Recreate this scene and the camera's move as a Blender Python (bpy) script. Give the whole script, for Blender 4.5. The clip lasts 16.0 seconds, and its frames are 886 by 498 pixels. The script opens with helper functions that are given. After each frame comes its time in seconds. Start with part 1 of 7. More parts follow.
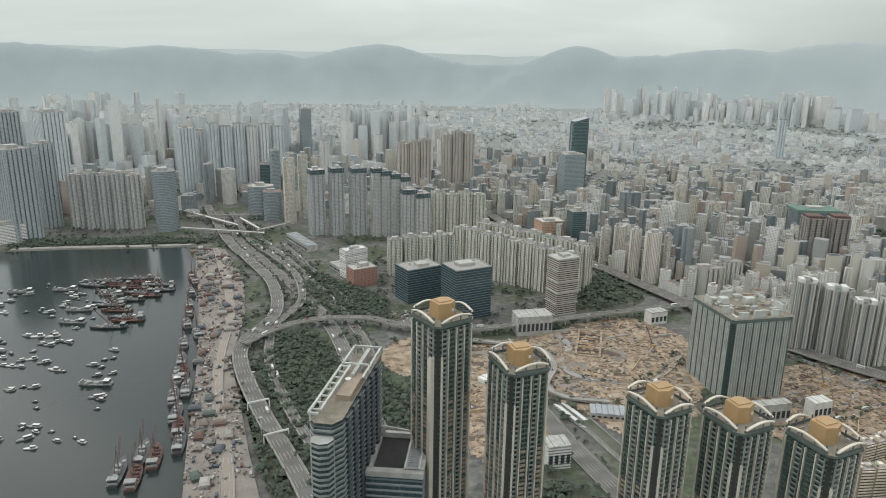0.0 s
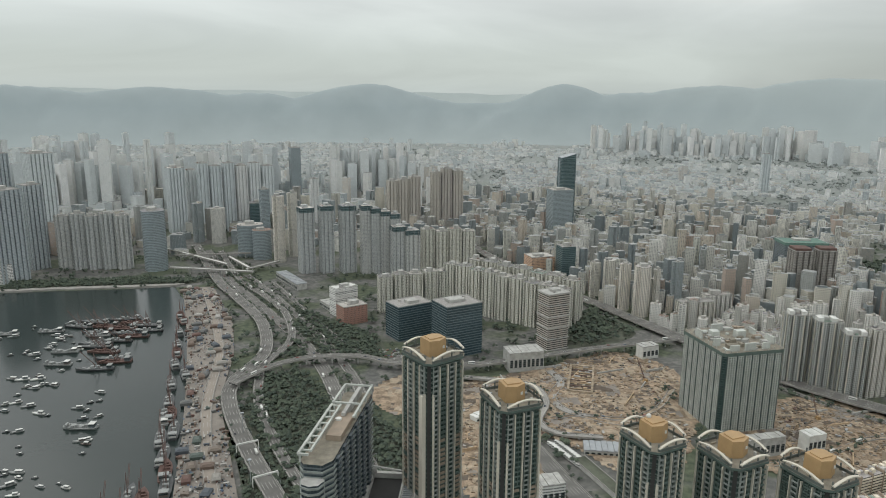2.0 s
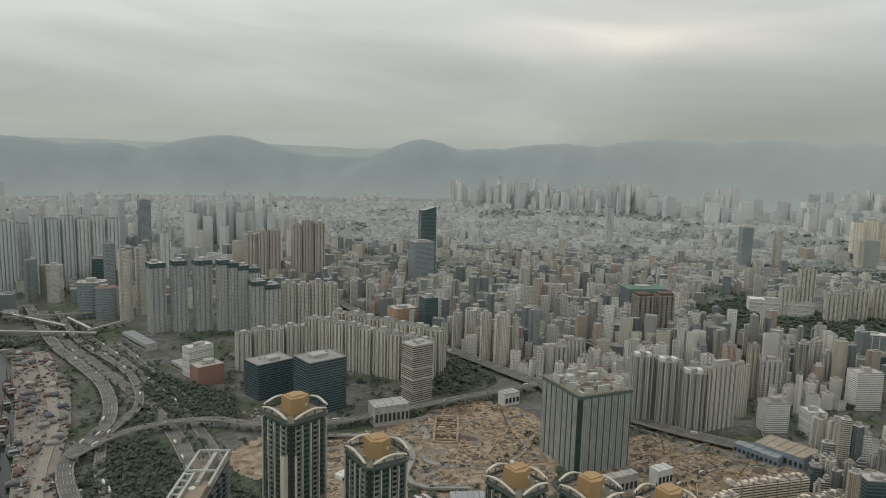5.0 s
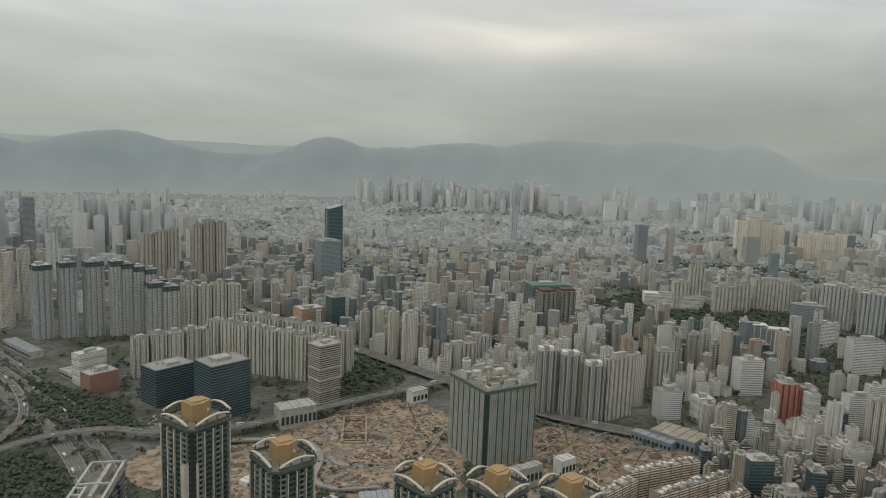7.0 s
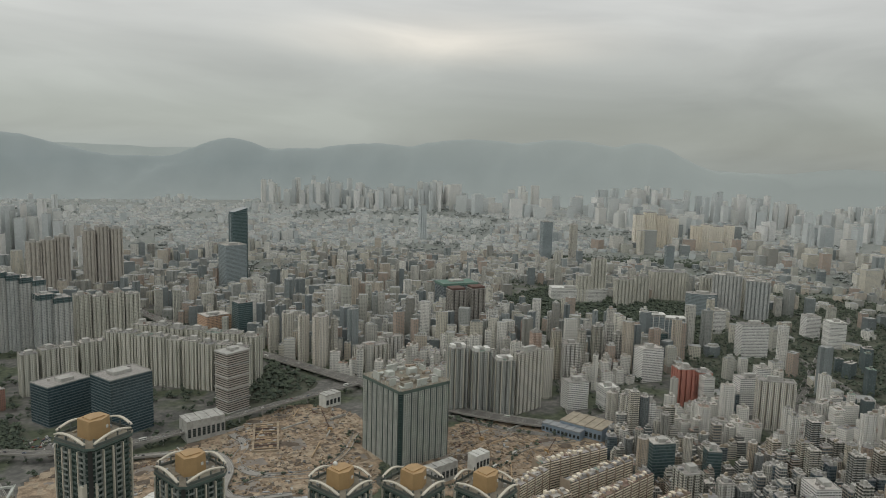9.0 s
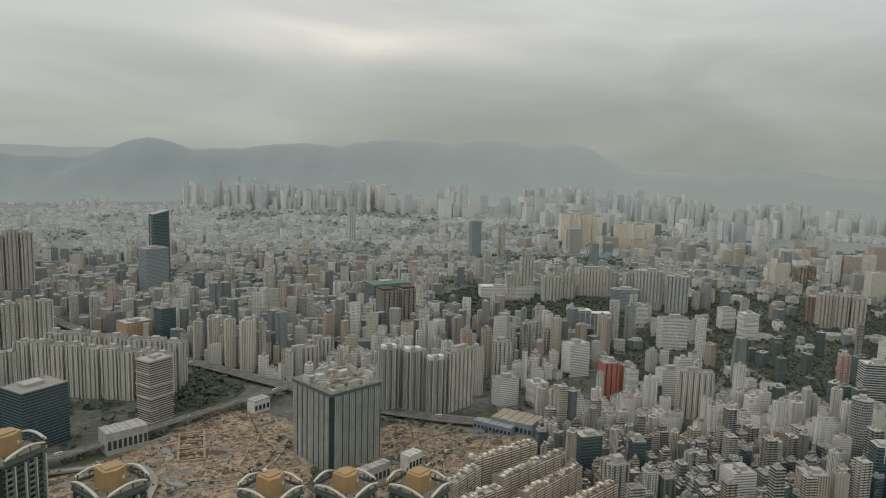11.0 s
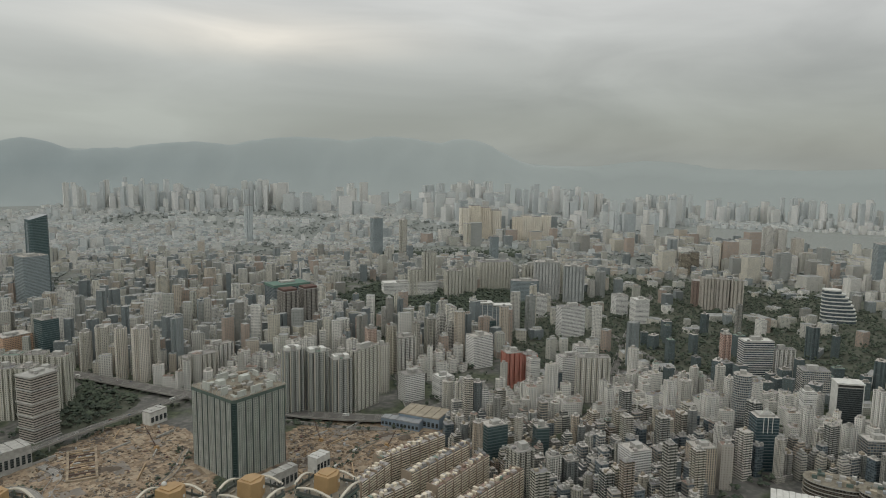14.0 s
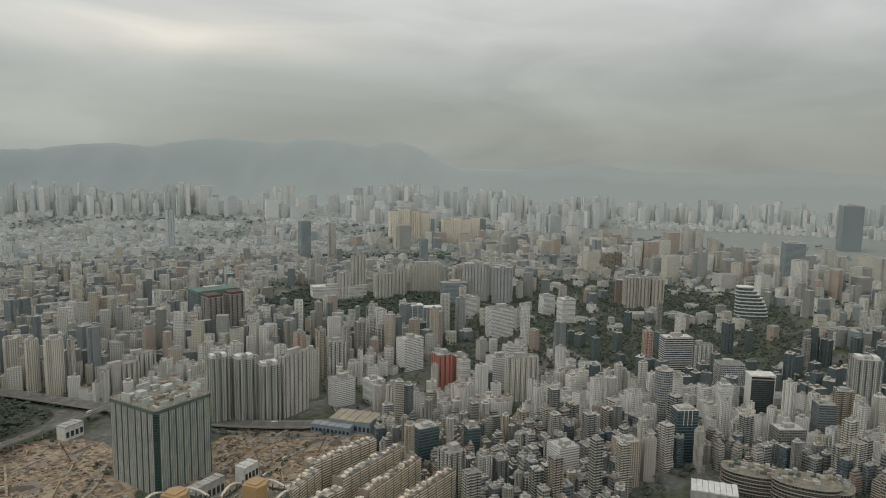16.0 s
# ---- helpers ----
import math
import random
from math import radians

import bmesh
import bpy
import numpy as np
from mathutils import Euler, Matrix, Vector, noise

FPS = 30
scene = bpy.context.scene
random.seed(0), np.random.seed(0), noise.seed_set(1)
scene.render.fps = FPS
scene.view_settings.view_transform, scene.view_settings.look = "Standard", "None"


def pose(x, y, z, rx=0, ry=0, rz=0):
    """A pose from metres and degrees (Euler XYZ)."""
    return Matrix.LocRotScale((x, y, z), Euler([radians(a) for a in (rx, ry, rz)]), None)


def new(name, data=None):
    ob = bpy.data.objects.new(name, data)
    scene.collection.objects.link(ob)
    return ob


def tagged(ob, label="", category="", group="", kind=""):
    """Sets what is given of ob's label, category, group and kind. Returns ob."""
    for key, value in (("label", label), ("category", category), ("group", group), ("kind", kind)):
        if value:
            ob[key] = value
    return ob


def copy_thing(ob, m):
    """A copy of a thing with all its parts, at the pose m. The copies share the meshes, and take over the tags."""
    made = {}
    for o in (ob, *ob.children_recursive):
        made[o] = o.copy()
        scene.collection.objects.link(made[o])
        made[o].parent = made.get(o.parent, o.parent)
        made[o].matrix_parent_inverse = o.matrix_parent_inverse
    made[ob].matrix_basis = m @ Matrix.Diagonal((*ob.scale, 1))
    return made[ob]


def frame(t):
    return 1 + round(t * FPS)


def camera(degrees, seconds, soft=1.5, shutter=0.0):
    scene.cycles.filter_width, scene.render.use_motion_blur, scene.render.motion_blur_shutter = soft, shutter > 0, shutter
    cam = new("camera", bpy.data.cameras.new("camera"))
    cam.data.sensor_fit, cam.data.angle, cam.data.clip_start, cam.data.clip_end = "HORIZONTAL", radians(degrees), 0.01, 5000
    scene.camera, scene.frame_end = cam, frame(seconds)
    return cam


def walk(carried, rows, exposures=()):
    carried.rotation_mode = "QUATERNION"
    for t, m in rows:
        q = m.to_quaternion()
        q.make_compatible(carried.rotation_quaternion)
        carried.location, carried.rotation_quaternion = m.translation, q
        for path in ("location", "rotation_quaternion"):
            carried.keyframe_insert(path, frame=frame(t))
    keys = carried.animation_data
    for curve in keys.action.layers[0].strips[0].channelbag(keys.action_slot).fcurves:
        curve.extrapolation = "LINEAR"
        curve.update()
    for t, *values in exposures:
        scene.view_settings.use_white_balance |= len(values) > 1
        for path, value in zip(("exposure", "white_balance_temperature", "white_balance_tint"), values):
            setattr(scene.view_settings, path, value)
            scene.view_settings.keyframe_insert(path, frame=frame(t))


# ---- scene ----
cam = camera(64.74, 16.0, soft=1.0)
EYE = 390.0
# seconds, drift to the right along the glass in metres, pitch, roll, yaw
ROWS = [
    (0.0, 0.00, -15.57, -0.94, -0.00),
    (0.5, 0.03, -14.62, -0.82, -0.27),
    (1.0, 0.06, -13.85, -0.56, -0.34),
    (1.5, 0.09, -13.10, -0.58, -0.54),
    (2.0, 0.12, -12.57, -0.48, -0.95),
    (2.5, 0.15, -11.69, -0.44, -1.27),
    (3.0, 0.18, -10.63, -0.51, -1.47),
    (5.5, 0.33, -7.89, -1.72, -14.81),
    (6.0, 0.36, -8.05, -1.89, -16.57),
    (6.5, 0.39, -8.05, -1.94, -18.18),
    (7.0, 0.42, -7.98, -2.15, -19.72),
    (7.5, 0.45, -7.93, -1.84, -21.09),
    (8.0, 0.48, -7.87, -1.63, -22.78),
    (8.5, 0.51, -7.74, -1.79, -24.37),
    (9.0, 0.54, -7.73, -1.64, -27.26),
    (11.5, 0.69, -7.57, -1.47, -34.25),
    (12.0, 0.72, -7.64, -1.30, -35.82),
    (12.5, 0.75, -7.61, -1.40, -37.20),
    (13.0, 0.78, -7.56, -1.18, -38.54),
    (13.5, 0.81, -7.60, -1.10, -39.97),
    (14.0, 0.84, -7.68, -0.85, -41.25),
    (14.5, 0.87, -7.62, -0.75, -42.87),
    (15.0, 0.90, -7.59, -1.10, -44.12),
    (15.5, 0.93, -7.36, -1.10, -45.46),
    (16.0, 0.96, -7.37, -0.99, -47.05),
]
EXPO = [(0.0, 0.72, 6300, 10), (3.0, 0.32, 6350, 10), (5.5, 0.06, 6550, 10.5), (16.0, 0.03, 6550, 10.5)]

walk(cam, [(t, pose(s, -0.15 * s, EYE, 90 + pitch, roll, yaw)) for t, s, pitch, roll, yaw in ROWS], EXPO)

# ---- sky and sun: a high overcast with thin bright gaps ----
world = bpy.data.worlds.new("sky")
scene.world = world
world.use_nodes = True
wn, wl = world.node_tree.nodes, world.node_tree.links
wn.clear()
w_out = wn.new("ShaderNodeOutputWorld")
w_bg = wn.new("ShaderNodeBackground")
w_sky = wn.new("ShaderNodeTexSky")
w_sky.sky_type, w_sky.sun_disc = "NISHITA", False
w_sky.sun_elevation, w_sky.sun_rotation = radians(48), radians(120)
w_co = wn.new("ShaderNodeTexCoord")
w_map = wn.new("ShaderNodeMapping")
w_map.inputs["Rotation"].default_value = (0, 0, radians(27))
w_map.inputs["Scale"].default_value = (1.3, 2.0, 7.0)
w_noise = wn.new("ShaderNodeTexNoise")
w_noise.inputs["Scale"].default_value, w_noise.inputs["Detail"].default_value = 1.5, 5
w_noise.inputs["Distortion"].default_value = 0.6
w_sep = wn.new("ShaderNodeSeparateXYZ")
w_grad = wn.new("ShaderNodeValToRGB")
stops = w_grad.color_ramp.elements
stops[0].position, stops[0].color = 0.0, (0.335, 0.365, 0.345, 1)
stops[1].position, stops[1].color = 1.0, (0.78, 0.78, 0.75, 1)
for place, colour in ((0.05, (0.365, 0.388, 0.36, 1)), (0.13, (0.50, 0.512, 0.478, 1)), (0.22, (0.685, 0.69, 0.66, 1)), (0.5, (0.76, 0.765, 0.735, 1))):
    stops.new(place).color = colour
w_cloud = wn.new("ShaderNodeMapRange")
for key, value in (("From Min", 0.30), ("From Max", 0.72), ("To Min", 0.82), ("To Max", 1.18)):
    w_cloud.inputs[key].default_value = value
w_mul = wn.new("ShaderNodeVectorMath")
w_mul.operation = "MULTIPLY"
w_low = wn.new("ShaderNodeVectorMath")
w_low.operation, w_low.inputs[3].default_value = "SCALE", 0.10
w_mix = wn.new("ShaderNodeMix")
w_mix.data_type, w_mix.inputs[0].default_value = "RGBA", 0.90
wl.new(w_co.outputs["Generated"], w_map.inputs[0]), wl.new(w_map.outputs[0], w_noise.inputs["Vector"])
wl.new(w_co.outputs["Generated"], w_sep.inputs[0]), wl.new(w_sep.outputs["Z"], w_grad.inputs[0])
wl.new(w_noise.outputs["Fac"], w_cloud.inputs[0])
w_side, w_tone = wn.new("ShaderNodeMapRange"), wn.new("ShaderNodeMath")
for key, value in (("From Min", -0.3), ("From Max", 0.95), ("To Min", 1.17), ("To Max", 0.86)):
    w_side.inputs[key].default_value = value
w_tone.operation = "MULTIPLY"
wl.new(w_sep.outputs["X"], w_side.inputs[0]), wl.new(w_side.outputs[0], w_tone.inputs[0]), wl.new(w_cloud.outputs[0], w_tone.inputs[1])
wl.new(w_grad.outputs[0], w_mul.inputs[0]), wl.new(w_tone.outputs[0], w_mul.inputs[1])
wl.new(w_sky.outputs[0], w_low.inputs[0])
# one long thin gap where the light comes through
w_off, w_gap, w_len, w_glow, w_add = wn.new("ShaderNodeVectorMath"), wn.new("ShaderNodeVectorMath"), wn.new("ShaderNodeVectorMath"), wn.new("ShaderNodeMapRange"), wn.new("ShaderNodeVectorMath")
w_off.operation, w_gap.operation, w_len.operation, w_add.operation = "SUBTRACT", "MULTIPLY", "LENGTH", "MULTIPLY_ADD"
w_off.inputs[1].default_value = (0.45, 0.87, 0.155)
w_gap.inputs[1].default_value = (3.0, 3.0, 20.0)
for key, value in (("From Min", 0.0), ("From Max", 1.0), ("To Min", 1.0), ("To Max", 0.0)):
    w_glow.inputs[key].default_value = value
w_glow.interpolation_type = "SMOOTHSTEP"
w_add.inputs[1].default_value = (0.24, 0.19, 0.135)
wl.new(w_co.outputs["Generated"], w_off.inputs[0]), wl.new(w_off.outputs[0], w_gap.inputs[0]), wl.new(w_gap.outputs[0], w_len.inputs[0])
wl.new(w_len.outputs["Value"], w_glow.inputs[0])
w_fray, w_torn = wn.new("ShaderNodeMapRange"), wn.new("ShaderNodeMath")
for key, value in (("From Min", 0.36), ("From Max", 0.66), ("To Min", 0.25), ("To Max", 1.2)):
    w_fray.inputs[key].default_value = value
w_torn.operation = "MULTIPLY"
wl.new(w_noise.outputs["Fac"], w_fray.inputs[0]), wl.new(w_fray.outputs[0], w_torn.inputs[0]), wl.new(w_glow.outputs[0], w_torn.inputs[1])
wl.new(w_torn.outputs[0], w_add.inputs[0])
wl.new(w_mul.outputs[0], w_add.inputs[2])
wl.new(w_low.outputs[0], w_mix.inputs[6]), wl.new(w_add.outputs[0], w_mix.inputs[7])
wl.new(w_mix.outputs[2], w_bg.inputs["Color"]), wl.new(w_bg.outputs[0], w_out.inputs["Surface"])
w_bg.inputs["Strength"].default_value = 1.0

sun = new("sun", bpy.data.lights.new("sun", "SUN"))
sun.data.energy, sun.data.angle, sun.data.color = 0.5, radians(60), (1.0, 0.95, 0.87)
sun.matrix_world = pose(0, 0, 900, 46, 0, -120)


# ---- materials ----
class Nodes:
    def __init__(self, name):
        self.mat = bpy.data.materials.new(name)
        self.mat.use_nodes = True
        self.n, self.l = self.mat.node_tree.nodes, self.mat.node_tree.links
        self.bsdf = self.n["Principled BSDF"]

    def add(self, kind, **ins):
        node = self.n.new("ShaderNode" + kind)
        for key, value in ins.items():
            key = key.replace("_", " ")
            if isinstance(value, bpy.types.NodeSocket):
                self.l.new(value, node.inputs[key])
            else:
                node.inputs[key].default_value = value
        return node

    def put(self, value, socket):
        if isinstance(value, bpy.types.NodeSocket):
            self.l.new(value, socket)
        else:
            socket.default_value = value

    def math(self, op, a, b=0.0, c=0.0):
        node = self.n.new("ShaderNodeMath")
        node.operation = op
        for i, value in enumerate((a, b, c)):
            self.put(value, node.inputs[i])
        return node.outputs[0]

    def mix(self, fac, a, b, blend="MIX"):
        node = self.n.new("ShaderNodeMix")
        node.data_type, node.blend_type = "RGBA", blend
        for value, i in ((fac, 0), (a, 6), (b, 7)):
            self.put(value, node.inputs[i])
        return node.outputs[2]

    def ramp(self, fac, pairs, hard=False):
        node = self.n.new("ShaderNodeValToRGB")
        e = node.color_ramp.elements
        while len(e) < len(pairs):
            e.new(0.5)
        for i, (place, colour) in enumerate(pairs):
            e[i].position, e[i].color = place, (*colour, 1)
        if hard:
            node.color_ramp.interpolation = "CONSTANT"
        self.put(fac, node.inputs[0])
        return node.outputs[0]

    def noise(self, scale, detail=4, co=None, stretch=None):
        if co is None:
            co = self.n.new("ShaderNodeNewGeometry").outputs["Position"]
        if stretch:
            m = self.n.new("ShaderNodeMapping")
            m.inputs["Scale"].default_value = stretch
            self.l.new(co, m.inputs[0])
            co = m.outputs[0]
        return self.add("TexNoise", Vector=co, Scale=scale, Detail=float(detail)).outputs["Fac"]

    def finish(self, colour, rough=0.8, metal=0.0, bump=None, strength=0.3, dist=0.2):
        self.put(colour, self.bsdf.inputs["Base Color"])
        self.put(rough, self.bsdf.inputs["Roughness"])
        self.put(metal, self.bsdf.inputs["Metallic"])
        if bump is not None:
            b = self.add("Bump", Height=bump, Strength=strength, Distance=dist)
            self.l.new(b.outputs[0], self.bsdf.inputs["Normal"])
        return self.mat


def plain(name, colour, rough=0.8, metal=0.0, vary=0.25, scale=0.15, fine=2.0):
    """A worn surface: broad stains and fine grain on one colour."""
    k = Nodes(name)
    broad = k.noise(scale, 5)
    grain = k.noise(fine, 3)
    dark = tuple(c * (1 - vary) for c in colour)
    light = tuple(min(1, c * (1 + vary)) for c in colour)
    c1 = k.ramp(broad, ((0.3, dark), (0.7, light)))
    c2 = k.mix(0.35, c1, k.ramp(grain, ((0.3, dark), (0.7, light))))
    return k.finish(c2, rough, metal, grain, 0.2, 0.1)


def facade(name, palette, glass, bay=3.0, storey=3.0, open_u=(0.22, 0.78), open_v=(0.3, 0.82), streak=0.25, band=None, by_island=False, glass_rough=0.15):
    """Rendered or tiled walls with rows of small window openings, from the wall's own metres (UV)."""
    k = Nodes(name)
    uv = k.n.new("ShaderNodeUVMap").outputs[0]
    sep = k.add("SeparateXYZ", Vector=uv)
    u, v = sep.outputs[0], sep.outputs[1]
    if by_island:
        rnd = k.n.new("ShaderNodeNewGeometry").outputs["Random Per Island"]
    else:
        rnd = k.n.new("ShaderNodeObjectInfo").outputs["Random"]
    pick = k.ramp(rnd, [(i / len(palette), c) for i, c in enumerate(palette)], True)
    r2 = k.math("FRACT", k.math("MULTIPLY", rnd, 17.3))
    wide = k.math("MULTIPLY_ADD", r2, 1.4, bay - 0.7)
    fu = k.math("FRACT", k.math("DIVIDE", u, wide))
    fv = k.math("FRACT", k.math("DIVIDE", v, storey))
    inu = k.math("MULTIPLY", k.math("GREATER_THAN", fu, open_u[0]), k.math("LESS_THAN", fu, open_u[1]))
    inv = k.math("MULTIPLY", k.math("GREATER_THAN", fv, open_v[0]), k.math("LESS_THAN", fv, open_v[1]))
    hole = k.math("MULTIPLY", inu, inv)
    cell = k.add("CombineXYZ", X=k.math("FLOOR", k.math("DIVIDE", u, wide)), Y=k.math("FLOOR", k.math("DIVIDE", v, storey)))
    lot = k.n.new("ShaderNodeTexWhiteNoise")
    k.l.new(cell.outputs[0], lot.inputs["Vector"])
    glass_c = k.ramp(lot.outputs["Value"], ((0.0, tuple(g * 0.75 for g in glass)), (0.75, glass), (1.0, tuple(min(g * 2.2 + 0.04, g + 0.14) for g in glass))))
    rain = k.noise(0.35, 4, None, (1, 1, 0.08))
    broad = k.noise(0.05, 3)
    wall = k.mix(k.math("MULTIPLY", k.ramp(rain, ((0.38, (0, 0, 0)), (0.72, (1, 1, 1)))), streak), pick, (0.16, 0.15, 0.13, 1))
    wall = k.mix(0.2, wall, k.ramp(broad, ((0.3, (0.5, 0.5, 0.48)), (0.7, (1, 1, 1)))), "MULTIPLY")
    if band:
        line = k.math("LESS_THAN", fv, 0.16)
        wall = k.mix(line, wall, (*band, 1))
    c = k.mix(hole, wall, glass_c)
    rough = k.math("MULTIPLY_ADD", hole, glass_rough - 0.85, 0.85)
    return k.finish(c, rough, 0.0, k.math("MULTIPLY", hole, -1.0), 0.6, 0.25)


def glass_wall(name, colour, bay=1.5, storey=4.0, spandrel=(0.05, 0.07, 0.08), rough=0.12):
    k = Nodes(name)
    uv = k.n.new("ShaderNodeUVMap").outputs[0]
    sep = k.add("SeparateXYZ", Vector=uv)
    fu = k.math("FRACT", k.math("DIVIDE", sep.outputs[0], bay))
    fv = k.math("FRACT", k.math("DIVIDE", sep.outputs[1], storey))
    bar = k.math("MAXIMUM", k.math("LESS_THAN", fu, 0.06), k.math("LESS_THAN", fv, 0.28))
    cell = k.add("CombineXYZ", X=k.math("FLOOR", k.math("DIVIDE", sep.outputs[0], bay)), Y=k.math("FLOOR", k.math("DIVIDE", sep.outputs[1], storey)))
    lot = k.n.new("ShaderNodeTexWhiteNoise")
    k.l.new(cell.outputs[0], lot.inputs["Vector"])
    pane = k.ramp(lot.outputs["Value"], ((0.0, tuple(c * 0.8 for c in colour)), (0.8, colour), (1.0, tuple(c * 1.3 + 0.015 for c in colour))))
    c = k.mix(bar, pane, (*spandrel, 1))
    return k.finish(c, k.math("MULTIPLY_ADD", bar, 0.4, rough), 0.25, k.noise(0.3, 2), 0.05, 0.3)


CITY = ((0.46, 0.44, 0.365), (0.60, 0.58, 0.51), (0.32, 0.32, 0.29), (0.50, 0.43, 0.34), (0.68, 0.67, 0.62), (0.22, 0.24, 0.235), (0.46, 0.45, 0.39),
        (0.37, 0.29, 0.225), (0.56, 0.52, 0.425), (0.15, 0.18, 0.185), (0.62, 0.59, 0.51), (0.33, 0.355, 0.335), (0.50, 0.49, 0.43), (0.27, 0.265, 0.24))
# MID and FAR repeat the city tones, paled step by step as painted haze.
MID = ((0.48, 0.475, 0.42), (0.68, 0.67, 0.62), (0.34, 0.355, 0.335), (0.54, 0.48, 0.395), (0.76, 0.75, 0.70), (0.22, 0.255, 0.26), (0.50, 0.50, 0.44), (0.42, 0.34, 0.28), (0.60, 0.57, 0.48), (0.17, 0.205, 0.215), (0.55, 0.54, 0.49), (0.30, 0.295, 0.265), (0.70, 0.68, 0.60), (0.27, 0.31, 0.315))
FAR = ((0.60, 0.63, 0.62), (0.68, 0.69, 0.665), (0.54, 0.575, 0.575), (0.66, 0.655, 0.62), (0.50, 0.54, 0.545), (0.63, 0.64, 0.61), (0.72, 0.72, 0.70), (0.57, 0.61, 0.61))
M_CITY = facade("painted_render_small_windows", CITY, (0.045, 0.055, 0.055), 3.2, 3.0, (0.18, 0.8), (0.3, 0.85))
M_CITY4 = facade("walls_with_pale_balcony_bands", CITY, (0.05, 0.055, 0.05), 3.4, 3.0, (0.06, 0.94), (0.42, 0.95), 0.25, (0.66, 0.64, 0.57))
M_PALETOWER = facade("pale_cream_tower_walls", ((0.62, 0.60, 0.53), (0.66, 0.65, 0.60), (0.58, 0.56, 0.49), (0.68, 0.64, 0.56)), (0.20, 0.21, 0.20), 2.6, 3.0, (0.28, 0.74), (0.2, 0.88), 0.2)
M_CITY2 = facade("tiled_walls_ribbon_windows", CITY, (0.08, 0.09, 0.095), 4.2, 3.2, (0.08, 0.92), (0.42, 0.86))
M_CITY3 = facade("walls_with_slim_bays", CITY, (0.10, 0.11, 0.11), 2.4, 3.0, (0.3, 0.75), (0.2, 0.9), 0.35)
M_OFFICE = facade("office_grid_walls", ((0.20, 0.23, 0.235), (0.38, 0.385, 0.36), (0.11, 0.14, 0.15), (0.52, 0.51, 0.46), (0.29, 0.275, 0.245), (0.44, 0.40, 0.33)), (0.05, 0.07, 0.085), 2.8, 3.6, (0.1, 0.9), (0.25, 0.9), 0.1)
# Distant walls carry haze in their colour, windows almost as pale.
M_FARCITY = facade("hazed_distant_walls", FAR + ((0.38, 0.42, 0.43), (0.48, 0.46, 0.42), (0.34, 0.385, 0.395), (0.58, 0.54, 0.475)), (0.52, 0.555, 0.555), 3.2, 3.0, (0.25, 0.75), (0.3, 0.8), 0.1, None, True, 0.6)
M_FARTHEST = facade("hazed_hillfoot_walls", FAR, (0.57, 0.605, 0.605), 3.2, 3.0, (0.25, 0.75), (0.3, 0.8), 0.1, None, True, 0.6)
M_CREAM = facade("cream_banded_walls", ((0.52, 0.46, 0.36),), (0.045, 0.045, 0.04), 3.0, 3.0, (0.0, 1.0), (0.45, 0.95), 0.2)
# Down to M_GREYMID haze is painted in: paler walls, windows closer in tone.
M_ESTATE = facade("beige_estate_walls", ((0.60, 0.595, 0.52), (0.64, 0.63, 0.55)), (0.16, 0.165, 0.15), 3.0, 2.9, (0.3, 0.7), (0.3, 0.8), 0.25)
M_GREYFAR = facade("hazed_grey_tower_walls", ((0.60, 0.645, 0.645), (0.66, 0.69, 0.68), (0.56, 0.61, 0.615), (0.67, 0.675, 0.65)), (0.49, 0.53, 0.535), 2.8, 3.0, (0.25, 0.75), (0.25, 0.8), 0.12)
M_BLUEGREYTOWER = facade("hazed_blue_grey_tower_walls", ((0.40, 0.44, 0.455), (0.44, 0.48, 0.49)), (0.31, 0.35, 0.365), 2.6, 3.0, (0.2, 0.8), (0.25, 0.85), 0.1)
M_GREYMID = facade("hazed_grey_brown_tower_walls", ((0.47, 0.485, 0.47), (0.51, 0.515, 0.49), (0.43, 0.45, 0.44)), (0.31, 0.335, 0.335), 2.7, 3.0, (0.22, 0.78), (0.25, 0.82), 0.15)
M_RUSTWALL = facade("rust_brown_walls", ((0.37, 0.275, 0.225), (0.34, 0.26, 0.22)), (0.21, 0.185, 0.17), 2.8, 3.0, (0.3, 0.7), (0.3, 0.8), 0.2)
M_BRICKRED = facade("red_brick_walls", ((0.34, 0.19, 0.145),), (0.12, 0.10, 0.09), 3.0, 3.6, (0.3, 0.7), (0.3, 0.8), 0.2)
M_GREYTOWER = facade("grey_tiled_tower_walls", ((0.40, 0.425, 0.40), (0.44, 0.455, 0.43)), (0.10, 0.12, 0.115), 2.6, 3.0, (0.2, 0.8), (0.25, 0.85), 0.15)
# Dark tower, brown and yellow walls: colour paled to stand in for haze.
M_DARKTOWER = facade("dark_brown_tower_walls", ((0.31, 0.295, 0.265),), (0.13, 0.13, 0.125), 2.6, 3.0, (0.2, 0.8), (0.3, 0.85), 0.15)
M_BROWN = facade("hazed_brown_tiled_walls", ((0.50, 0.47, 0.41), (0.47, 0.44, 0.39)), (0.29, 0.285, 0.26), 2.8, 3.0, (0.3, 0.7), (0.3, 0.8), 0.2)
M_YELLOW = facade("hazed_yellow_walls", ((0.84, 0.79, 0.67), (0.86, 0.82, 0.72), (0.80, 0.74, 0.62)), (0.52, 0.49, 0.43), 2.8, 3.0, (0.3, 0.7), (0.35, 0.8), 0.1)
M_WHITE = facade("white_banded_walls", ((0.74, 0.74, 0.71),), (0.13, 0.14, 0.14), 3.4, 3.1, (0.1, 0.9), (0.5, 0.9), 0.15)
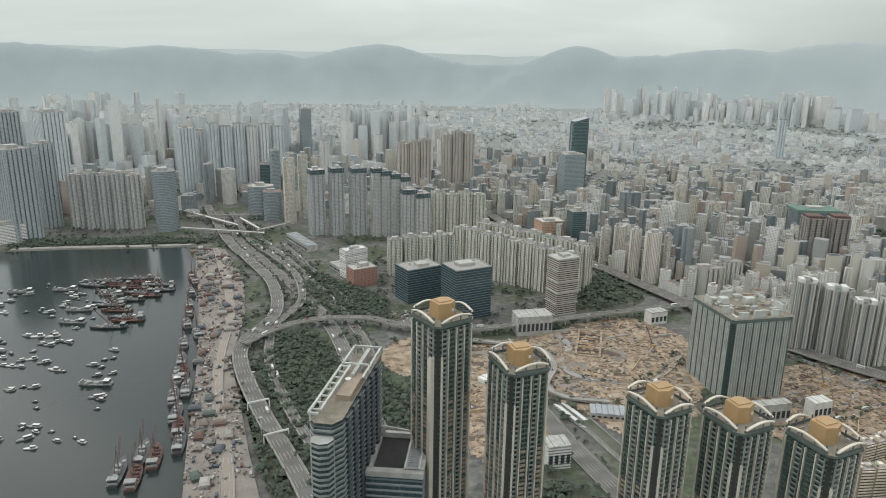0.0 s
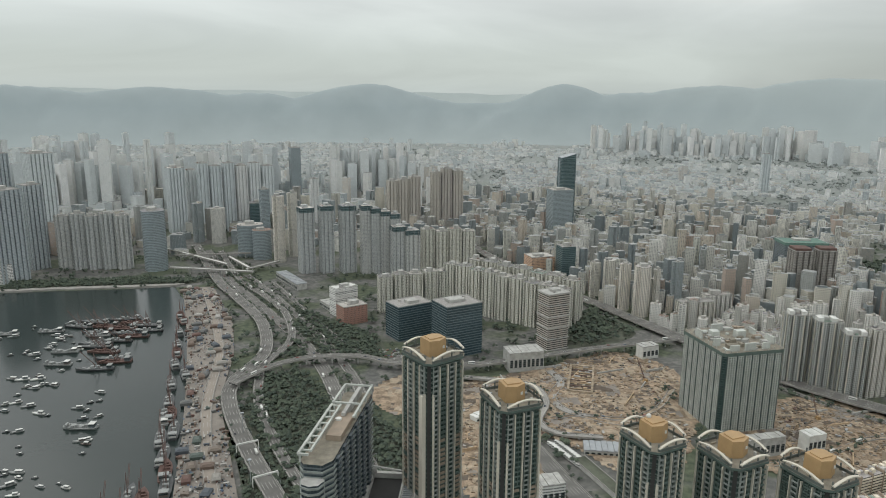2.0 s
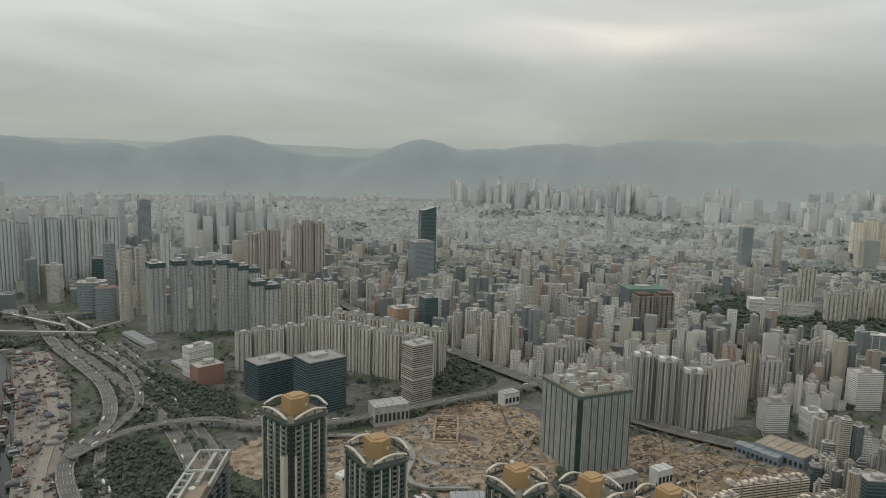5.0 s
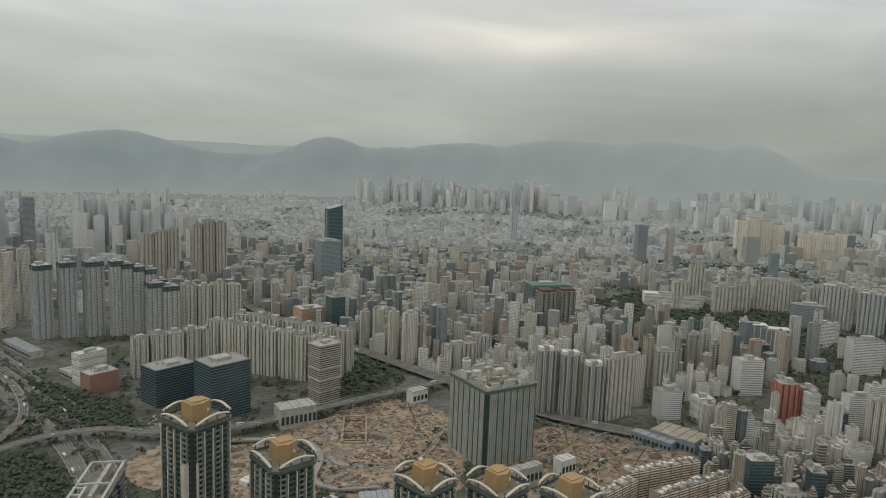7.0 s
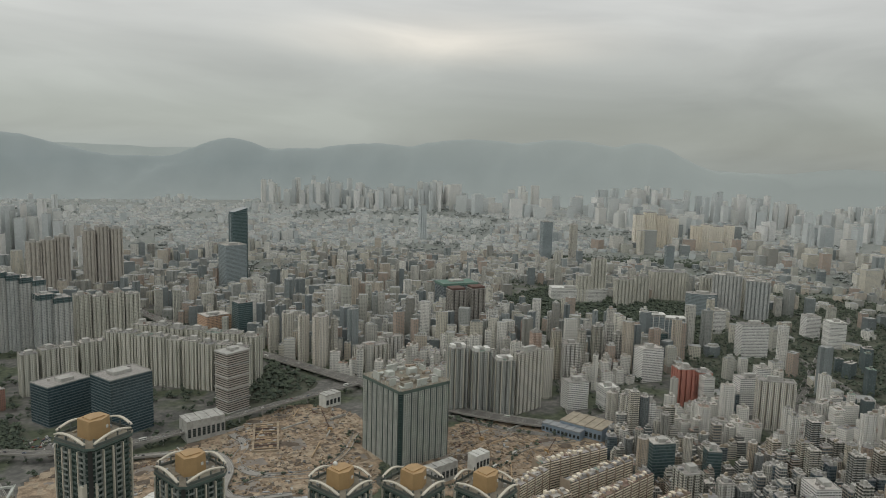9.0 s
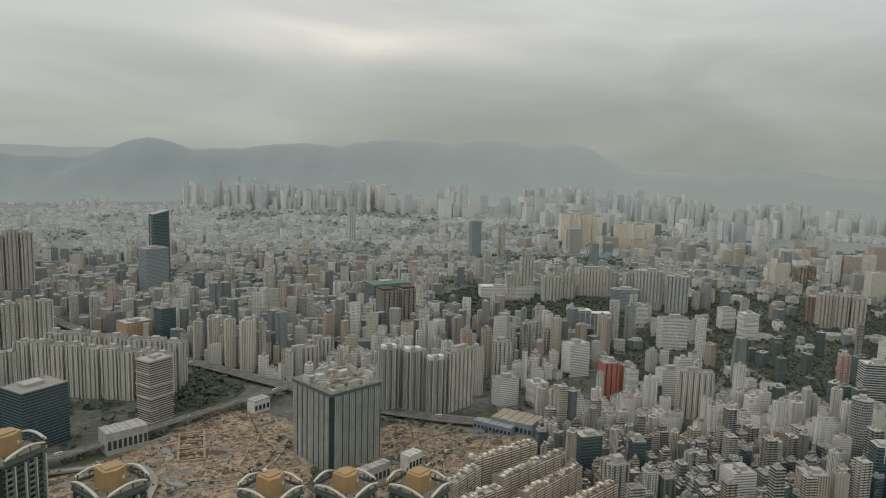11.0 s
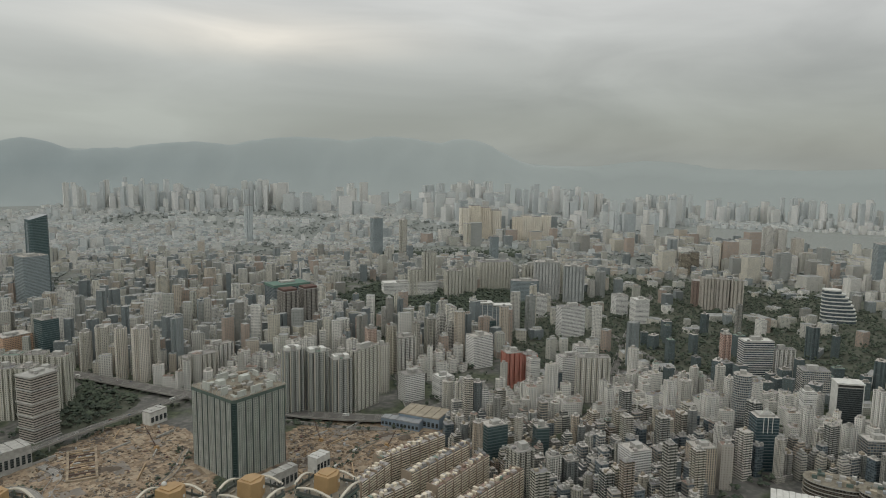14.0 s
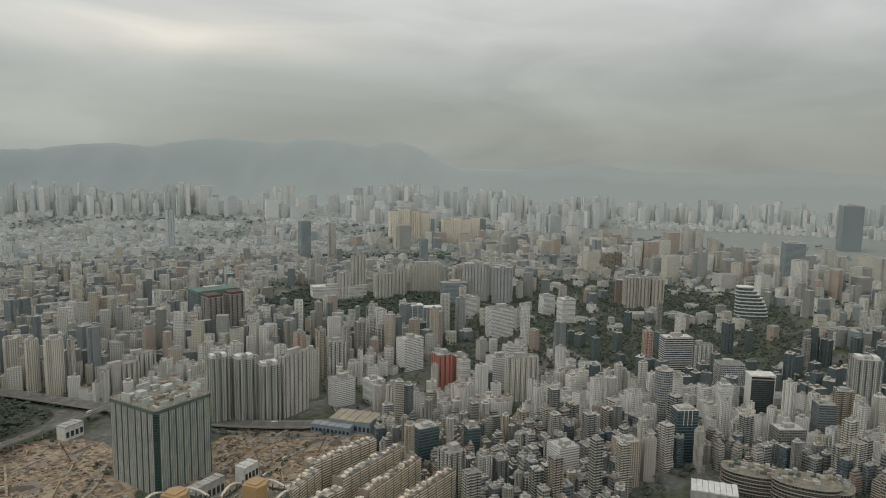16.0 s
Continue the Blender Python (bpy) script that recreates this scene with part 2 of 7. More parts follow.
M_RED = facade("red_tiled_walls", ((0.50, 0.20, 0.15),), (0.10, 0.085, 0.08), 3.0, 3.0, (0.3, 0.7), (0.3, 0.8), 0.2)
M_ORANGE = facade("orange_stone_walls", ((0.60, 0.40, 0.27),), (0.12, 0.10, 0.09), 3.2, 3.4, (0.2, 0.8), (0.35, 0.8), 0.2)
M_PINK = facade("pink_rendered_walls", ((0.60, 0.43, 0.36), (0.62, 0.48, 0.40)), (0.10, 0.09, 0.085), 3.0, 3.0, (0.25, 0.75), (0.3, 0.8), 0.2)
M_BLUEGLASS = glass_wall("dark_blue_glass", (0.05, 0.085, 0.10), 1.6, 4.0, (0.13, 0.165, 0.175))
M_TEALGLASS = glass_wall("dark_teal_glass", (0.075, 0.12, 0.125), 1.6, 4.0, (0.125, 0.17, 0.175))
# Panes paled in colour for haze, this glass mostly stands far off.
M_GREYGLASS = glass_wall("blue_grey_glass", (0.24, 0.285, 0.30), 1.8, 3.6, (0.30, 0.345, 0.355))
M_SLATEGLASS = glass_wall("slate_blue_glass", (0.05, 0.068, 0.078), 1.8, 3.2, (0.11, 0.13, 0.138))
M_DARKGLASS = glass_wall("near_black_glass", (0.04, 0.052, 0.056), 1.5, 3.1, (0.09, 0.10, 0.10))


def roof_material():
    k = Nodes("flat_concrete_roofs")
    rnd = k.n.new("ShaderNodeObjectInfo").outputs["Random"]
    base = k.ramp(rnd, ((0.0, (0.36, 0.35, 0.33)), (0.2, (0.48, 0.46, 0.42)), (0.45, (0.27, 0.27, 0.27)), (0.62, (0.55, 0.53, 0.49)), (0.8, (0.30, 0.22, 0.18)), (0.87, (0.22, 0.30, 0.25)), (0.92, (0.44, 0.42, 0.4))), True)
    spots = k.noise(0.35, 5)
    c = k.mix(0.6, base, k.ramp(spots, ((0.3, (0.35, 0.34, 0.33)), (0.7, (1, 1, 1)))), "MULTIPLY")
    return k.finish(c, 0.9, 0.0, k.noise(1.5, 3), 0.4, 0.2)


M_ROOF = roof_material()
M_CONC = plain("pale_concrete", (0.36, 0.36, 0.335), 0.8, 0.0, 0.35)
M_BEAM = plain("cream_painted_beams", (0.52, 0.49, 0.41), 0.7, 0.0, 0.15)
M_BALCONY = plain("grey_green_balcony_paint", (0.23, 0.255, 0.235), 0.7, 0.0, 0.3)
M_DARKPAINT = plain("dark_green_grey_paint", (0.095, 0.11, 0.10), 0.6, 0.0, 0.3)
M_TANPANEL = plain("tan_wall_panels", (0.27, 0.22, 0.165), 0.8, 0.0, 0.2)
M_WHITEPAINT = plain("weathered_white_paint", (0.58, 0.585, 0.55), 0.6, 0.0, 0.2)
M_STEEL = plain("grey_painted_steel", (0.32, 0.34, 0.35), 0.5, 0.3, 0.2)
M_ASPHALT = plain("worn_asphalt", (0.125, 0.122, 0.112), 0.9, 0.0, 0.35, 0.05, 0.8)
M_DECK = plain("pale_concrete_deck", (0.27, 0.262, 0.24), 0.9, 0.0, 0.25, 0.06)
M_LINE = plain("road_paint", (0.36, 0.36, 0.33), 0.7, 0.0, 0.1)
M_QUAY = plain("dusty_quay_concrete", (0.21, 0.19, 0.165), 0.95, 0.0, 0.3, 0.04, 0.6)
M_QUAYROAD = plain("pale_dusty_paving", (0.255, 0.225, 0.19), 0.95, 0.0, 0.15, 0.03, 0.5)
M_DIRT = plain("orange_brown_earth", (0.245, 0.188, 0.13), 0.98, 0.0, 0.8, 0.09, 0.5)
M_GOLD = plain("ochre_gold_cladding", (0.36, 0.24, 0.115), 0.6, 0.0, 0.12, 0.2)
M_NET = plain("green_scaffold_net", (0.11, 0.19, 0.155), 0.9, 0.0, 0.2, 0.3)
M_TIMBER = plain("raw_formwork_timber", (0.40, 0.30, 0.19), 0.9, 0.0, 0.35, 0.3)
M_RUST = plain("rusty_red_steel", (0.115, 0.07, 0.058), 0.85, 0.1, 0.4, 0.3)
M_HULLDARK = plain("dark_hull_paint", (0.06, 0.065, 0.065), 0.6, 0.0, 0.3, 0.4)
M_HULLGREY = plain("weathered_grey_hull", (0.25, 0.26, 0.25), 0.7, 0.0, 0.3, 0.4)
M_BLUEGREY = plain("blue_grey_sheet_metal", (0.22, 0.28, 0.34), 0.6, 0.1, 0.15)
M_TAN = plain("tan_corrugated_roofing", (0.32, 0.285, 0.22), 0.85, 0.0, 0.3, 0.1)
M_PITROOF = plain("black_roof_membrane", (0.035, 0.035, 0.033), 0.9, 0.0, 0.3, 0.1)


def mixed_paint(name, colours, rough=0.7):
    k = Nodes(name)
    rnd = k.n.new("ShaderNodeObjectInfo").outputs["Random"]
    base = k.ramp(rnd, [(i / len(colours), c) for i, c in enumerate(colours)], True)
    c = k.mix(0.45, base, k.ramp(k.noise(0.8, 4), ((0.3, (0.4, 0.38, 0.36)), (0.7, (1, 1, 1)))), "MULTIPLY")
    return k.finish(c, rough)


M_CONTAINER = mixed_paint("container_paints", ((0.13, 0.075, 0.06), (0.13, 0.135, 0.13), (0.28, 0.27, 0.24), (0.085, 0.10, 0.115), (0.18, 0.15, 0.12), (0.38, 0.37, 0.34), (0.085, 0.11, 0.095), (0.15, 0.11, 0.085)))
M_CAR = mixed_paint("car_paints", ((0.7, 0.7, 0.68), (0.1, 0.1, 0.11), (0.28, 0.07, 0.05), (0.5, 0.5, 0.5), (0.75, 0.74, 0.7), (0.12, 0.16, 0.22)), 0.35)
M_BOAT = mixed_paint("boat_paints", ((0.32, 0.33, 0.31), (0.13, 0.14, 0.135), (0.2, 0.195, 0.18), (0.10, 0.12, 0.125), (0.5, 0.5, 0.47), (0.12, 0.10, 0.085)), 0.6)


def leaf_material(name, dark, light):
    k = Nodes(name)
    rnd = k.n.new("ShaderNodeNewGeometry").outputs["Random Per Island"]
    c = k.ramp(rnd, ((0.0, dark), (1.0, light)))
    c = k.mix(0.5, c, k.ramp(k.noise(0.7, 3), ((0.3, (0.5, 0.5, 0.5)), (0.7, (1, 1, 1)))), "MULTIPLY")
    return k.finish(c, 0.9, 0.0, k.noise(2.0, 3), 0.6, 0.4)


M_LEAF = leaf_material("dull_green_foliage", (0.045, 0.064, 0.048), (0.095, 0.12, 0.08))
# Far leaves: green washed out pale to stand in for haze.
M_LEAFFAR = leaf_material("hazed_green_foliage", (0.22, 0.245, 0.235), (0.29, 0.315, 0.295))
M_GRASS = plain("dull_grass", (0.078, 0.086, 0.062), 0.95, 0.0, 0.5, 0.05, 0.5)


def water_material():
    k = Nodes("calm_harbour_water")
    waves = k.noise(0.12, 6, None, (1, 1.6, 1))
    small = k.noise(0.9, 3)
    c = k.ramp(k.noise(0.004, 4), ((0.3, (0.016, 0.026, 0.024)), (0.7, (0.026, 0.036, 0.033))))
    h = k.math("ADD", waves, k.math("MULTIPLY", small, 0.3))
    k.bsdf.inputs["IOR"].default_value = 1.28
    return k.finish(c, 0.16, 0.0, h, 0.2, 0.3)


M_WATER = water_material()


def ground_material():
    """City ground: streets, yards and low planting, patchy at several sizes."""
    k = Nodes("city_ground")
    a = k.noise(0.009, 6)
    b = k.noise(0.11, 6)
    cells = k.add("TexVoronoi", Vector=k.n.new("ShaderNodeNewGeometry").outputs["Position"], Scale=0.055)
    c = k.ramp(b, ((0.3, (0.05, 0.055, 0.05)), (0.5, (0.10, 0.10, 0.092)), (0.72, (0.20, 0.195, 0.175))))
    c = k.mix(0.4, c, k.ramp(cells.outputs["Color"], ((0.2, (0.07, 0.075, 0.07)), (0.8, (0.19, 0.185, 0.17)))))
    c = k.mix(k.ramp(a, ((0.47, (0, 0, 0)), (0.54, (1, 1, 1)))), c, k.ramp(b, ((0.3, (0.035, 0.05, 0.03)), (0.7, (0.10, 0.115, 0.07)))))
    # haze painted in: the ground colour pales with distance from the origin
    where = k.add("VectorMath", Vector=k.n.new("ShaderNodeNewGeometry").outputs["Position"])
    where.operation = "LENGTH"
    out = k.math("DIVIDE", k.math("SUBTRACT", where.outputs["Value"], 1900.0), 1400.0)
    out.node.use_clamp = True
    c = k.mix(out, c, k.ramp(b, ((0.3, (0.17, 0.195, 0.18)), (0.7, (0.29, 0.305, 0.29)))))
    return k.finish(c, 0.95, 0.0, b, 0.3, 0.5)


M_GROUND = ground_material()


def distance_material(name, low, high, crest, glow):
    """Far hills, a plain backdrop of distance: mist painted as a faint glowing colour."""
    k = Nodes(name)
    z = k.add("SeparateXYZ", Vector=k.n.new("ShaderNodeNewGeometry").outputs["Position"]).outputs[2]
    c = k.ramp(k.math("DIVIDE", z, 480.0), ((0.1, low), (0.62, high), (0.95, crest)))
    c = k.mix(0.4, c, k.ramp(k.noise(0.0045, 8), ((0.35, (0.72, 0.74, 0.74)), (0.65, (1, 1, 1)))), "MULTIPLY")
    # the painted mist colour grows stronger towards the eastern shore
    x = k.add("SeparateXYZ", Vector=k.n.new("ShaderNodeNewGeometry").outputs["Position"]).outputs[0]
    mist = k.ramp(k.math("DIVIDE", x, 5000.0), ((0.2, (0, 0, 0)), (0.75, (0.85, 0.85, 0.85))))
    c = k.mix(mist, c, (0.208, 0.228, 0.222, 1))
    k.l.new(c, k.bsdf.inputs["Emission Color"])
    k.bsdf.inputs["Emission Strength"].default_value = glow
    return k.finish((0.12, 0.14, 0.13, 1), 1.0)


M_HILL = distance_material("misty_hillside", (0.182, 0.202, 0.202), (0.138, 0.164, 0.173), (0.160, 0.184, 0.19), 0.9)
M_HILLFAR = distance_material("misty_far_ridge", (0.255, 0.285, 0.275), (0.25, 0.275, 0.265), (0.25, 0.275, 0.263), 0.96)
# Weathered walls in the hazed MID tones, window colour lifted as well.
M_PALECITY = facade("hazed_weathered_walls", MID, (0.30, 0.32, 0.315), 3.2, 3.0, (0.25, 0.75), (0.3, 0.8), 0.15, None, True, 0.5)
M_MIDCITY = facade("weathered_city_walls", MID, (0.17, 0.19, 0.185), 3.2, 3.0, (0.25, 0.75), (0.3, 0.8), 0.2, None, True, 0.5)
M_CREAMPAINT = plain("cream_gallery_paint", (0.64, 0.58, 0.465), 0.8, 0.0, 0.2, 0.2)
M_DIRT2 = plain("pale_dusty_earth", (0.31, 0.255, 0.185), 0.98, 0.0, 0.5, 0.1, 0.7)


def litter_material(name, tones):
    k = Nodes(name)
    rnd = k.n.new("ShaderNodeNewGeometry").outputs["Random Per Island"]
    return k.finish(k.ramp(rnd, [(i / len(tones), c) for i, c in enumerate(tones)], True), 0.85)


M_LITTER = litter_material("mixed_scrap", ((0.3, 0.29, 0.27), (0.16, 0.11, 0.085), (0.42, 0.41, 0.38), (0.11, 0.12, 0.12), (0.2, 0.16, 0.12), (0.09, 0.13, 0.19)))
# Roofs kept darker than far walls, flattening contrast as haze would.
M_FARROOF = plain("grey_distant_roofs", (0.27, 0.28, 0.27), 0.95, 0.0, 0.45, 0.05, 0.2)
M_MUD = plain("dark_wet_mud", (0.10, 0.08, 0.06), 0.9, 0.0, 0.4, 0.1, 0.6)
M_STACK = facade("brown_stacked_floors", ((0.44, 0.41, 0.36),), (0.07, 0.07, 0.065), 3.0, 3.4, (0.0, 1.0), (0.4, 0.85), 0.15)
# Far water: base colour lifted, haze put into it.
M_FARWATER = plain("hazy_far_water", (0.15, 0.175, 0.175), 0.3, 0.0, 0.1, 0.01, 0.02)
M_TERRACE = plain("stained_brown_roof_felt", (0.20, 0.182, 0.142), 0.9, 0.0, 0.45, 0.2)
# Brown wall colour darkened to paint the shade between gallery bands.
M_SHADOWWALL = facade("shaded_gallery_walls", ((0.12, 0.10, 0.08),), (0.03, 0.03, 0.027), 3.0, 3.0, (0.15, 0.85), (0.2, 0.9), 0.2)
M_GREENGLASS = glass_wall("dark_green_glass", (0.04, 0.066, 0.058), 1.5, 3.05, (0.10, 0.13, 0.115))
M_BLOCKGLASS = glass_wall("grey_green_glass", (0.035, 0.062, 0.06), 1.5, 3.05, (0.075, 0.105, 0.10))
M_GREENPAINT = plain("dark_green_paint", (0.085, 0.12, 0.105), 0.6, 0.0, 0.3)
M_PALEPANEL = plain("pale_grey_green_wall_tiles", (0.41, 0.43, 0.395), 0.75, 0.0, 0.3, 0.1)
M_DUSK = facade("dark_weathered_blocks", ((0.20, 0.22, 0.215), (0.36, 0.335, 0.285), (0.105, 0.145, 0.15), (0.48, 0.46, 0.40), (0.30, 0.29, 0.25), (0.19, 0.16, 0.14), (0.34, 0.335, 0.30), (0.11, 0.13, 0.13)), (0.07, 0.085, 0.085), 3.2, 3.0, (0.2, 0.8), (0.3, 0.85), 0.25, None, True, 0.3)
M_RUBBLE = litter_material("rubble_tones", ((0.16, 0.12, 0.08), (0.24, 0.19, 0.13), (0.10, 0.08, 0.06), (0.30, 0.26, 0.2), (0.17, 0.165, 0.15), (0.2, 0.14, 0.085)))


# ---- mesh helpers ----
def mesh_object(name, bm, mats, parent=None, label=""):
    me = bpy.data.meshes.new(name)
    bm.to_mesh(me)
    bm.free()
    for m in mats if isinstance(mats, (list, tuple)) else (mats,):
        me.materials.append(m)
    ob = new(name, me)
    if parent is not None:
        ob.parent = parent
    return tagged(ob, label) if label else ob


def part(name, bm, mats, parent, label=""):
    return mesh_object(name, bm, mats, parent, label)


def share(name, ob, parent, m, label=""):
    """Another piece on the same mesh."""
    o = new(name, ob.data)
    o.parent = parent
    o.matrix_basis = m
    return tagged(o, label) if label else o


def prism(bm, outline, z0, z1, wall=0, cap=1, taper=1.0, base_v=None):
    """An upright prism on a plan outline; walls get UVs in metres, caps a second material."""
    uv = bm.loops.layers.uv.verify()
    n = len(outline)
    low = [bm.verts.new((x, y, z0)) for x, y in outline]
    top = [bm.verts.new((x * taper, y * taper, z1)) for x, y in outline]
    run = 0.0
    for i in range(n):
        j = (i + 1) % n
        step = math.dist(outline[i], outline[j])
        f = bm.faces.new((low[i], low[j], top[j], top[i]))
        f.material_index = wall
        for loop, (a, b) in zip(f.loops, ((run, z0), (run + step, z0), (run + step, z1), (run, z1))):
            loop[uv].uv = (a, b)
        run += step
    f = bm.faces.new(top)
    f.material_index = cap
    f = bm.faces.new(list(reversed(low)))
    f.material_index = cap


def rect(w, d, x=0.0, y=0.0):
    return [(x - w / 2, y - d / 2), (x + w / 2, y - d / 2), (x + w / 2, y + d / 2), (x - w / 2, y + d / 2)]


def box(bm, x, y, z, w, d, h, wall=0, cap=None):
    prism(bm, rect(w, d, x, y), z, z + h, wall, wall if cap is None else cap)


def ribbed(w, d, nx, ny, deep, share_=0.35):
    """A rectangle whose sides are broken by upright recesses."""
    out = []
    corners = [(-w / 2, -d / 2), (w / 2, -d / 2), (w / 2, d / 2), (-w / 2, d / 2)]
    for s in range(4):
        (ax, ay), (bx, by) = corners[s], corners[(s + 1) % 4]
        count = nx if s % 2 == 0 else ny
        length = math.dist((ax, ay), (bx, by))
        tx, ty = (bx - ax) / length, (by - ay) / length
        inx, iny = -ty, tx
        out.append((ax, ay))
        for i in range(count):
            mid = length * (i + 0.5) / count if count > 1 else length / 2
            half = length / max(count, 1) * share_ / 2
            for u, e in ((mid - half, 0), (mid - half, deep), (mid + half, deep), (mid + half, 0)):
                out.append((ax + tx * u + inx * e, ay + ty * u + iny * e))
    return out


def cross(w, d, a, b):
    """A plan with four wings."""
    return [(-a, -d / 2), (a, -d / 2), (a, -b), (w / 2, -b), (w / 2, b), (a, b), (a, d / 2), (-a, d / 2), (-a, b), (-w / 2, b), (-w / 2, -b), (-a, -b)]


def lozenge(w, d, cut):
    return [(-w / 2 + cut, -d / 2), (w / 2 - cut, -d / 2), (w / 2, -d / 2 + cut), (w / 2, d / 2 - cut), (w / 2 - cut, d / 2), (-w / 2 + cut, d / 2), (-w / 2, d / 2 - cut), (-w / 2, -d / 2 + cut)]


def rounded(w, d, n=20, power=3.0):
    out = []
    for i in range(n):
        a = 2 * math.pi * i / n
        c, s = math.cos(a), math.sin(a)
        out.append((w / 2 * math.copysign(abs(c) ** (2 / power), c), d / 2 * math.copysign(abs(s) ** (2 / power), s)))
    return out


def heading(x, y):
    return math.degrees(math.atan2(-x, y))


# ---- ground, water and far hills ----
def rise(az, r):
    """Height of the land: flat by the harbour, climbing towards the foot of the hills."""
    top = 105 - 85 * min(1, max(0, (-az - 44) / 14))
    return top * min(1, max(0, (r - 2600) / (4880 - 2600)))


def polar_sheet(bm, radii, angles, height):
    rows = []
    for r in radii:
        rows.append([bm.verts.new((-r * math.sin(radians(a)), r * math.cos(radians(a)), height(a, r))) for a in angles])
    for p, q in zip(rows, rows[1:]):
        for i in range(len(angles) - 1):
            bm.faces.new((p[i], p[i + 1], q[i + 1], q[i]))
    bmesh.ops.recalc_face_normals(bm, faces=bm.faces[:])


bm = bmesh.new()
polar_sheet(bm, [0.2, 400, 900, 1500, 2100] + [2500 + 100 * i for i in range(25)], [a for a in range(-180, 181, 4)], lambda a, r: rise(a, r))
bmesh.ops.reverse_faces(bm, faces=[f for f in bm.faces if f.normal.z < 0])
bmesh.ops.remove_doubles(bm, verts=bm.verts[:], dist=0.5)
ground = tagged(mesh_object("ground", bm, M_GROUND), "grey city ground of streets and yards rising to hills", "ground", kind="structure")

HILLS = ((5.2, 0.66, 6.4, 1.25), (14.0, -0.1, 5.0, 1.0), (21, 0.25, 7.5, 0.9), (31, 0.3, 8.0, 0.9), (-10.6, 0.76, 4.4, 1.25), (-16.0, 0.2, 4.4, 0.9), (-22.0, 0.7, 8.0, 0.9), (-30.0, 1.25, 9.0, 0.9), (-37.0, 1.4, 8.0, 0.95), (-43.0, 1.3, 4.0, 0.9), (-58, -0.25, 5.0, 1.0), (-75, -0.5, 7.0, 1.0))


def ridge(az):
    """How high the skyline stands against the eye, in degrees."""
    e = -1.15
    for a, top, width, power in HILLS:
        e = max(e, -1.15 + (top + 1.15) * math.exp(-abs((az - a) / width) ** 2 * power))
    e = max(e, -0.75)
    return e + 0.10 * noise.noise((az * 0.35, 2.0, 0)) + 0.07 * noise.noise((az * 1.3, 5.0, 0)) + 0.03 * noise.noise((az * 4.1, 8.0, 0))


def hill_height(az, r):
    peak = EYE + 4760 * math.tan(radians(ridge(az)))
    foot = 4350 + 330 * min(1, max(0, (-az - 46) / 8))
    low = rise(az, foot) - 6
    k = min(1, max(0, (r - foot) / (4760 - foot)))
    k = k * k * (3 - 2 * k)
    bumps = 34 * noise.fractal((az * 0.55, r * 0.006, 1.0), 0.8, 2.1, 5) * math.sin(math.pi * min(1, k)) if k < 1 else 0
    return low + (peak - low) * k + bumps


bm = bmesh.new()
polar_sheet(bm, [4340 + 30 * i for i in range(15)] + [4790, 4840], [36 - 0.4 * i for i in range(345)], lambda a, r: hill_height(a, min(r, 4760)) - max(0, r - 4770) * 1.5 - (80 if r < 4345 else 0))
bmesh.ops.reverse_faces(bm, faces=[f for f in bm.faces if f.normal.z < 0])
for f in bm.faces:
    f.smooth = True
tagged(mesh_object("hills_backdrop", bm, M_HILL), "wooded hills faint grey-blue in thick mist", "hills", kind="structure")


def far_ridge(az, r):
    e = 0.05 + 0.35 * noise.noise((az * 0.09, 9.0, 0)) + 0.08 * noise.noise((az * 0.5, 3.0, 0)) - 0.9 * min(1, max(0, (-az - 30) / 25))
    return EYE + 4930 * math.tan(radians(e)) if r > 4900 else 120


bm = bmesh.new()
polar_sheet(bm, [4895, 4930], [40 - 0.5 * i for i in range(290)], far_ridge)
for f in bm.faces:
    f.smooth = True
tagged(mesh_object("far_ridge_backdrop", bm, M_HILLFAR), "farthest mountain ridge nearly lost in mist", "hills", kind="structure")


# ---- plan helpers ----
def spline(points, step=12.0):
    """A smooth line through a few plan points."""
    p = [Vector((*q, 0)) if len(q) == 2 else Vector(q) for q in points]
    p = [p[0] * 2 - p[1]] + p + [p[-1] * 2 - p[-2]]
    out = []
    for i in range(1, len(p) - 2):
        a, b, c, d = p[i - 1:i + 3]
        count = max(2, int((c - b).length / step))
        for k in range(count):
            t = k / count
            out.append(0.5 * ((2 * b) + (c - a) * t + (2 * a - 5 * b + 4 * c - d) * t * t + (3 * b - a - 3 * c + d) * t ** 3))
    out.append(p[-2])
    return out


def inside(x, y, poly):
    hit = False
    for i in range(len(poly)):
        (ax, ay), (bx, by) = poly[i], poly[i - 1]
        if (ay > y) != (by > y) and x < (bx - ax) * (y - ay) / (by - ay) + ax:
            hit = not hit
    return hit


def slab_on(bm, poly, z0, z1, mat=0):
    area = sum(a[0] * b[1] - b[0] * a[1] for a, b in zip(poly, poly[1:] + poly[:1]))
    prism(bm, poly if area > 0 else poly[::-1], z0, z1, mat, mat)


def smooth_poly(poly, step=25.0):
    return [(v.x, v.y) for v in spline(poly + [poly[0]], step)[:-1]]


WATER = [(-229, 548), (-252, 623), (-285, 743), (-336, 910), (-400, 1099), (-470, 1290), (-520, 1382), (-616, 1363), (-745, 1347), (-866, 1324), (-1500, 1250), (-1700, 700), (-1500, 100), (-300, 100), (-190, 400)]
bm = bmesh.new()
slab_on(bm, WATER, -3, 0.35)
tagged(mesh_object("water", bm, M_WATER), "calm grey-green harbour water of a typhoon shelter", "water", kind="structure")
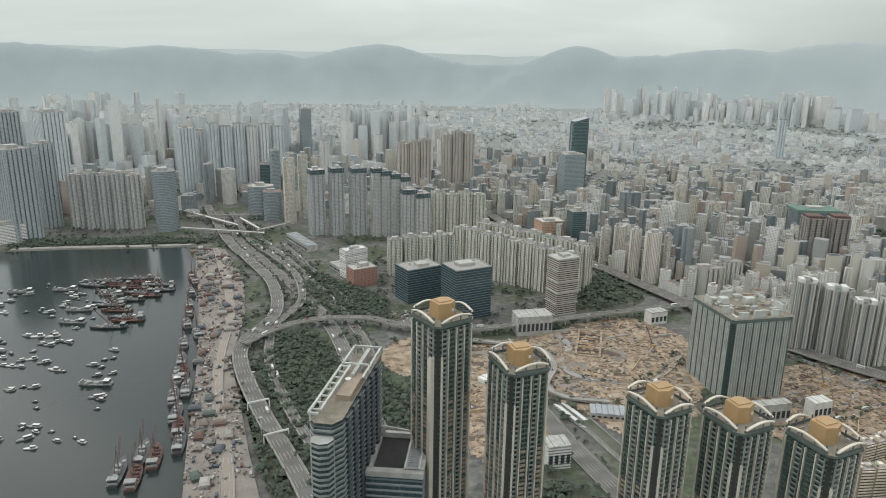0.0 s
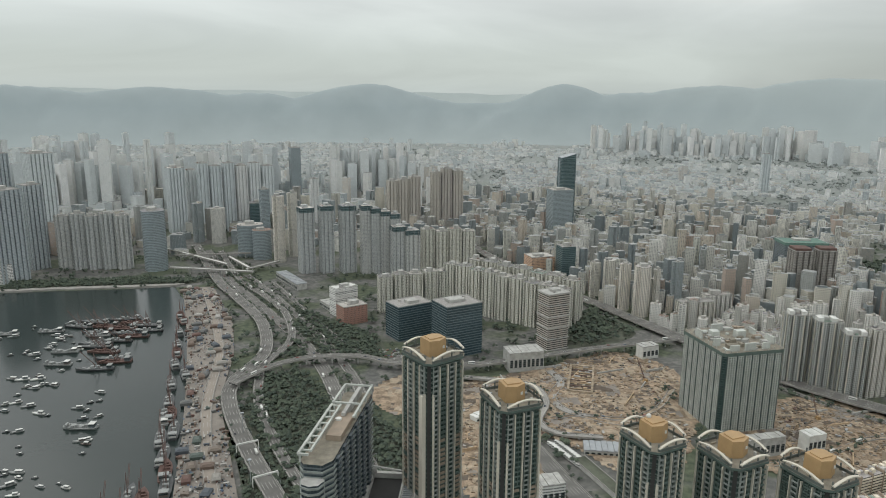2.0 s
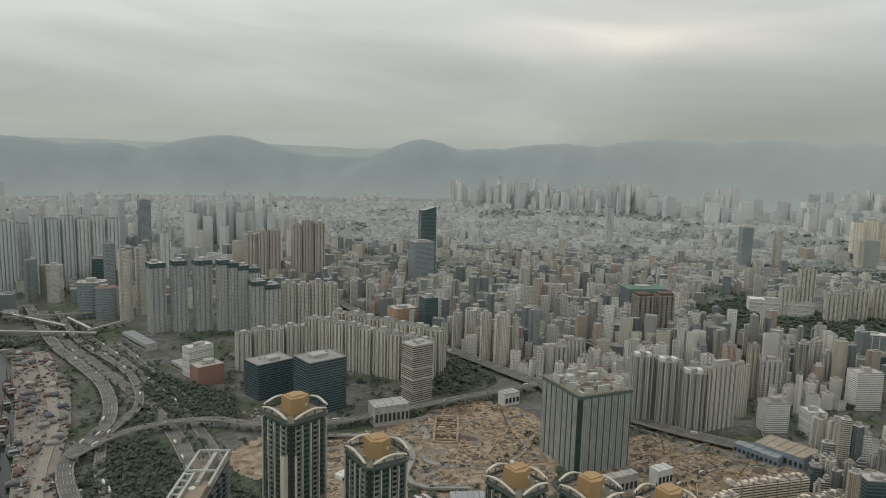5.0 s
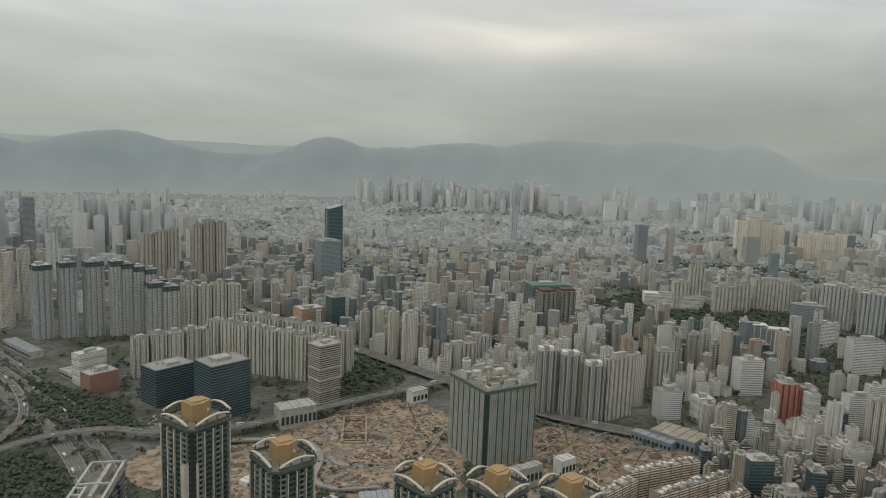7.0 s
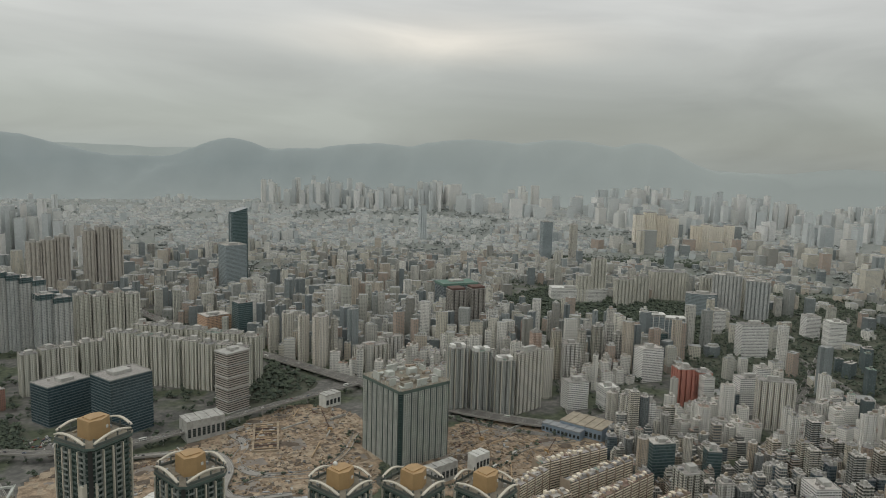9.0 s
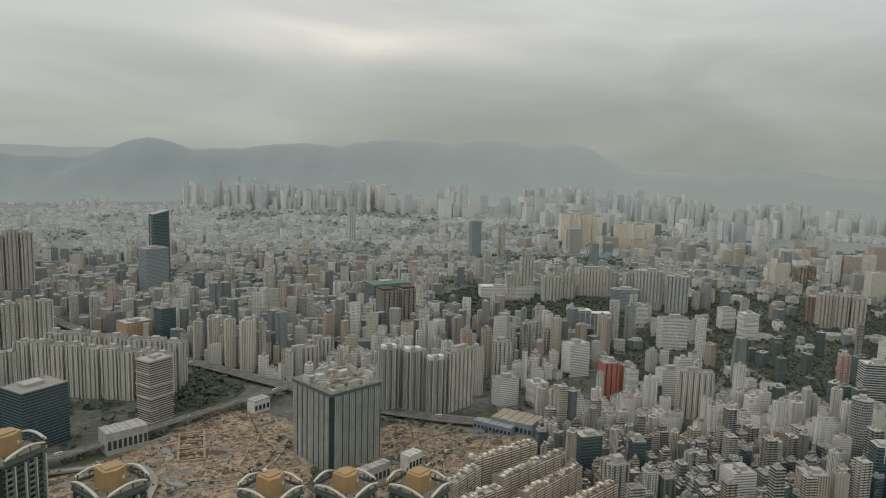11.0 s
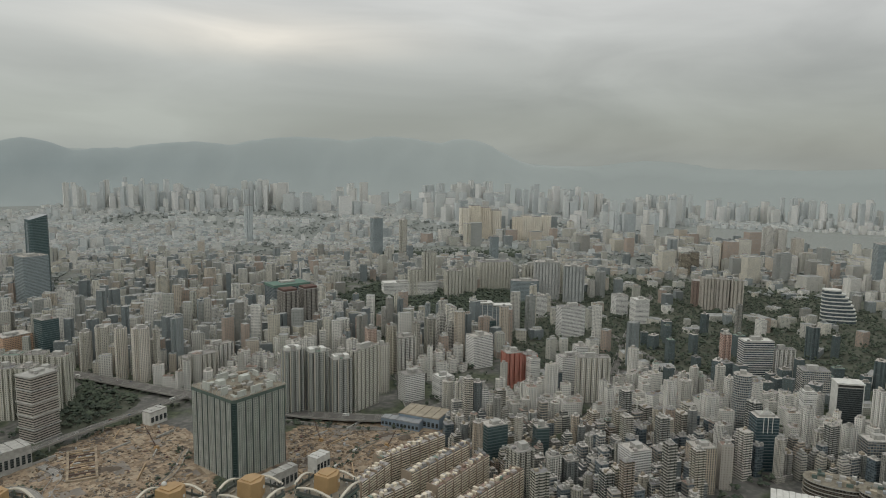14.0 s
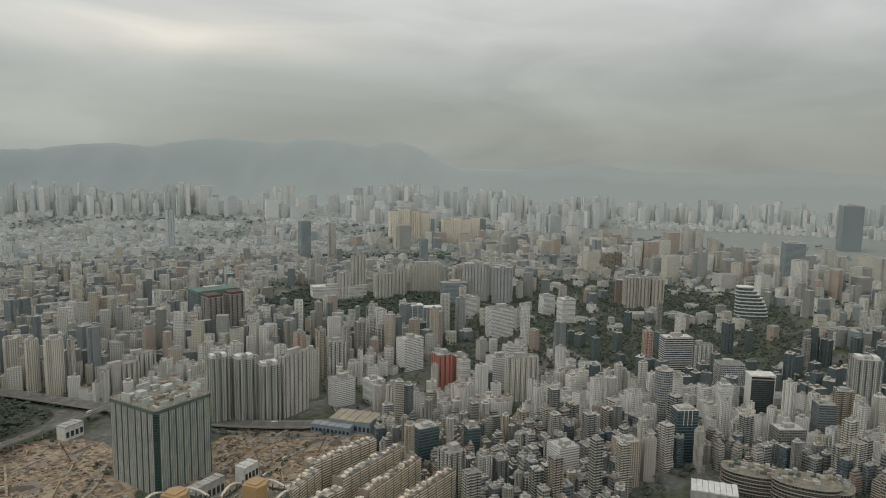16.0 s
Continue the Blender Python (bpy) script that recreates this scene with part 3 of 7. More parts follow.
EAST_WATER = [(3000, 1900), (3060, 1500), (3220, 1060), (3640, 960), (3720, 300), (4200, 300), (4080, 950), (3800, 1650), (3500, 1950)]
bm = bmesh.new()
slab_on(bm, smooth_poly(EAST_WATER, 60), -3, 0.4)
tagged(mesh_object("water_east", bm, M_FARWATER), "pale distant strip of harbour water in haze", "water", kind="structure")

QUAY = [(-229, 548), (-252, 623), (-285, 743), (-336, 910), (-400, 1099), (-470, 1290), (-500, 1365), (-440, 1378), (-335, 1140), (-296, 1000), (-270, 838), (-234, 745), (-190, 625), (-160, 549), (-120, 430), (-200, 430)]
bm = bmesh.new()
slab_on(bm, QUAY, -2.5, 2.2)
tagged(mesh_object("quay", bm, M_QUAY), "dusty concrete cargo quay along the water", "quay", kind="structure")
bm = bmesh.new()
slab_on(bm, [(-860, 1330), (-745, 1353), (-616, 1369), (-520, 1388), (-505, 1400), (-620, 1384), (-745, 1368), (-865, 1345)], -2, 3)
tagged(mesh_object("sea_wall", bm, M_DECK), "low pale stone sea wall at the shore", "sea wall", kind="structure")

GREENS = {
    "verge_by_depot": [(100, 600), (130, 590), (150, 545), (150, 520), (105, 545)],
    "roadside_wood": [(-262, 838), (-228, 745), (-184, 625), (-150, 549), (-110, 430), (-75, 430), (-134, 560), (-210, 706), (-258, 810)],
    "tower_gardens": [(60, 430), (150, 430), (140, 530), (118, 575), (70, 570), (50, 500)],
    "park_by_highway": [(-235, 905), (-190, 950), (-160, 900), (-125, 830), (-50, 775), (-8, 720), (0, 640), (-5, 500), (-30, 400), (-72, 420), (-112, 545), (-150, 640), (-190, 715), (-235, 820)],
    "park_under_flyover": [(-215, 990), (-150, 1000), (-70, 985), (-90, 1090), (-190, 1180), (-250, 1240), (-225, 1110)],
    "sports_green": [(300, 1230), (345, 1105), (240, 1035), (205, 1060), (240, 1190)],
    "hill_park": [(960, 1560), (1226, 1690), (1320, 1490), (1480, 1350), (1330, 1120), (1130, 1030), (1010, 1230), (900, 1310)],
    "shore_park": [(-870, 1350), (-620, 1390), (-500, 1405), (-470, 1450), (-640, 1440), (-870, 1400)],
    "far_wood": [(1500, 2230), (1900, 2190), (2150, 1920), (2000, 1800), (1680, 2000)],
}
EAST_GARDENS = [(920, 860), (1080, 1010), (1330, 1100), (1480, 1340), (1800, 1420), (2060, 1100), (2150, 700), (1700, 420), (1280, 400), (1160, 640)]
for rank, (name, poly) in enumerate(list(GREENS.items()) + [("east_gardens", EAST_GARDENS)]):
    bm = bmesh.new()
    slab_on(bm, smooth_poly(poly), -1, 0.08 if name == "east_gardens" else 0.12 + 0.03 * rank)
    tagged(mesh_object("lawn", bm, M_GRASS), "dull green rough grass of a city park", "lawn", kind="structure")

SITES = [[(40, 900), (150, 945), (275, 1018), (350, 960), (345, 860), (318, 760), (270, 680), (222, 640), (185, 690), (150, 735), (118, 740), (118, 660), (75, 590), (30, 640), (10, 720), (25, 790)], [(380, 790), (500, 860), (580, 790), (640, 720), (560, 640), (430, 640), (330, 690)], [(-75, 880), (-40, 930), (-5, 910), (-10, 820), (-40, 800), (-70, 830)]]
def earth_sheet(poly, cell=5.0):
    """Trampled ground: low relief, tracks of pale dust, mud and gravel in patches, a ragged edge."""
    edge = smooth_poly(poly)
    xs, ys = [p[0] for p in edge], [p[1] for p in edge]
    b, keep = bmesh.new(), {}

    def corner(i, j):
        if (i, j) not in keep:
            x = min(xs) + i * cell + 1.6 * noise.noise((i * 0.9, j * 0.9, 1))
            y = min(ys) + j * cell + 1.6 * noise.noise((i * 0.9, j * 0.9, 6))
            z = 0.5 + 1.3 * max(0, noise.fractal((x * 0.03, y * 0.03, 2), 0.7, 2.2, 4) + 0.2)
            keep[(i, j)] = b.verts.new((x, y, z))
        return keep[(i, j)]
    for i in range(int((max(xs) - min(xs)) / cell) + 1):
        for j in range(int((max(ys) - min(ys)) / cell) + 1):
            x, y = min(xs) + (i + 0.5) * cell, min(ys) + (j + 0.5) * cell
            wob = 7 * noise.noise((x * 0.04, y * 0.04, 3))
            if not inside(x + wob, y - wob, edge):
                continue
            f = b.faces.new((corner(i, j), corner(i + 1, j), corner(i + 1, j + 1), corner(i, j + 1)))
            q = noise.fractal((x * 0.022, y * 0.022, 4), 0.8, 2.1, 4)
            p = noise.fractal((x * 0.03, y * 0.03, 9), 0.8, 2.1, 3)
            f.material_index = 1 if abs(q) < 0.09 else 2 if p > 0.42 else 3 if q > 0.4 else 0
            f.smooth = True
    return b


for poly in SITES:
    tagged(mesh_object("building_site", earth_sheet(poly), (M_DIRT, M_DIRT2, M_MUD, M_QUAY)), "bare orange-brown earth of a large construction site", "construction site", kind="structure")


# ---- roads ----
ROAD_LINES = []


def road(name, points, width, z=0.6, raised=False, label="", surface=None):
    """A carriageway along a smooth line; a raised one has a deck, side walls and piers."""
    line = spline(points)
    ROAD_LINES.append((line, width, z, raised))
    bm, walls, paint = bmesh.new(), bmesh.new(), bmesh.new()

    def strip(target, u0, u1, h0, h1, pick=None):
        quads = []
        for i, p in enumerate(line):
            d = (line[min(i + 1, len(line) - 1)] - line[max(i - 1, 0)]).normalized()
            s = Vector((d.y, -d.x, 0))
            quads.append([target.verts.new((p.x + s.x * u, p.y + s.y * u, z + h)) for u, h in ((u0, h1), (u1, h1), (u1, h0), (u0, h0))])
        for i in range(len(line) - 1):
            if pick and not pick(i):
                continue
            a, b = quads[i], quads[i + 1]
            for k in range(4):
                target.faces.new((a[k], b[k], b[(k + 1) % 4], a[(k + 1) % 4]))
    strip(bm, -width / 2, width / 2, -1.4 if raised else -0.5, 0)
    ob = tagged(mesh_object(name, bm, surface or M_ASPHALT), label or "worn grey asphalt carriageway", "road", kind="structure")
    for u in (-width / 2 + 0.1, width / 2 - 0.1):
        strip(walls, u - 0.35, u + 0.35, -1.7 if raised else -0.4, 1.0)
    part("parapet", walls, M_DECK, ob)
    for u in (-width / 2 + 1.2, width / 2 - 1.2):
        strip(paint, u - 0.22, u + 0.22, -0.05, 0.06)
    lanes = int(width // 3.6)
    for k in range(1, lanes):
        u = -width / 2 + width * k / lanes
        strip(paint, u - 0.18, u + 0.18, -0.05, 0.06, lambda i: i % 2 == 0)
    part("lane_markings", paint, M_LINE, ob)
    if raised:
        pier = None
        for i in range(1, len(line) - 1, 3):
            p = line[i]
            if pier is None:
                b = bmesh.new()
                prism(b, rounded(2.4, 2.4, 10, 2), 0, z - 1.2, 0, 0)
                box(b, 0, 0, z - 2.6, min(width, 8), 2.2, 1.3)
                pier = part("pier", b, M_CONC, ob)
                pier.location = (p.x, p.y, 0)
            else:
                share("pier", pier, ob, pose(p.x, p.y, 0, 0, 0, heading(*(line[i + 1] - p).xy)))
    return ob


road("highway_west", [(-600, 1760), (-445, 1422), (-369, 1292), (-290, 1150), (-250, 1005), (-266, 895), (-252, 821), (-199, 706), (-121, 560), (-60, 430)], 19, 5.5, True, "curving raised highway of pale worn asphalt")
road("highway_mid", [(-560, 1720), (-432, 1447), (-334, 1283), (-215, 1080), (-158, 960), (-123, 861), (-85, 740), (-40, 600)], 20, 0.9, False, "wide straight highway of pale worn asphalt")
road("highway_inner", [(-520, 1700), (-405, 1440), (-315, 1300), (-255, 1190), (-222, 1060), (-240, 960), (-232, 890), (-214, 820), (-165, 705), (-95, 575)], 12, 4.0, True, "curving slip road of pale worn asphalt")
road("railway_cutting", [(-400, 1480), (-300, 1310), (-200, 1125), (-115, 940), (-80, 820)], 14, 0.7, False, "dark railway cutting beside the highway", M_ASPHALT)
road("station_road", [(-330, 1420), (-215, 1200), (-140, 1060), (-90, 990)], 9, 1.0, False, "grey side road beside the railway")
road("flyover", [(-262, 870), (-230, 925), (-180, 964), (-106, 972), (-46, 945), (60, 939), (154, 969), (250, 1005), (336, 1030), (395, 1050)], 11, 12, True, "long curving pale concrete flyover")
road("flyover_loop", [(-46, 952), (30, 915), (95, 900), (140, 880), (150, 830), (132, 775), (150, 745), (200, 735)], 8, 5, True, "narrow pale concrete loop road through the site", M_DECK)
road("corridor", [(20, 2050), (115, 1732), (190, 1520), (262, 1355), (337, 1205), (404, 1066), (470, 930), (546, 830), (620, 775), (720, 780), (820, 830)], 24, 7, True, "broad raised road corridor through the city")
road("site_track", [(150, 790), (190, 800), (240, 790), (290, 820), (330, 880)], 7, 0.7, False, "pale dusty track across the building site", M_DIRT2)
road("site_track_south", [(370, 680), (440, 700), (520, 740), (600, 735)], 7, 0.7, False, "pale dusty track across the building site", M_DIRT2)
road("site_road", [(404, 1040), (455, 925), (525, 815), (600, 752), (700, 748)], 9, 1, False, "grey road at the edge of the building site")
road("depot_road", [(104, 760), (115, 725), (131, 671), (152, 611), (178, 545), (215, 480)], 22, 0.8, False, "wide grey road beside the bus depot")
road("quay_road", [(-455, 1370), (-365, 1140), (-318, 1000), (-285, 838), (-250, 720), (-205, 600), (-180, 520)], 13, 2.6, False, "pale dusty road on the cargo quay", M_QUAYROAD)
road("avenue", [(700, 560), (860, 620), (1020, 700), (1250, 830), (1500, 960), (1750, 1080)], 16, 0.7, False, "grey city street between dense blocks")
road("cross_street", [(640, 790), (760, 1000), (880, 1220), (980, 1420), (1050, 1700)], 14, 0.7, False, "grey city street between dense blocks")
road("green_street", [(1010, 400), (1130, 620), (1260, 860), (1420, 1130), (1500, 1350)], 16, 0.7, False, "straight tree-lined city street")


# ---- towers that stand out ----
TAKEN = []
rng = random.Random(7)


def roof_things(ob, w, d, h, mats, seed, parapet=True):
    """Lift house, tanks and parapet on a flat roof."""
    r = random.Random(seed)
    if parapet:
        b = bmesh.new()
        for x, y, ww, dd in ((0, -d / 2, w, 0.5), (0, d / 2, w, 0.5), (-w / 2, 0, 0.5, d - 0.6), (w / 2, 0, 0.5, d - 0.6)):
            box(b, x * 0.985, y * 0.985, h, ww * 0.97, dd, 1.3)
        part("parapet", b, mats[1], ob)
    b = bmesh.new()
    box(b, r.uniform(-0.1, 0.1) * w, r.uniform(-0.1, 0.1) * d, h, w * r.uniform(0.3, 0.45), d * r.uniform(0.3, 0.45), r.uniform(4, 7.5))
    part("lift_house", b, mats[0], ob)
    for i in range(3):
        b = bmesh.new()
        box(b, r.uniform(-0.36, 0.36) * w, r.uniform(-0.36, 0.36) * d, h, r.uniform(2, 5), r.uniform(2, 4), r.uniform(1.4, 3.5))
        part("roof_hut", b, M_ROOF, ob)


STYLES = {
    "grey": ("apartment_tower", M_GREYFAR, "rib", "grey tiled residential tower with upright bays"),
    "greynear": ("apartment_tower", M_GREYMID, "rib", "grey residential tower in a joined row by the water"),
    "rust": ("apartment_tower", M_RUSTWALL, "rib", "broad rust-brown tiled residential block"),
    "greyestate": ("apartment_tower", M_GREYMID, "rib", "broad grey-brown estate block behind trees"),
    "pale": ("apartment_tower", M_PALETOWER, "cross", "pale rendered residential tower with four wings"),
    "city": ("apartment_tower", M_CITY, "rib", "weathered rendered apartment block with small windows"),
    "dark": ("apartment_tower", M_GREYGLASS, "rect", "dark slender tower standing among paler blocks"),
    "dark2": ("apartment_tower", M_GREYMID, "crown", "tall grey-green residential tower with a dark crown"),
    "brown": ("apartment_tower", M_BROWN, "rib", "tall brown tiled residential tower with light upright bays"),
    "estate": ("apartment_tower", M_ESTATE, "rib", "beige estate block with deep upright recesses"),
    "glassgrey": ("apartment_tower", M_BLUEGREYTOWER, "rib", "tall blue-grey residential tower near the water"),
    "glassround": ("glass_tower", M_GREYGLASS, "round", "rounded blue-grey glass hotel tower"),
    "blueglass": ("office_building", M_BLUEGLASS, "rect", "dark blue glass office block with banded floors"),
    "tealglass": ("office_building", M_TEALGLASS, "rect", "dark teal glass office block"),
    "stacked": ("office_building", M_STACK, "stack", "brown and grey office block of stacked shifted floors"),
    "whiteoffice": ("office_building", M_WHITE, "band", "white office block with dark window bands"),
    "redlow": ("low_building", M_BRICKRED, "rect", "low red brick building beside the railway"),
    "orange": ("low_building", M_ORANGE, "rect", "broad orange stone building with flat roof"),
    "spire_low": ("glass_tower", M_GREYGLASS, "rect", "blue-grey glass podium wing of a tall tower"),
    "slab": ("apartment_slab", M_PALETOWER, "rib", "long pale slab block with many small windows"),
    "browntower": ("apartment_tower", M_DARKTOWER, "rib", "dark brown tower under construction with netting"),
    "greentower": ("apartment_tower", M_GREYTOWER, "rib", "grey-green residential tower with pale roof frames"),
    "balcony": ("apartment_tower", M_GREYGLASS, "roofslab", "glass-fronted residential tower with white roof slab"),
    "white": ("apartment_block", M_WHITE, "rect", "white banded block with ribbon windows"),
    "red": ("apartment_tower", M_RED, "rib", "dark red tiled apartment tower"),
    "yellow": ("apartment_tower", M_YELLOW, "rib", "pale yellow estate tower in the misty distance"),
    "hospital": ("hospital_building", M_WHITE, "band", "long low white hospital building among trees"),
    "glasscurve": ("office_building", M_GREYGLASS, "round", "curved grey glass building beside a park"),
    "pink": ("apartment_tower", M_PINK, "rib", "pinkish rendered apartment tower"),
    "cream2": ("apartment_tower", M_CREAM, "rib", "cream coloured residential tower"),
    "sail": ("university_building", M_OFFICE, "sail", "white sail-shaped building with curved floors"),
    "wave": ("hotel_building", M_OFFICE, "band", "curved dark hotel with white upright ribs"),
    "bluepeak": ("glass_tower", M_BLUEGLASS, "peak", "dark blue glass tower with a white rooftop frame"),
    "rounddark": ("glass_tower", M_OFFICE, "round", "round dark tower with pale floor bands"),
    "stripe": ("office_building", M_WHITE, "band", "slim dark tower with white floor bands"),
    "framed": ("office_building", M_DARKGLASS, "frame", "near-black glass tower in a white frame"),
    "officeblock": ("office_building", M_OFFICE, "rect", "dark grey office block"),
    "office": ("office_building", M_OFFICE, "rect", "grey office block with window grid"),
    "orangeend": ("apartment_block", M_CITY3, "orange", "cream apartment block with an orange gable wall"),
    "netroof": ("office_building", M_OFFICE, "net", "grey block wrapped in green netting at the top"),
    "brownslab": ("apartment_tower", M_BROWN, "rect", "slim brown windowless gable tower"),
}


def tower(x, y, w, d, h, turn, style):
    name, mat, form, label = STYLES[style]
    seed = int(abs(x) * 13 + abs(y) * 7)
    r = random.Random(seed)
    bm = bmesh.new()
    if form == "rib":
        plan = ribbed(w, d, max(2, round(w / 9)), max(1, round(d / 9)), min(4.2, w * 0.13), 0.34)
    elif form == "cross":
        plan = cross(w, d, w * 0.25, d * 0.23)
    elif form == "crown":
        plan = ribbed(w, d, 3, 3, w * 0.08, 0.3)
    elif form == "round":
        plan = rounded(w, d, 24, 2.4)
    else:
        plan = rect(w, d)
    if form == "stack":
        prism(bm, rect(w * 0.96, d * 0.96), -1, h, 0, 1)
    elif form == "sail":
        for i in range(9):
            k = 1 - (i / 9) ** 2 * 0.6
            prism(bm, [((px + w / 2) * k - w / 2, py * 0.8) for px, py in rounded(w, d, 20, 2.6)], h * i / 9 - 0.05, h * (i + 1) / 9, 0, 2)
            prism(bm, [((px + w / 2) * k - w / 2, py * 0.8) for px, py in rounded(w * 1.03, d * 1.06, 20, 2.6)], h * (i + 0.7) / 9, h * (i + 1.02) / 9, 2, 2)
    else:
        prism(bm, plan, -1, h, 0, 1)
    ob = mesh_object(name, bm, (mat, M_ROOF, M_WHITEPAINT))
    ob.matrix_world = pose(x, y, rise(heading(x, y), math.hypot(x, y)), 0, 0, turn)
    tagged(ob, label, "building", "landmark towers")
    if form not in ("sail", "peak"):
        roof_things(ob, w, d, h, (mat if form in ("crown",) else M_CONC, M_CONC), seed, form not in ("cross", "round", "crown"))
    if form == "crown":
        b = bmesh.new()
        prism(b, ribbed(w * 1.02, d * 1.02, 3, 3, w * 0.06, 0.3), h - 9, h + 1.5, 0, 1)
        part("crown", b, (M_TEALGLASS, M_ROOF), ob, "dark glazed crown storeys")
    if form == "band":
        floors = max(3, int(h / 4))
        first = None
        for i in range(floors):
            m = pose(0, 0, h * (i + 0.7) / floors)
            if first is None:
                b = bmesh.new()
                box(b, 0, 0, 0, w + 0.9, d + 0.9, h / floors * 0.32)
                first = part("floor_band", b, M_WHITEPAINT, ob, "proud white floor band")
                first.matrix_basis = m
            else:
                share("floor_band", first, ob, m, "proud white floor band")
    if form == "roofslab":
        b = bmesh.new()
        box(b, 0, 0, h + 3, w * 1.06, d * 1.06, 1.6)
        part("roof_slab", b, M_WHITEPAINT, ob, "broad white roof slab")
        for i in range(5):
            b = bmesh.new()
            box(b, -w / 2 + w * i / 4, -d / 2 - 0.4, 0, 1.2, 1.0, h + 3)
            part("fin", b, M_WHITEPAINT, ob)
    if form == "frame":
        for s in (-1, 1):
            b = bmesh.new()
            box(b, s * (w / 2 + 0.6), 0, 0, 1.2, d + 0.6, h + 5)
            part("frame_wall", b, M_WHITEPAINT, ob, "white upright frame wall")
        b = bmesh.new()
        box(b, 0, 0, h + 5, w + 4, d + 1, 2.2)
        part("frame_top", b, M_WHITEPAINT, ob)
    if form == "peak":
        for s in (-1, 1):
            b = bmesh.new()
            m = Matrix.Translation((s * w * 0.16, -d * 0.2, h + 5)) @ Matrix.Rotation(radians(-s * 38), 4, "Y") @ Matrix.Diagonal((1.2, 1.2, 13, 1))
            bmesh.ops.create_cube(b, size=1, matrix=m)
            part("roof_strut", b, M_WHITEPAINT, ob, "white slanting roof strut")
        b = bmesh.new()
        box(b, 0, 0, h, w * 0.7, d * 0.7, 3)
        part("roof_deck", b, M_CONC, ob)
        for s in (-1, 0, 1):
            b = bmesh.new()
            box(b, s * w * 0.2, -d / 2 - 0.3, h * 0.72, 0.7, 0.6, h * 0.28)
            part("mullion", b, M_WHITEPAINT, ob)
    if form == "stack":
        for i in range(6):
            b = bmesh.new()
            box(b, 0, 0, h * i / 5 - 0.8, w * 1.04, d * 1.04, 1.6)
            part("floor_slab", b, M_CONC, ob, "pale projecting floor slab")
    if form == "net":
        b = bmesh.new()
        box(b, 0, 0, h - 5, w * 1.03, d * 1.03, 6)
        part("netting", b, M_NET, ob, "green scaffold netting")
    if form == "orange":
        b = bmesh.new()
        box(b, -w / 2 - 0.2, -d * 0.2, 2, 0.6, d * 0.34, h - 4)
        part("gable_panel", b, M_ORANGE, ob, "orange gable wall panel")
    if style == "greentower":
        for s in (-1, 1):
            b = bmesh.new()
            box(b, s * w * 0.3, -d * 0.1, h, w * 0.24, d * 0.5, 5)
            part("roof_frame", b, M_WHITEPAINT, ob, "pale roof frame")
            b = bmesh.new()
            box(b, s * w * 0.26, -d / 2 - 0.3, 0, 1.2, 1.0, h)
            part("fin", b, M_BEAM, ob)
            b = bmesh.new()
            box(b, -w / 2 - 0.3, s * d * 0.26, 0, 1.0, 1.2, h)
            part("fin", b, M_BEAM, ob)
    if style == "browntower":
        b = bmesh.new()
        box(b, 0, 0, h + 1.5, w * 0.9, d * 0.9, 4)
        part("netting", b, M_RUST, ob, "reddish formwork and netting on the top storey")
    TAKEN.append((x, y, max(w, d) * 0.62))
    return ob


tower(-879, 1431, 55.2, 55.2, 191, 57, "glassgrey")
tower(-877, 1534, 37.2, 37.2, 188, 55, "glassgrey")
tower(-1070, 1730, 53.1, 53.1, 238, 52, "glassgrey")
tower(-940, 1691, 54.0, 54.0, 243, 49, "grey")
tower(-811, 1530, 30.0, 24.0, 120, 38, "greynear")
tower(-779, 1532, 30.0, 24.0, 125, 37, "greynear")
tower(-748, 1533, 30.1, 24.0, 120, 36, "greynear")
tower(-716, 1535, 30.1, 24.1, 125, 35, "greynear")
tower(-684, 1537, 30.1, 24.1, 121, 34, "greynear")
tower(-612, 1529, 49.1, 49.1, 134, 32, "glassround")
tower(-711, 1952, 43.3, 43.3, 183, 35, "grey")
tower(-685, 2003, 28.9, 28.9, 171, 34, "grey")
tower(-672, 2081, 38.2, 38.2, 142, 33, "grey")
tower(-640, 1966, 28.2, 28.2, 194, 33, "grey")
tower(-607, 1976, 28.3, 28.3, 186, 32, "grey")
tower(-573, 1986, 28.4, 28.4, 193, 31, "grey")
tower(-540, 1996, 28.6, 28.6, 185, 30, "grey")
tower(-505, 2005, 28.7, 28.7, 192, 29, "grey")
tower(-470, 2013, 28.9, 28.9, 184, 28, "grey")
tower(-478, 2475, 33.6, 33.6, 200, 26, "dark")
tower(-445, 1861, 21.1, 21.1, 136, 33, "dark")
tower(-353, 1607, 25.6, 25.6, 156, 27, "pale")
tower(-332, 1665, 23.2, 23.2, 155, 26, "pale")
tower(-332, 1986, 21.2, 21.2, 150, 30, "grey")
tower(-273, 1509, 30.2, 30.2, 144, 28, "dark2")
tower(-229, 1510, 27.3, 27.3, 148, 27, "dark2")
tower(-183, 1515, 31.3, 31.3, 148, 25, "dark2")
tower(-141, 1502, 21.4, 21.4, 150, 23, "dark2")
tower(-121, 1503, 21.5, 21.5, 144, 23, "dark2")
tower(-100, 1504, 21.5, 21.5, 138, 22, "dark2")
tower(-79, 1506, 21.5, 21.5, 132, 21, "dark2")
tower(-58, 1507, 21.6, 21.6, 109, 20, "dark2")
tower(-70, 1487, 29.0, 29.0, 108, 21, "dark2")
tower(-42, 1490, 30.9, 30.9, 100, 20, "dark2")
tower(-111, 2015, 29.5, 29.5, 142, 17, "brown")
tower(-79, 2018, 29.5, 29.5, 147, 16, "brown")
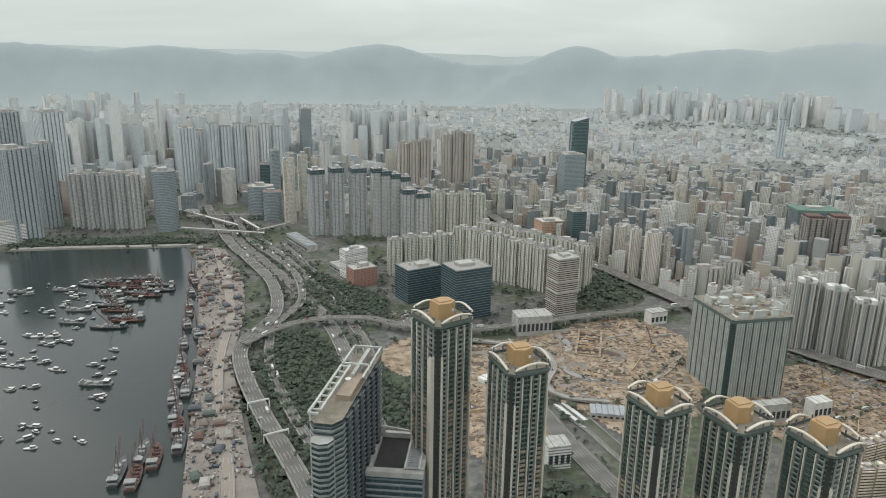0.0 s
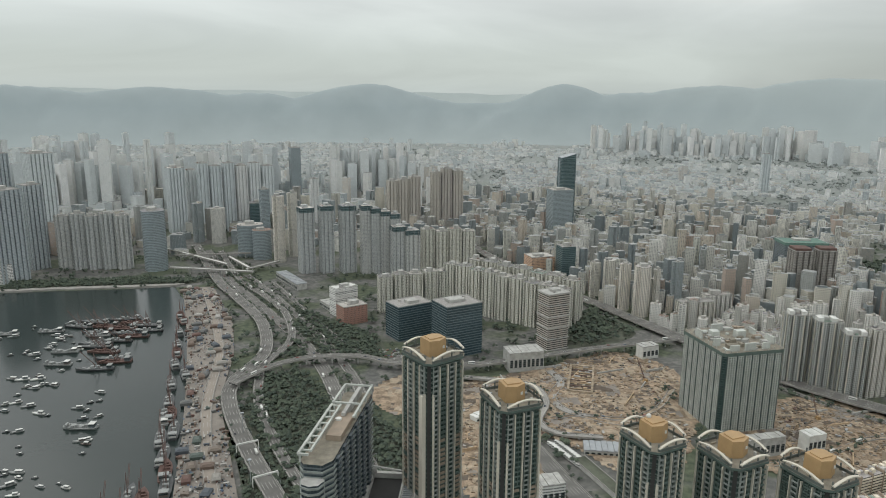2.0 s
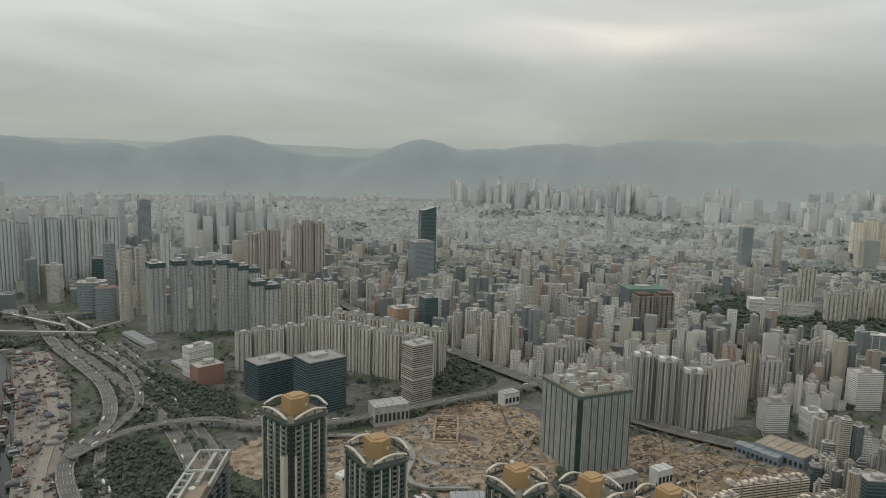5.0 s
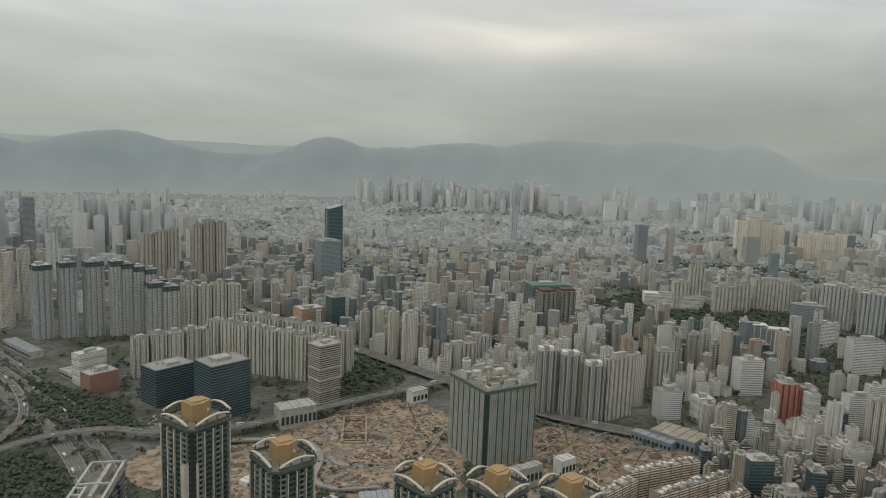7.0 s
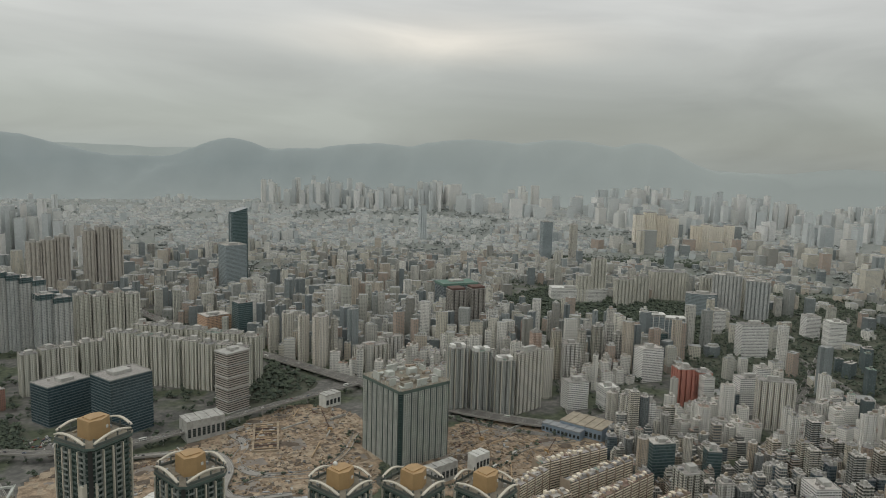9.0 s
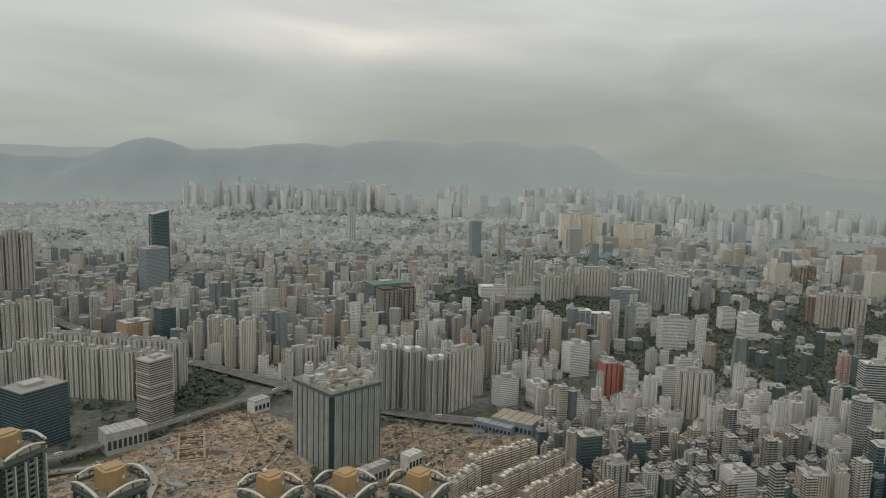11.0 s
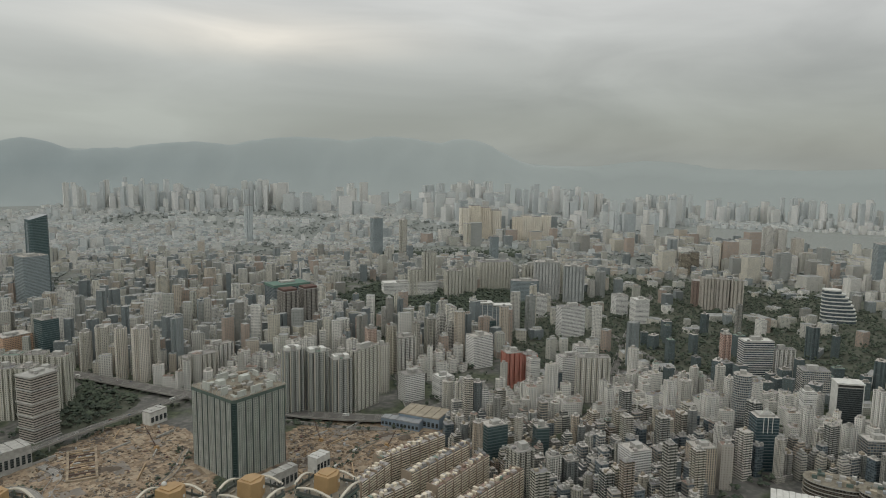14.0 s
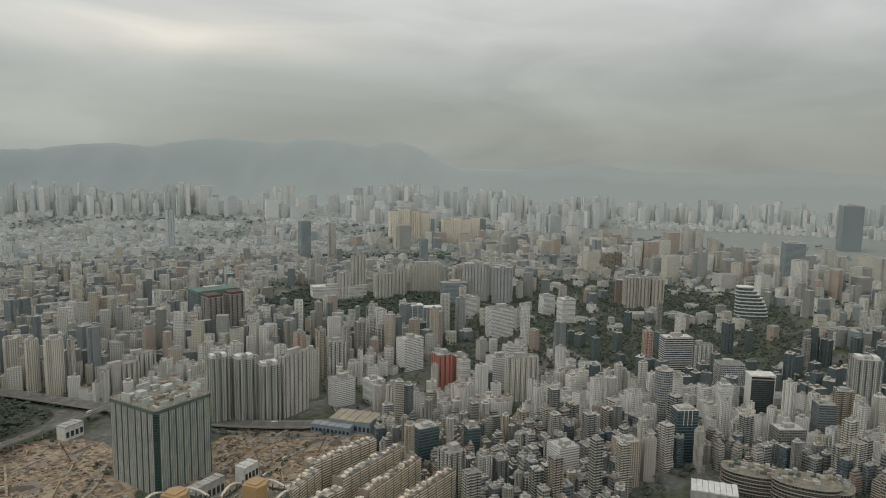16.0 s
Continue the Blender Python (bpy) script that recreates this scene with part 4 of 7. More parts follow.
tower(-47, 2021, 29.5, 29.5, 154, 15, "brown")
tower(14, 2024, 25.6, 25.6, 167, 14, "brown")
tower(45, 2028, 28.3, 28.3, 177, 13, "brown")
tower(78, 2031, 28.3, 28.3, 171, 12, "brown")
tower(-6, 1523, 26.8, 26.8, 97, 14, "estate")
tower(24, 1525, 26.8, 26.8, 92, 13, "estate")
tower(54, 1527, 26.8, 26.8, 97, 12, "estate")
tower(84, 1529, 26.9, 26.9, 92, 11, "estate")
tower(-35, 1097, 62.2, 43.5, 57, 32, "blueglass")
tower(41, 1022, 61.3, 49.0, 81, 28, "blueglass")
tower(193, 1045, 39.6, 31.7, 90, 25, "stacked")
tower(-156, 1215, 45.0, 22.5, 50, 37, "whiteoffice")
tower(-136, 1165, 44.6, 31.2, 32, 32, "redlow")
tower(286, 1433, 31.0, 31.0, 79, 14, "tealglass")
tower(240, 1494, 53.9, 43.2, 44, 16, "orange")
tower(366, 1958, 60.5, 48.4, 128, 14, "spire_low")
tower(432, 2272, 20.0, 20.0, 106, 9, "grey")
tower(323, 1320, 18.8, 18.8, 71, 6, "pale")
tower(345, 1298, 21.8, 21.8, 81, 5, "pale")
tower(358, 1237, 19.3, 19.3, 89, 4, "pale")
tower(379, 1201, 26.5, 26.5, 93, 2, "pale")
tower(408, 1209, 11.1, 11.1, 84, 1, "pale")
tower(461, 1158, 64.5, 22.6, 42, 8, "slab")
tower(512, 1193, 51.0, 17.9, 44, 7, "slab")
tower(666, 1217, 31.1, 31.1, 120, -4, "browntower")
tower(713, 1218, 30.8, 27.7, 120, -5, "browntower")
tower(687, 1192, 20.9, 20.9, 53, -10, "pale")
tower(500, 904, 26.3, 26.3, 101, -9, "greentower")
tower(532, 888, 28.8, 28.8, 97, -11, "greentower")
tower(558, 863, 28.4, 28.4, 87, -13, "greentower")
tower(602, 864, 55.1, 15.4, 94, 13, "slab")
tower(666, 902, 21.1, 21.1, 80, -21, "pale")
tower(734, 969, 14.5, 14.5, 89, -12, "city")
tower(756, 960, 32.2, 32.2, 68, -13, "city")
tower(888, 1010, 14.0, 14.0, 79, -16, "city")
tower(890, 987, 15.3, 15.3, 64, -17, "city")
tower(801, 981, 11.9, 11.9, 81, -14, "city")
tower(854, 1003, 16.9, 16.9, 78, -15, "city")
tower(1036, 1049, 46.2, 23.1, 74, -30, "balcony")
tower(1077, 1031, 44.1, 22.1, 67, -31, "balcony")
tower(1007, 998, 26.3, 26.3, 54, -25, "tealglass")
tower(890, 902, 42.3, 25.4, 60, -10, "white")
tower(852, 787, 26.9, 26.9, 61, -22, "red")
tower(893, 783, 23.4, 23.4, 51, -24, "red")
tower(874, 757, 17.2, 17.2, 52, -19, "whiteoffice")
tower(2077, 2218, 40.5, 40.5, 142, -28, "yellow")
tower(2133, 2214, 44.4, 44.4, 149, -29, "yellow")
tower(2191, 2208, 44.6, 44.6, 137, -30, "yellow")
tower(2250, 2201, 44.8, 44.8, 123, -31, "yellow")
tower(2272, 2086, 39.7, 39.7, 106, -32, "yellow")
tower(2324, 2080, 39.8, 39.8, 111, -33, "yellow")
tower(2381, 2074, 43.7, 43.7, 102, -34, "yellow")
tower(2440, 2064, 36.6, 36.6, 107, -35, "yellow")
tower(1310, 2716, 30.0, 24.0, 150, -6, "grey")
tower(1554, 2147, 36.9, 36.9, 147, -16, "dark")
tower(1685, 2151, 29.5, 29.5, 131, -18, "pale")
tower(1872, 1834, 26.9, 26.9, 87, -26, "dark")
tower(1219, 1498, 40.2, 20.1, 72, -19, "estate")
tower(1262, 1491, 37.6, 18.8, 117, -20, "estate")
tower(1285, 1412, 49.2, 24.6, 73, -22, "estate")
tower(1354, 1420, 39.6, 19.8, 76, -24, "estate")
tower(1471, 1443, 94.5, 47.2, 79, -26, "estate")
tower(1496, 1311, 51.1, 25.6, 83, -29, "estate")
tower(1542, 1277, 63.1, 31.6, 85, -30, "estate")
tower(1577, 1239, 56.2, 28.1, 84, -32, "estate")
tower(1213, 1517, 151.4, 45.4, 35, -27, "hospital")
tower(1397, 1249, 77.7, 38.9, 58, -38, "glasscurve")
tower(1292, 1106, 29.2, 29.2, 53, -24, "white")
tower(1204, 940, 56.8, 28.4, 66, -22, "white")
tower(715, 1004, 16.8, 16.8, 80, -15, "pink")
tower(753, 1092, 14.9, 14.9, 76, -15, "pink")
tower(1712, 893, 33.2, 33.2, 82, -47, "brown")
tower(1728, 863, 30.7, 30.7, 82, -48, "brown")
tower(1748, 834, 30.5, 30.5, 80, -49, "brown")
tower(2175, 1224, 31.0, 31.0, 71, -46, "cream2")
tower(2224, 1217, 28.2, 28.2, 72, -46, "cream2")
tower(2724, 1192, 35.2, 35.2, 127, -51, "pale")
tower(2775, 1165, 45.9, 45.9, 117, -52, "pale")
tower(2804, 1109, 42.0, 42.0, 86, -53, "pale")
tower(1453, 985, 31.1, 31.1, 53, -31, "white")
tower(1435, 916, 33.9, 33.9, 57, -32, "whiteoffice")
tower(1823, 612, 79.1, 39.5, 81, -56, "sail")
tower(2385, 685, 58.2, 58.2, 143, -59, "dark")
tower(3549, 790, 81.9, 81.9, 202, -62, "dark")
tower(1244, 549, 53.7, 26.8, 66, -41, "wave")
tower(1252, 610, 16.4, 16.4, 64, -44, "pink")
tower(1278, 516, 42.0, 16.8, 51, -43, "slab")
tower(867, 365, 28.0, 22.4, 71, -42, "bluepeak")
tower(974, 445, 25.7, 25.7, 83, -65, "rounddark")
tower(1052, 383, 17.6, 17.6, 57, -50, "stripe")
tower(1082, 342, 33.6, 23.6, 69, -52, "framed")
tower(1206, 434, 43.3, 30.3, 47, -50, "officeblock")
tower(749, 385, 26.6, 23.9, 57, -33, "orangeend")
tower(779, 370, 14.4, 14.4, 55, -45, "brownslab")
tower(618, 598, 29.2, 23.3, 51, -16, "tealglass")
tower(675, 567, 17.0, 17.0, 42, -30, "tealglass")
tower(570, 508, 23.5, 23.5, 61, -13, "city")
tower(595, 480, 13.9, 13.9, 55, -21, "city")
tower(610, 468, 13.9, 13.9, 50, -23, "city")
tower(694, 439, 28.1, 28.1, 51, -23, "white")
tower(732, 427, 16.8, 16.8, 43, -25, "office")
tower(900, 917, 40.5, 24.3, 56, -14, "white")
tower(681, 844, 35.2, 24.7, 44, -9, "white")
tower(726, 818, 26.4, 26.4, 37, -12, "whiteoffice")
tower(689, 766, 16.1, 16.1, 49, -17, "pale")
tower(698, 746, 17.2, 17.2, 51, -18, "pale")
tower(703, 719, 15.7, 15.7, 42, -19, "pale")
tower(691, 691, 11.4, 11.4, 59, -25, "white")
tower(883, 714, 15.3, 15.3, 38, -26, "office")
tower(920, 716, 40.1, 24.1, 58, -22, "white")
tower(1059, 800, 23.3, 23.3, 33, -33, "white")
tower(1133, 240, 22.5, 22.5, 63, -58, "cream2")
tower(1230, 235, 37.3, 37.3, 93, -59, "greentower")
tower(1068, 249, 23.8, 23.8, 57, -52, "office")
tower(956, 263, 36.0, 25.2, 49, -45, "office")
tower(833, 1522, 92.6, 55.6, 73, -4, "netroof")

tower(-436, 1668, 62.0, 46.0, 78, 14, "glasscurve")
tower(-402, 1640, 44.0, 40.0, 70, 13, "glasscurve")
tower(-557, 1816, 36.0, 30.0, 92, 17, "pale")
tower(-575, 2079, 48.0, 38.0, 54, 15, "whiteoffice")
tower(-473, 1925, 54.0, 40.0, 91, 13, "tealglass")
tower(-1078, 2462, 96.0, 40.0, 58, 23, "slab")
tower(-967, 2418, 82.0, 40.0, 58, 22, "slab")
tower(-902, 1396, 86.0, 30.0, 40, 32, "white")
tower(900, 654, 52.0, 20.0, 74, -40, "slab")
tower(1470, 1235, 70.0, 36.0, 104, -46, "greyestate")
tower(1500, 1165, 56.0, 32.0, 98, -50, "greyestate")
tower(1745, 905, 90.0, 34.0, 68, -58, "rust")


# the tallest dark tower, with a slanted glazed head
bm = bmesh.new()
prism(bm, lozenge(46, 36, 5), -1, 205, 0, 1)
spire = tagged(mesh_object("glass_tower", bm, (M_TEALGLASS, M_ROOF)), "very tall dark teal glass tower with slanted head", "building")
spire.matrix_world = pose(392, 2010, 0, 0, 0, 14)
b = bmesh.new()
prism(b, lozenge(45, 35, 5), 205, 216, 0, 1)
for v in b.verts:
    if v.co.z > 210:
        v.co.z += v.co.x * 0.25 + 3
part("slanted_head", b, (M_TEALGLASS, M_STEEL), spire, "slanted glazed head")
for s in (-1, 1):
    b = bmesh.new()
    box(b, s * 23.3, 0, 110, 0.8, 8, 96)
    part("fin", b, M_GREYGLASS, spire)
TAKEN.append((392, 2010, 32))

# beige estate in two long rows of joined blocks
for (ax, ay), (bx, by), count, h0, h1 in (((-96, 1222), (40, 1262), 5, 66, 70), ((30, 1262), (232, 1106), 9, 84, 74), ((75, 1300), (262, 1160), 7, 84, 76)):
    turn = -math.degrees(math.atan2(-(by - ay), bx - ax))
    for i in range(count):
        k = (i + 0.5) / count
        tower(ax + (bx - ax) * k, ay + (by - ay) * k, math.dist((ax, ay), (bx, by)) / count * 0.86, 25, h0 + (h1 - h0) * k + (i % 2) * 2, turn + (3 if i % 2 else -3), "estate")


# ---- five towers with ochre roof boxes and white arched roof beams ----
def arc_beam(length, lift, wide, thick):
    b = bmesh.new()
    n = 14
    rows = []
    for i in range(n + 1):
        t = i / n
        x = (t - 0.5) * length
        z = lift * math.sin(math.pi * t) - lift * 0.45 * t
        y = -0.9 * math.sin(math.pi * t)
        rows.append([b.verts.new((x, y + s * wide / 2, z + q)) for s, q in ((-1, 0), (1, 0), (1, thick), (-1, thick))])
    for p, q in zip(rows, rows[1:]):
        for k in range(4):
            b.faces.new((p[k], p[(k + 1) % 4], q[(k + 1) % 4], q[k]))
    b.faces.new(rows[0][::-1]), b.faces.new(rows[-1])
    bmesh.ops.recalc_face_normals(b, faces=b.faces[:])
    return b


SHARED = {}


def once(key, name, bm_maker, mats, ob, m, label=""):
    """The first piece of a kind makes the mesh; all later ones share it."""
    if key not in SHARED:
        SHARED[key] = part(name, bm_maker(), mats, ob, label)
        SHARED[key].matrix_basis = m
        return SHARED[key]
    return share(name, SHARED[key], ob, m, label)


def boxes(*rows):
    def make():
        bb = bmesh.new()
        for row in rows:
            box(bb, *row)
        return bb
    return make


def arched_tower(x, y, h, turn, w=27.0, d=30.0, floors=42):
    cut = 3.4
    bm = bmesh.new()
    prism(bm, lozenge(w - 2.4, d - 2.4, cut), -1, h, 0, 1)
    ob = mesh_object("arched_roof_tower", bm, (M_GREENGLASS, M_ROOF))
    ob.matrix_world = pose(x, y, 0, 0, 0, turn)
    tagged(ob, "dark green glass residential tower with ochre roof box and arched beams", "building", "arched roof towers")
    b = bmesh.new()
    prism(b, lozenge(w + 0.4, d + 0.4, cut), h - 1.0, h + 0.4, 0, 1)
    part("roof_terrace", b, (M_GREENPAINT, M_TERRACE), ob, "stained roof terrace")
    for px, py, ww, dd in ((0, -d / 2 + 0.3, w - 7, 0.4), (-w / 2 + 0.3, 0, 0.4, d - 7), (w / 2 - 0.3, 0, 0.4, d - 7), (0, d / 2 - 0.3, w - 7, 0.4)):
        b = bmesh.new()
        box(b, px, py, h + 0.4, ww, dd, 1.5)
        part("parapet", b, M_DARKPAINT, ob)
    b = bmesh.new()
    prism(b, [(-6.6, -5.4), (-0.6, -7.6), (6.2, -4.8), (6.6, 3.0), (2.8, 5.8), (-6.0, 5.0)], h + 0.4, h + 10.2, 0, 0, 0.98)
    gold = part("roof_box", b, M_GOLD, ob, "ochre gold clad roof plant box")
    b = bmesh.new()
    prism(b, [(-4.6, -3.6), (4.0, -4.0), (4.6, 1.6), (-4, 3.4)], h + 10.0, h + 10.8, 0, 0)
    part("cap", b, M_GOLD, gold)
    b = bmesh.new()
    box(b, 3.2, -5.9, h + 4.4, 1.4, 0.9, 1.6)
    part("vent_hatch", b, M_WHITEPAINT, gold, "small white vent hatch")
    for k in range(4):
        span, away = (w, d) if k % 2 == 0 else (d, w)
        spin = Matrix.Rotation(radians(90 * k), 4, "Z")
        flip = Matrix.Diagonal((-1, 1, 1, 1)) if k in (0, 2) else Matrix.Identity(4)
        m = spin @ Matrix.Translation((0, -away / 2 + 0.4, h + 3.2)) @ flip @ Matrix.Diagonal((span / 28, 1, 1, 1))
        once("arc", "arched_beam", lambda: arc_beam(21.0, 2.6, 1.6, 0.6), M_BEAM, ob, m, "cream arched roof beam")
        for u in (-0.36, -0.12, 0.12, 0.34):
            once("post", "beam_post", boxes((0, 0, 0, 0.6, 0.6, 4.2)), M_DARKPAINT, ob, spin @ Matrix.Translation((u * span, -away / 2 + 1.2, h + 0.4)))
        # each face: slim pale fins and stacks of balconies, storey by storey
        run = span - 2 * cut
        for u in (-0.5, -0.26, 0.0, 0.26, 0.45) if k == 3 else (-0.45, -0.26, 0.0, 0.26, 0.5):
            m = spin @ Matrix.Translation((u * run, -away / 2 + 0.7, 0)) @ Matrix.Diagonal((1, 1, h - (19 if abs(u) == 0.45 else 2.5), 1))
            once("fin", "fin", boxes((0, 0, 0, 0.62, 1.6, 1)), M_BEAM, ob, m, "slim pale upright fin")
        if k in (1, 2):
            continue
        for i in range(floors):
            z = h - 5.0 - 3.05 * i
            for n, u in enumerate((-0.385, -0.135, 0.135, 0.385)):
                m = spin @ Matrix.Translation((u * run, -away / 2 + 0.6, z)) @ Matrix.Diagonal((run * (0.15 if (n + k // 3) % 2 == 0 else 0.19), 1, 1, 1))
                if (n + k // 3) % 2 == 0:
                    once("balcony", "balcony", boxes((0, 0.1, 0, 1, 1.7, 0.22), (0, -0.7, 0.22, 1, 0.1, 0.85), (-0.47, -0.1, 0.22, 0.05, 1.1, 2.6), (0.47, -0.1, 0.22, 0.05, 1.1, 2.6)), M_BALCONY, ob, m)
                elif i > 14 and (i * 7 + n * 3) % 5:
                    once("panel", "wall_panel", boxes((0, 0.35, 0, 0.85, 0.7, 1.5)), M_TANPANEL, ob, m)
                else:
                    once("bay", "bay_window", boxes((0, 0.35, 0, 0.9, 0.9, 0.7), (-0.44, 0.2, 0.7, 0.06, 0.7, 2.35), (0.1, 0.3, 0.7, 0.04, 0.5, 2.35)), M_GREENPAINT, ob, m)
    # planters and small plant on the terrace
    for q in range(7):
        once("plant%d" % (q % 3), "roof_plant", boxes((0, 0, 0, (2.4, 1.4, 3.4)[q % 3], (1.2, 1.4, 0.8)[q % 3], (1.4, 2.0, 1.0)[q % 3])), (M_STEEL, M_CONC, M_TAN)[q % 3], ob, Matrix.Translation(((-10, 9.5, -9, 4, 9, -3, 10)[q] * w / 29, (8, 9, -1, 10.5, -8, 11, 1)[q] * d / 31, h + 0.4)))
    # a dark recess runs down the front corner
    b = bmesh.new()
    box(b, 0, 0, 0, 2.2, 0.6, h - 1.2)
    recess = part("corner_recess", b, M_PITROOF, ob, "near-black glazed corner recess")
    recess.matrix_basis = Matrix.Translation((-w / 2 + 1.2 + cut / 2, -d / 2 + 1.2 + cut / 2, 0)) @ Matrix.Rotation(radians(-45), 4, "Z")
    # cut corners: dark glazing between thin sills
    for k in (0, 1, 3):
        cx, cy = ((-1, -1), (1, -1), (1, 1), (-1, 1))[k]
        spin = Matrix.Translation((cx * (w / 2 - 1.2 - cut / 2), cy * (d / 2 - 1.2 - cut / 2), 0)) @ Matrix.Rotation(radians(90 * k - 45), 4, "Z")
        tagged(once("sill%d" % floors, "corner_sills", boxes(*[(0, 0, -3.05 * i, 4.6, 0.5, 0.3) for i in range(0, floors, 2)]), M_DARKPAINT, ob, spin @ Matrix.Translation((0, 0, h - 3))), "thin dark sills up the glazed corner", kind="stuff")
    TAKEN.append((x, y, 24))
    return ob


first_tower = arched_tower(2, 395, 238, 36, 29, 30)
b = bmesh.new()
box(b, -15.0, -9.6, 0, 1.8, 2.6, 218)
part("broad_fin", b, M_BEAM, first_tower, "broad pale upright fin beside the corner")
arched_tower(47, 373, 219, 22, 28, 31, 34)
arched_tower(125, 357, 203, 26, 26, 31, 28)
arched_tower(167, 349, 198, 24, 27, 31, 26)
arched_tower(206, 332, 196, 24, 26, 32, 26)
b = bmesh.new()
bmesh.ops.create_uvsphere(b, u_segments=14, v_segments=8, radius=1.4)
for v in b.verts:
    v.co.z += 203 + 11.5
    v.co.x += 123
    v.co.y += 360
for f in b.faces:
    f.smooth = True
tagged(mesh_object("radome", b, M_WHITEPAINT), "small white radome ball on a tower roof", "radome")


# ---- grey slab with an open white roof frame ----
def framed_slab(x, y, w, d, h, turn):
    """Long and narrow, end-on to the viewer; open frames over the roof."""
    bm = bmesh.new()
    prism(bm, [(-w / 2 + 3, -d / 2), (w / 2 - 4, -d / 2), (w / 2, -d / 2 + 6), (w / 2, d / 2), (-w / 2, d / 2), (-w / 2, -d / 2 + 4)], -1, h, 0, 1)
    ob = mesh_object("framed_roof_tower", bm, (M_SLATEGLASS, M_TERRACE))
    ob.matrix_world = pose(x, y, 0, 0, 0, turn)
    tagged(ob, "narrow grey glass residential slab with open white roof frames", "building")
    ring = None
    for i in range(34):
        z = h - 4.5 - 3.2 * i
        if ring is None:
            b = bmesh.new()
            prism(b, [(-w / 2 + 2.5, -d / 2 - 0.6), (w / 2 - 4, -d / 2 - 0.6), (w / 2 + 0.6, -d / 2 + 6), (w / 2 + 0.6, d / 2), (-w / 2 - 0.6, d / 2), (-w / 2 - 0.6, -d / 2 + 4)], 0, 1.0, 0, 0)
            ring = part("floor_band", b, M_BALCONY, ob)
            ring.matrix_basis = pose(0, 0, z)
        else:
            share("floor_band", ring, ob, pose(0, 0, z))
        for n in range(6):
            once("slab_bay", "bay_window", boxes((0, 0, 0, 2.6, 5.4, 1.0), (-0.2, 0, 1.0, 1.8, 4.6, 1.7)), M_SLATEGLASS, ob, pose(w / 2 + 0.7, -d / 2 + 13 + n * 12.6, z + 0.2))
    beams = ((-w / 2, -d * 0.16, 1.3, d * 0.66), (-w / 2 + 5.4, -d * 0.14, 1.1, d * 0.62), (w / 2, d * 0.26, 1.3, d * 0.5), (-w / 2 + 2.7, -d * 0.49, 5.6, 1.2), (0, d / 2 - 0.6, w, 1.3), (0, d * 0.2, w, 1.2), (-w / 2, d * 0.34, 1.3, d * 0.3))
    for px, py, ww, dd in beams:
        b = bmesh.new()
        box(b, px, py, h + 4.5, ww, dd, 1.1)
        part("roof_beam", b, M_PALEPANEL, ob, "pale roof frame beam")
    for i in range(8):
        b = bmesh.new()
        box(b, -w / 2 + 2.7, -d * 0.44 + i * d * 0.085, h + 4.6, 5.2, 0.8, 0.8)
        part("roof_rib", b, M_PALEPANEL, ob)
    for py in (-d * 0.48, -d * 0.3, -d * 0.1, d * 0.1, d * 0.2, d * 0.35, d * 0.49):
        for px in (-w / 2 + 0.6, w / 2 - 0.6):
            if px > 0 and py < d * 0.05:
                continue
            b = bmesh.new()
            box(b, px, py, h, 0.9, 0.9, 4.6)
            part("roof_post", b, M_PALEPANEL, ob)
    b = bmesh.new()
    box(b, 2.6, -d * 0.05, h, w * 0.5, d * 0.32, 3.2)
    part("lift_house", b, M_TANPANEL, ob, "tan roof plant room")
    b = bmesh.new()
    box(b, 1.5, d * 0.26, h, 2.2, d * 0.42, 5.2)
    part("plant_duct", b, M_CONC, ob)
    b = bmesh.new()
    prism(b, rounded(3.6, 3.6, 14, 2), h + 3.2, h + 4.2, 0, 0)
    part("dish", b, M_WHITEPAINT, ob, "round white dish")
    b = bmesh.new()
    prism(b, rounded(12, 12, 8, 2.2), -1, h - 7, 0, 1)
    for v in b.verts:
        v.co.y -= d / 2 + 3
    wing = part("end_bay", b, (M_SLATEGLASS, M_CONC), ob, "rounded end bay of balconies")
    for i in range(30):
        once("end_ring", "balcony", lambda: ring_mesh(), M_BALCONY, wing, pose(0, -d / 2 - 3, h - 9 - 3.2 * i))
    TAKEN.append((x, y, 25)), TAKEN.append((x - 6, y - 35, 22)), TAKEN.append((x + 6, y + 35, 22))


def ring_mesh():
    bb = bmesh.new()
    prism(bb, rounded(13.4, 13.4, 8, 2.2), 0, 1.0, 0, 0)
    return bb


framed_slab(-52, 370, 17, 90, 204, -9)
bm = bmesh.new()
prism(bm, rect(34, 48), -1, 146, 0, 1)
pit = tagged(mesh_object("office_building", bm, (M_BLUEGLASS, M_PITROOF)), "glass office block with black sunken roof and pale rim", "building")
pit.matrix_world = pose(-23, 389, 0, 0, 0, -5)
for px, py, ww, dd in ((0, -21.5, 34.8, 5), (0, 22.5, 34.8, 3), (-15.8, 0.5, 3, 41), (11, 0.5, 12.6, 41)):
    b = bmesh.new()
    box(b, px, py, 146, ww, dd, 3.5)
    part("roof_rim", b, M_CONC, pit, "pale broad roof rim")
for i in range(16):
    b = bmesh.new()
    box(b, 10, -17 + 2.2 * i, 149.5, 6, 0.7, 0.8)
    part("louvre", b, M_STEEL, pit)
for u in (5.6, 14.4):
    b = bmesh.new()
    box(b, u, 0, 149.5, 0.6, 38, 1.0)
    part("roof_rail", b, M_WHITEPAINT, pit)
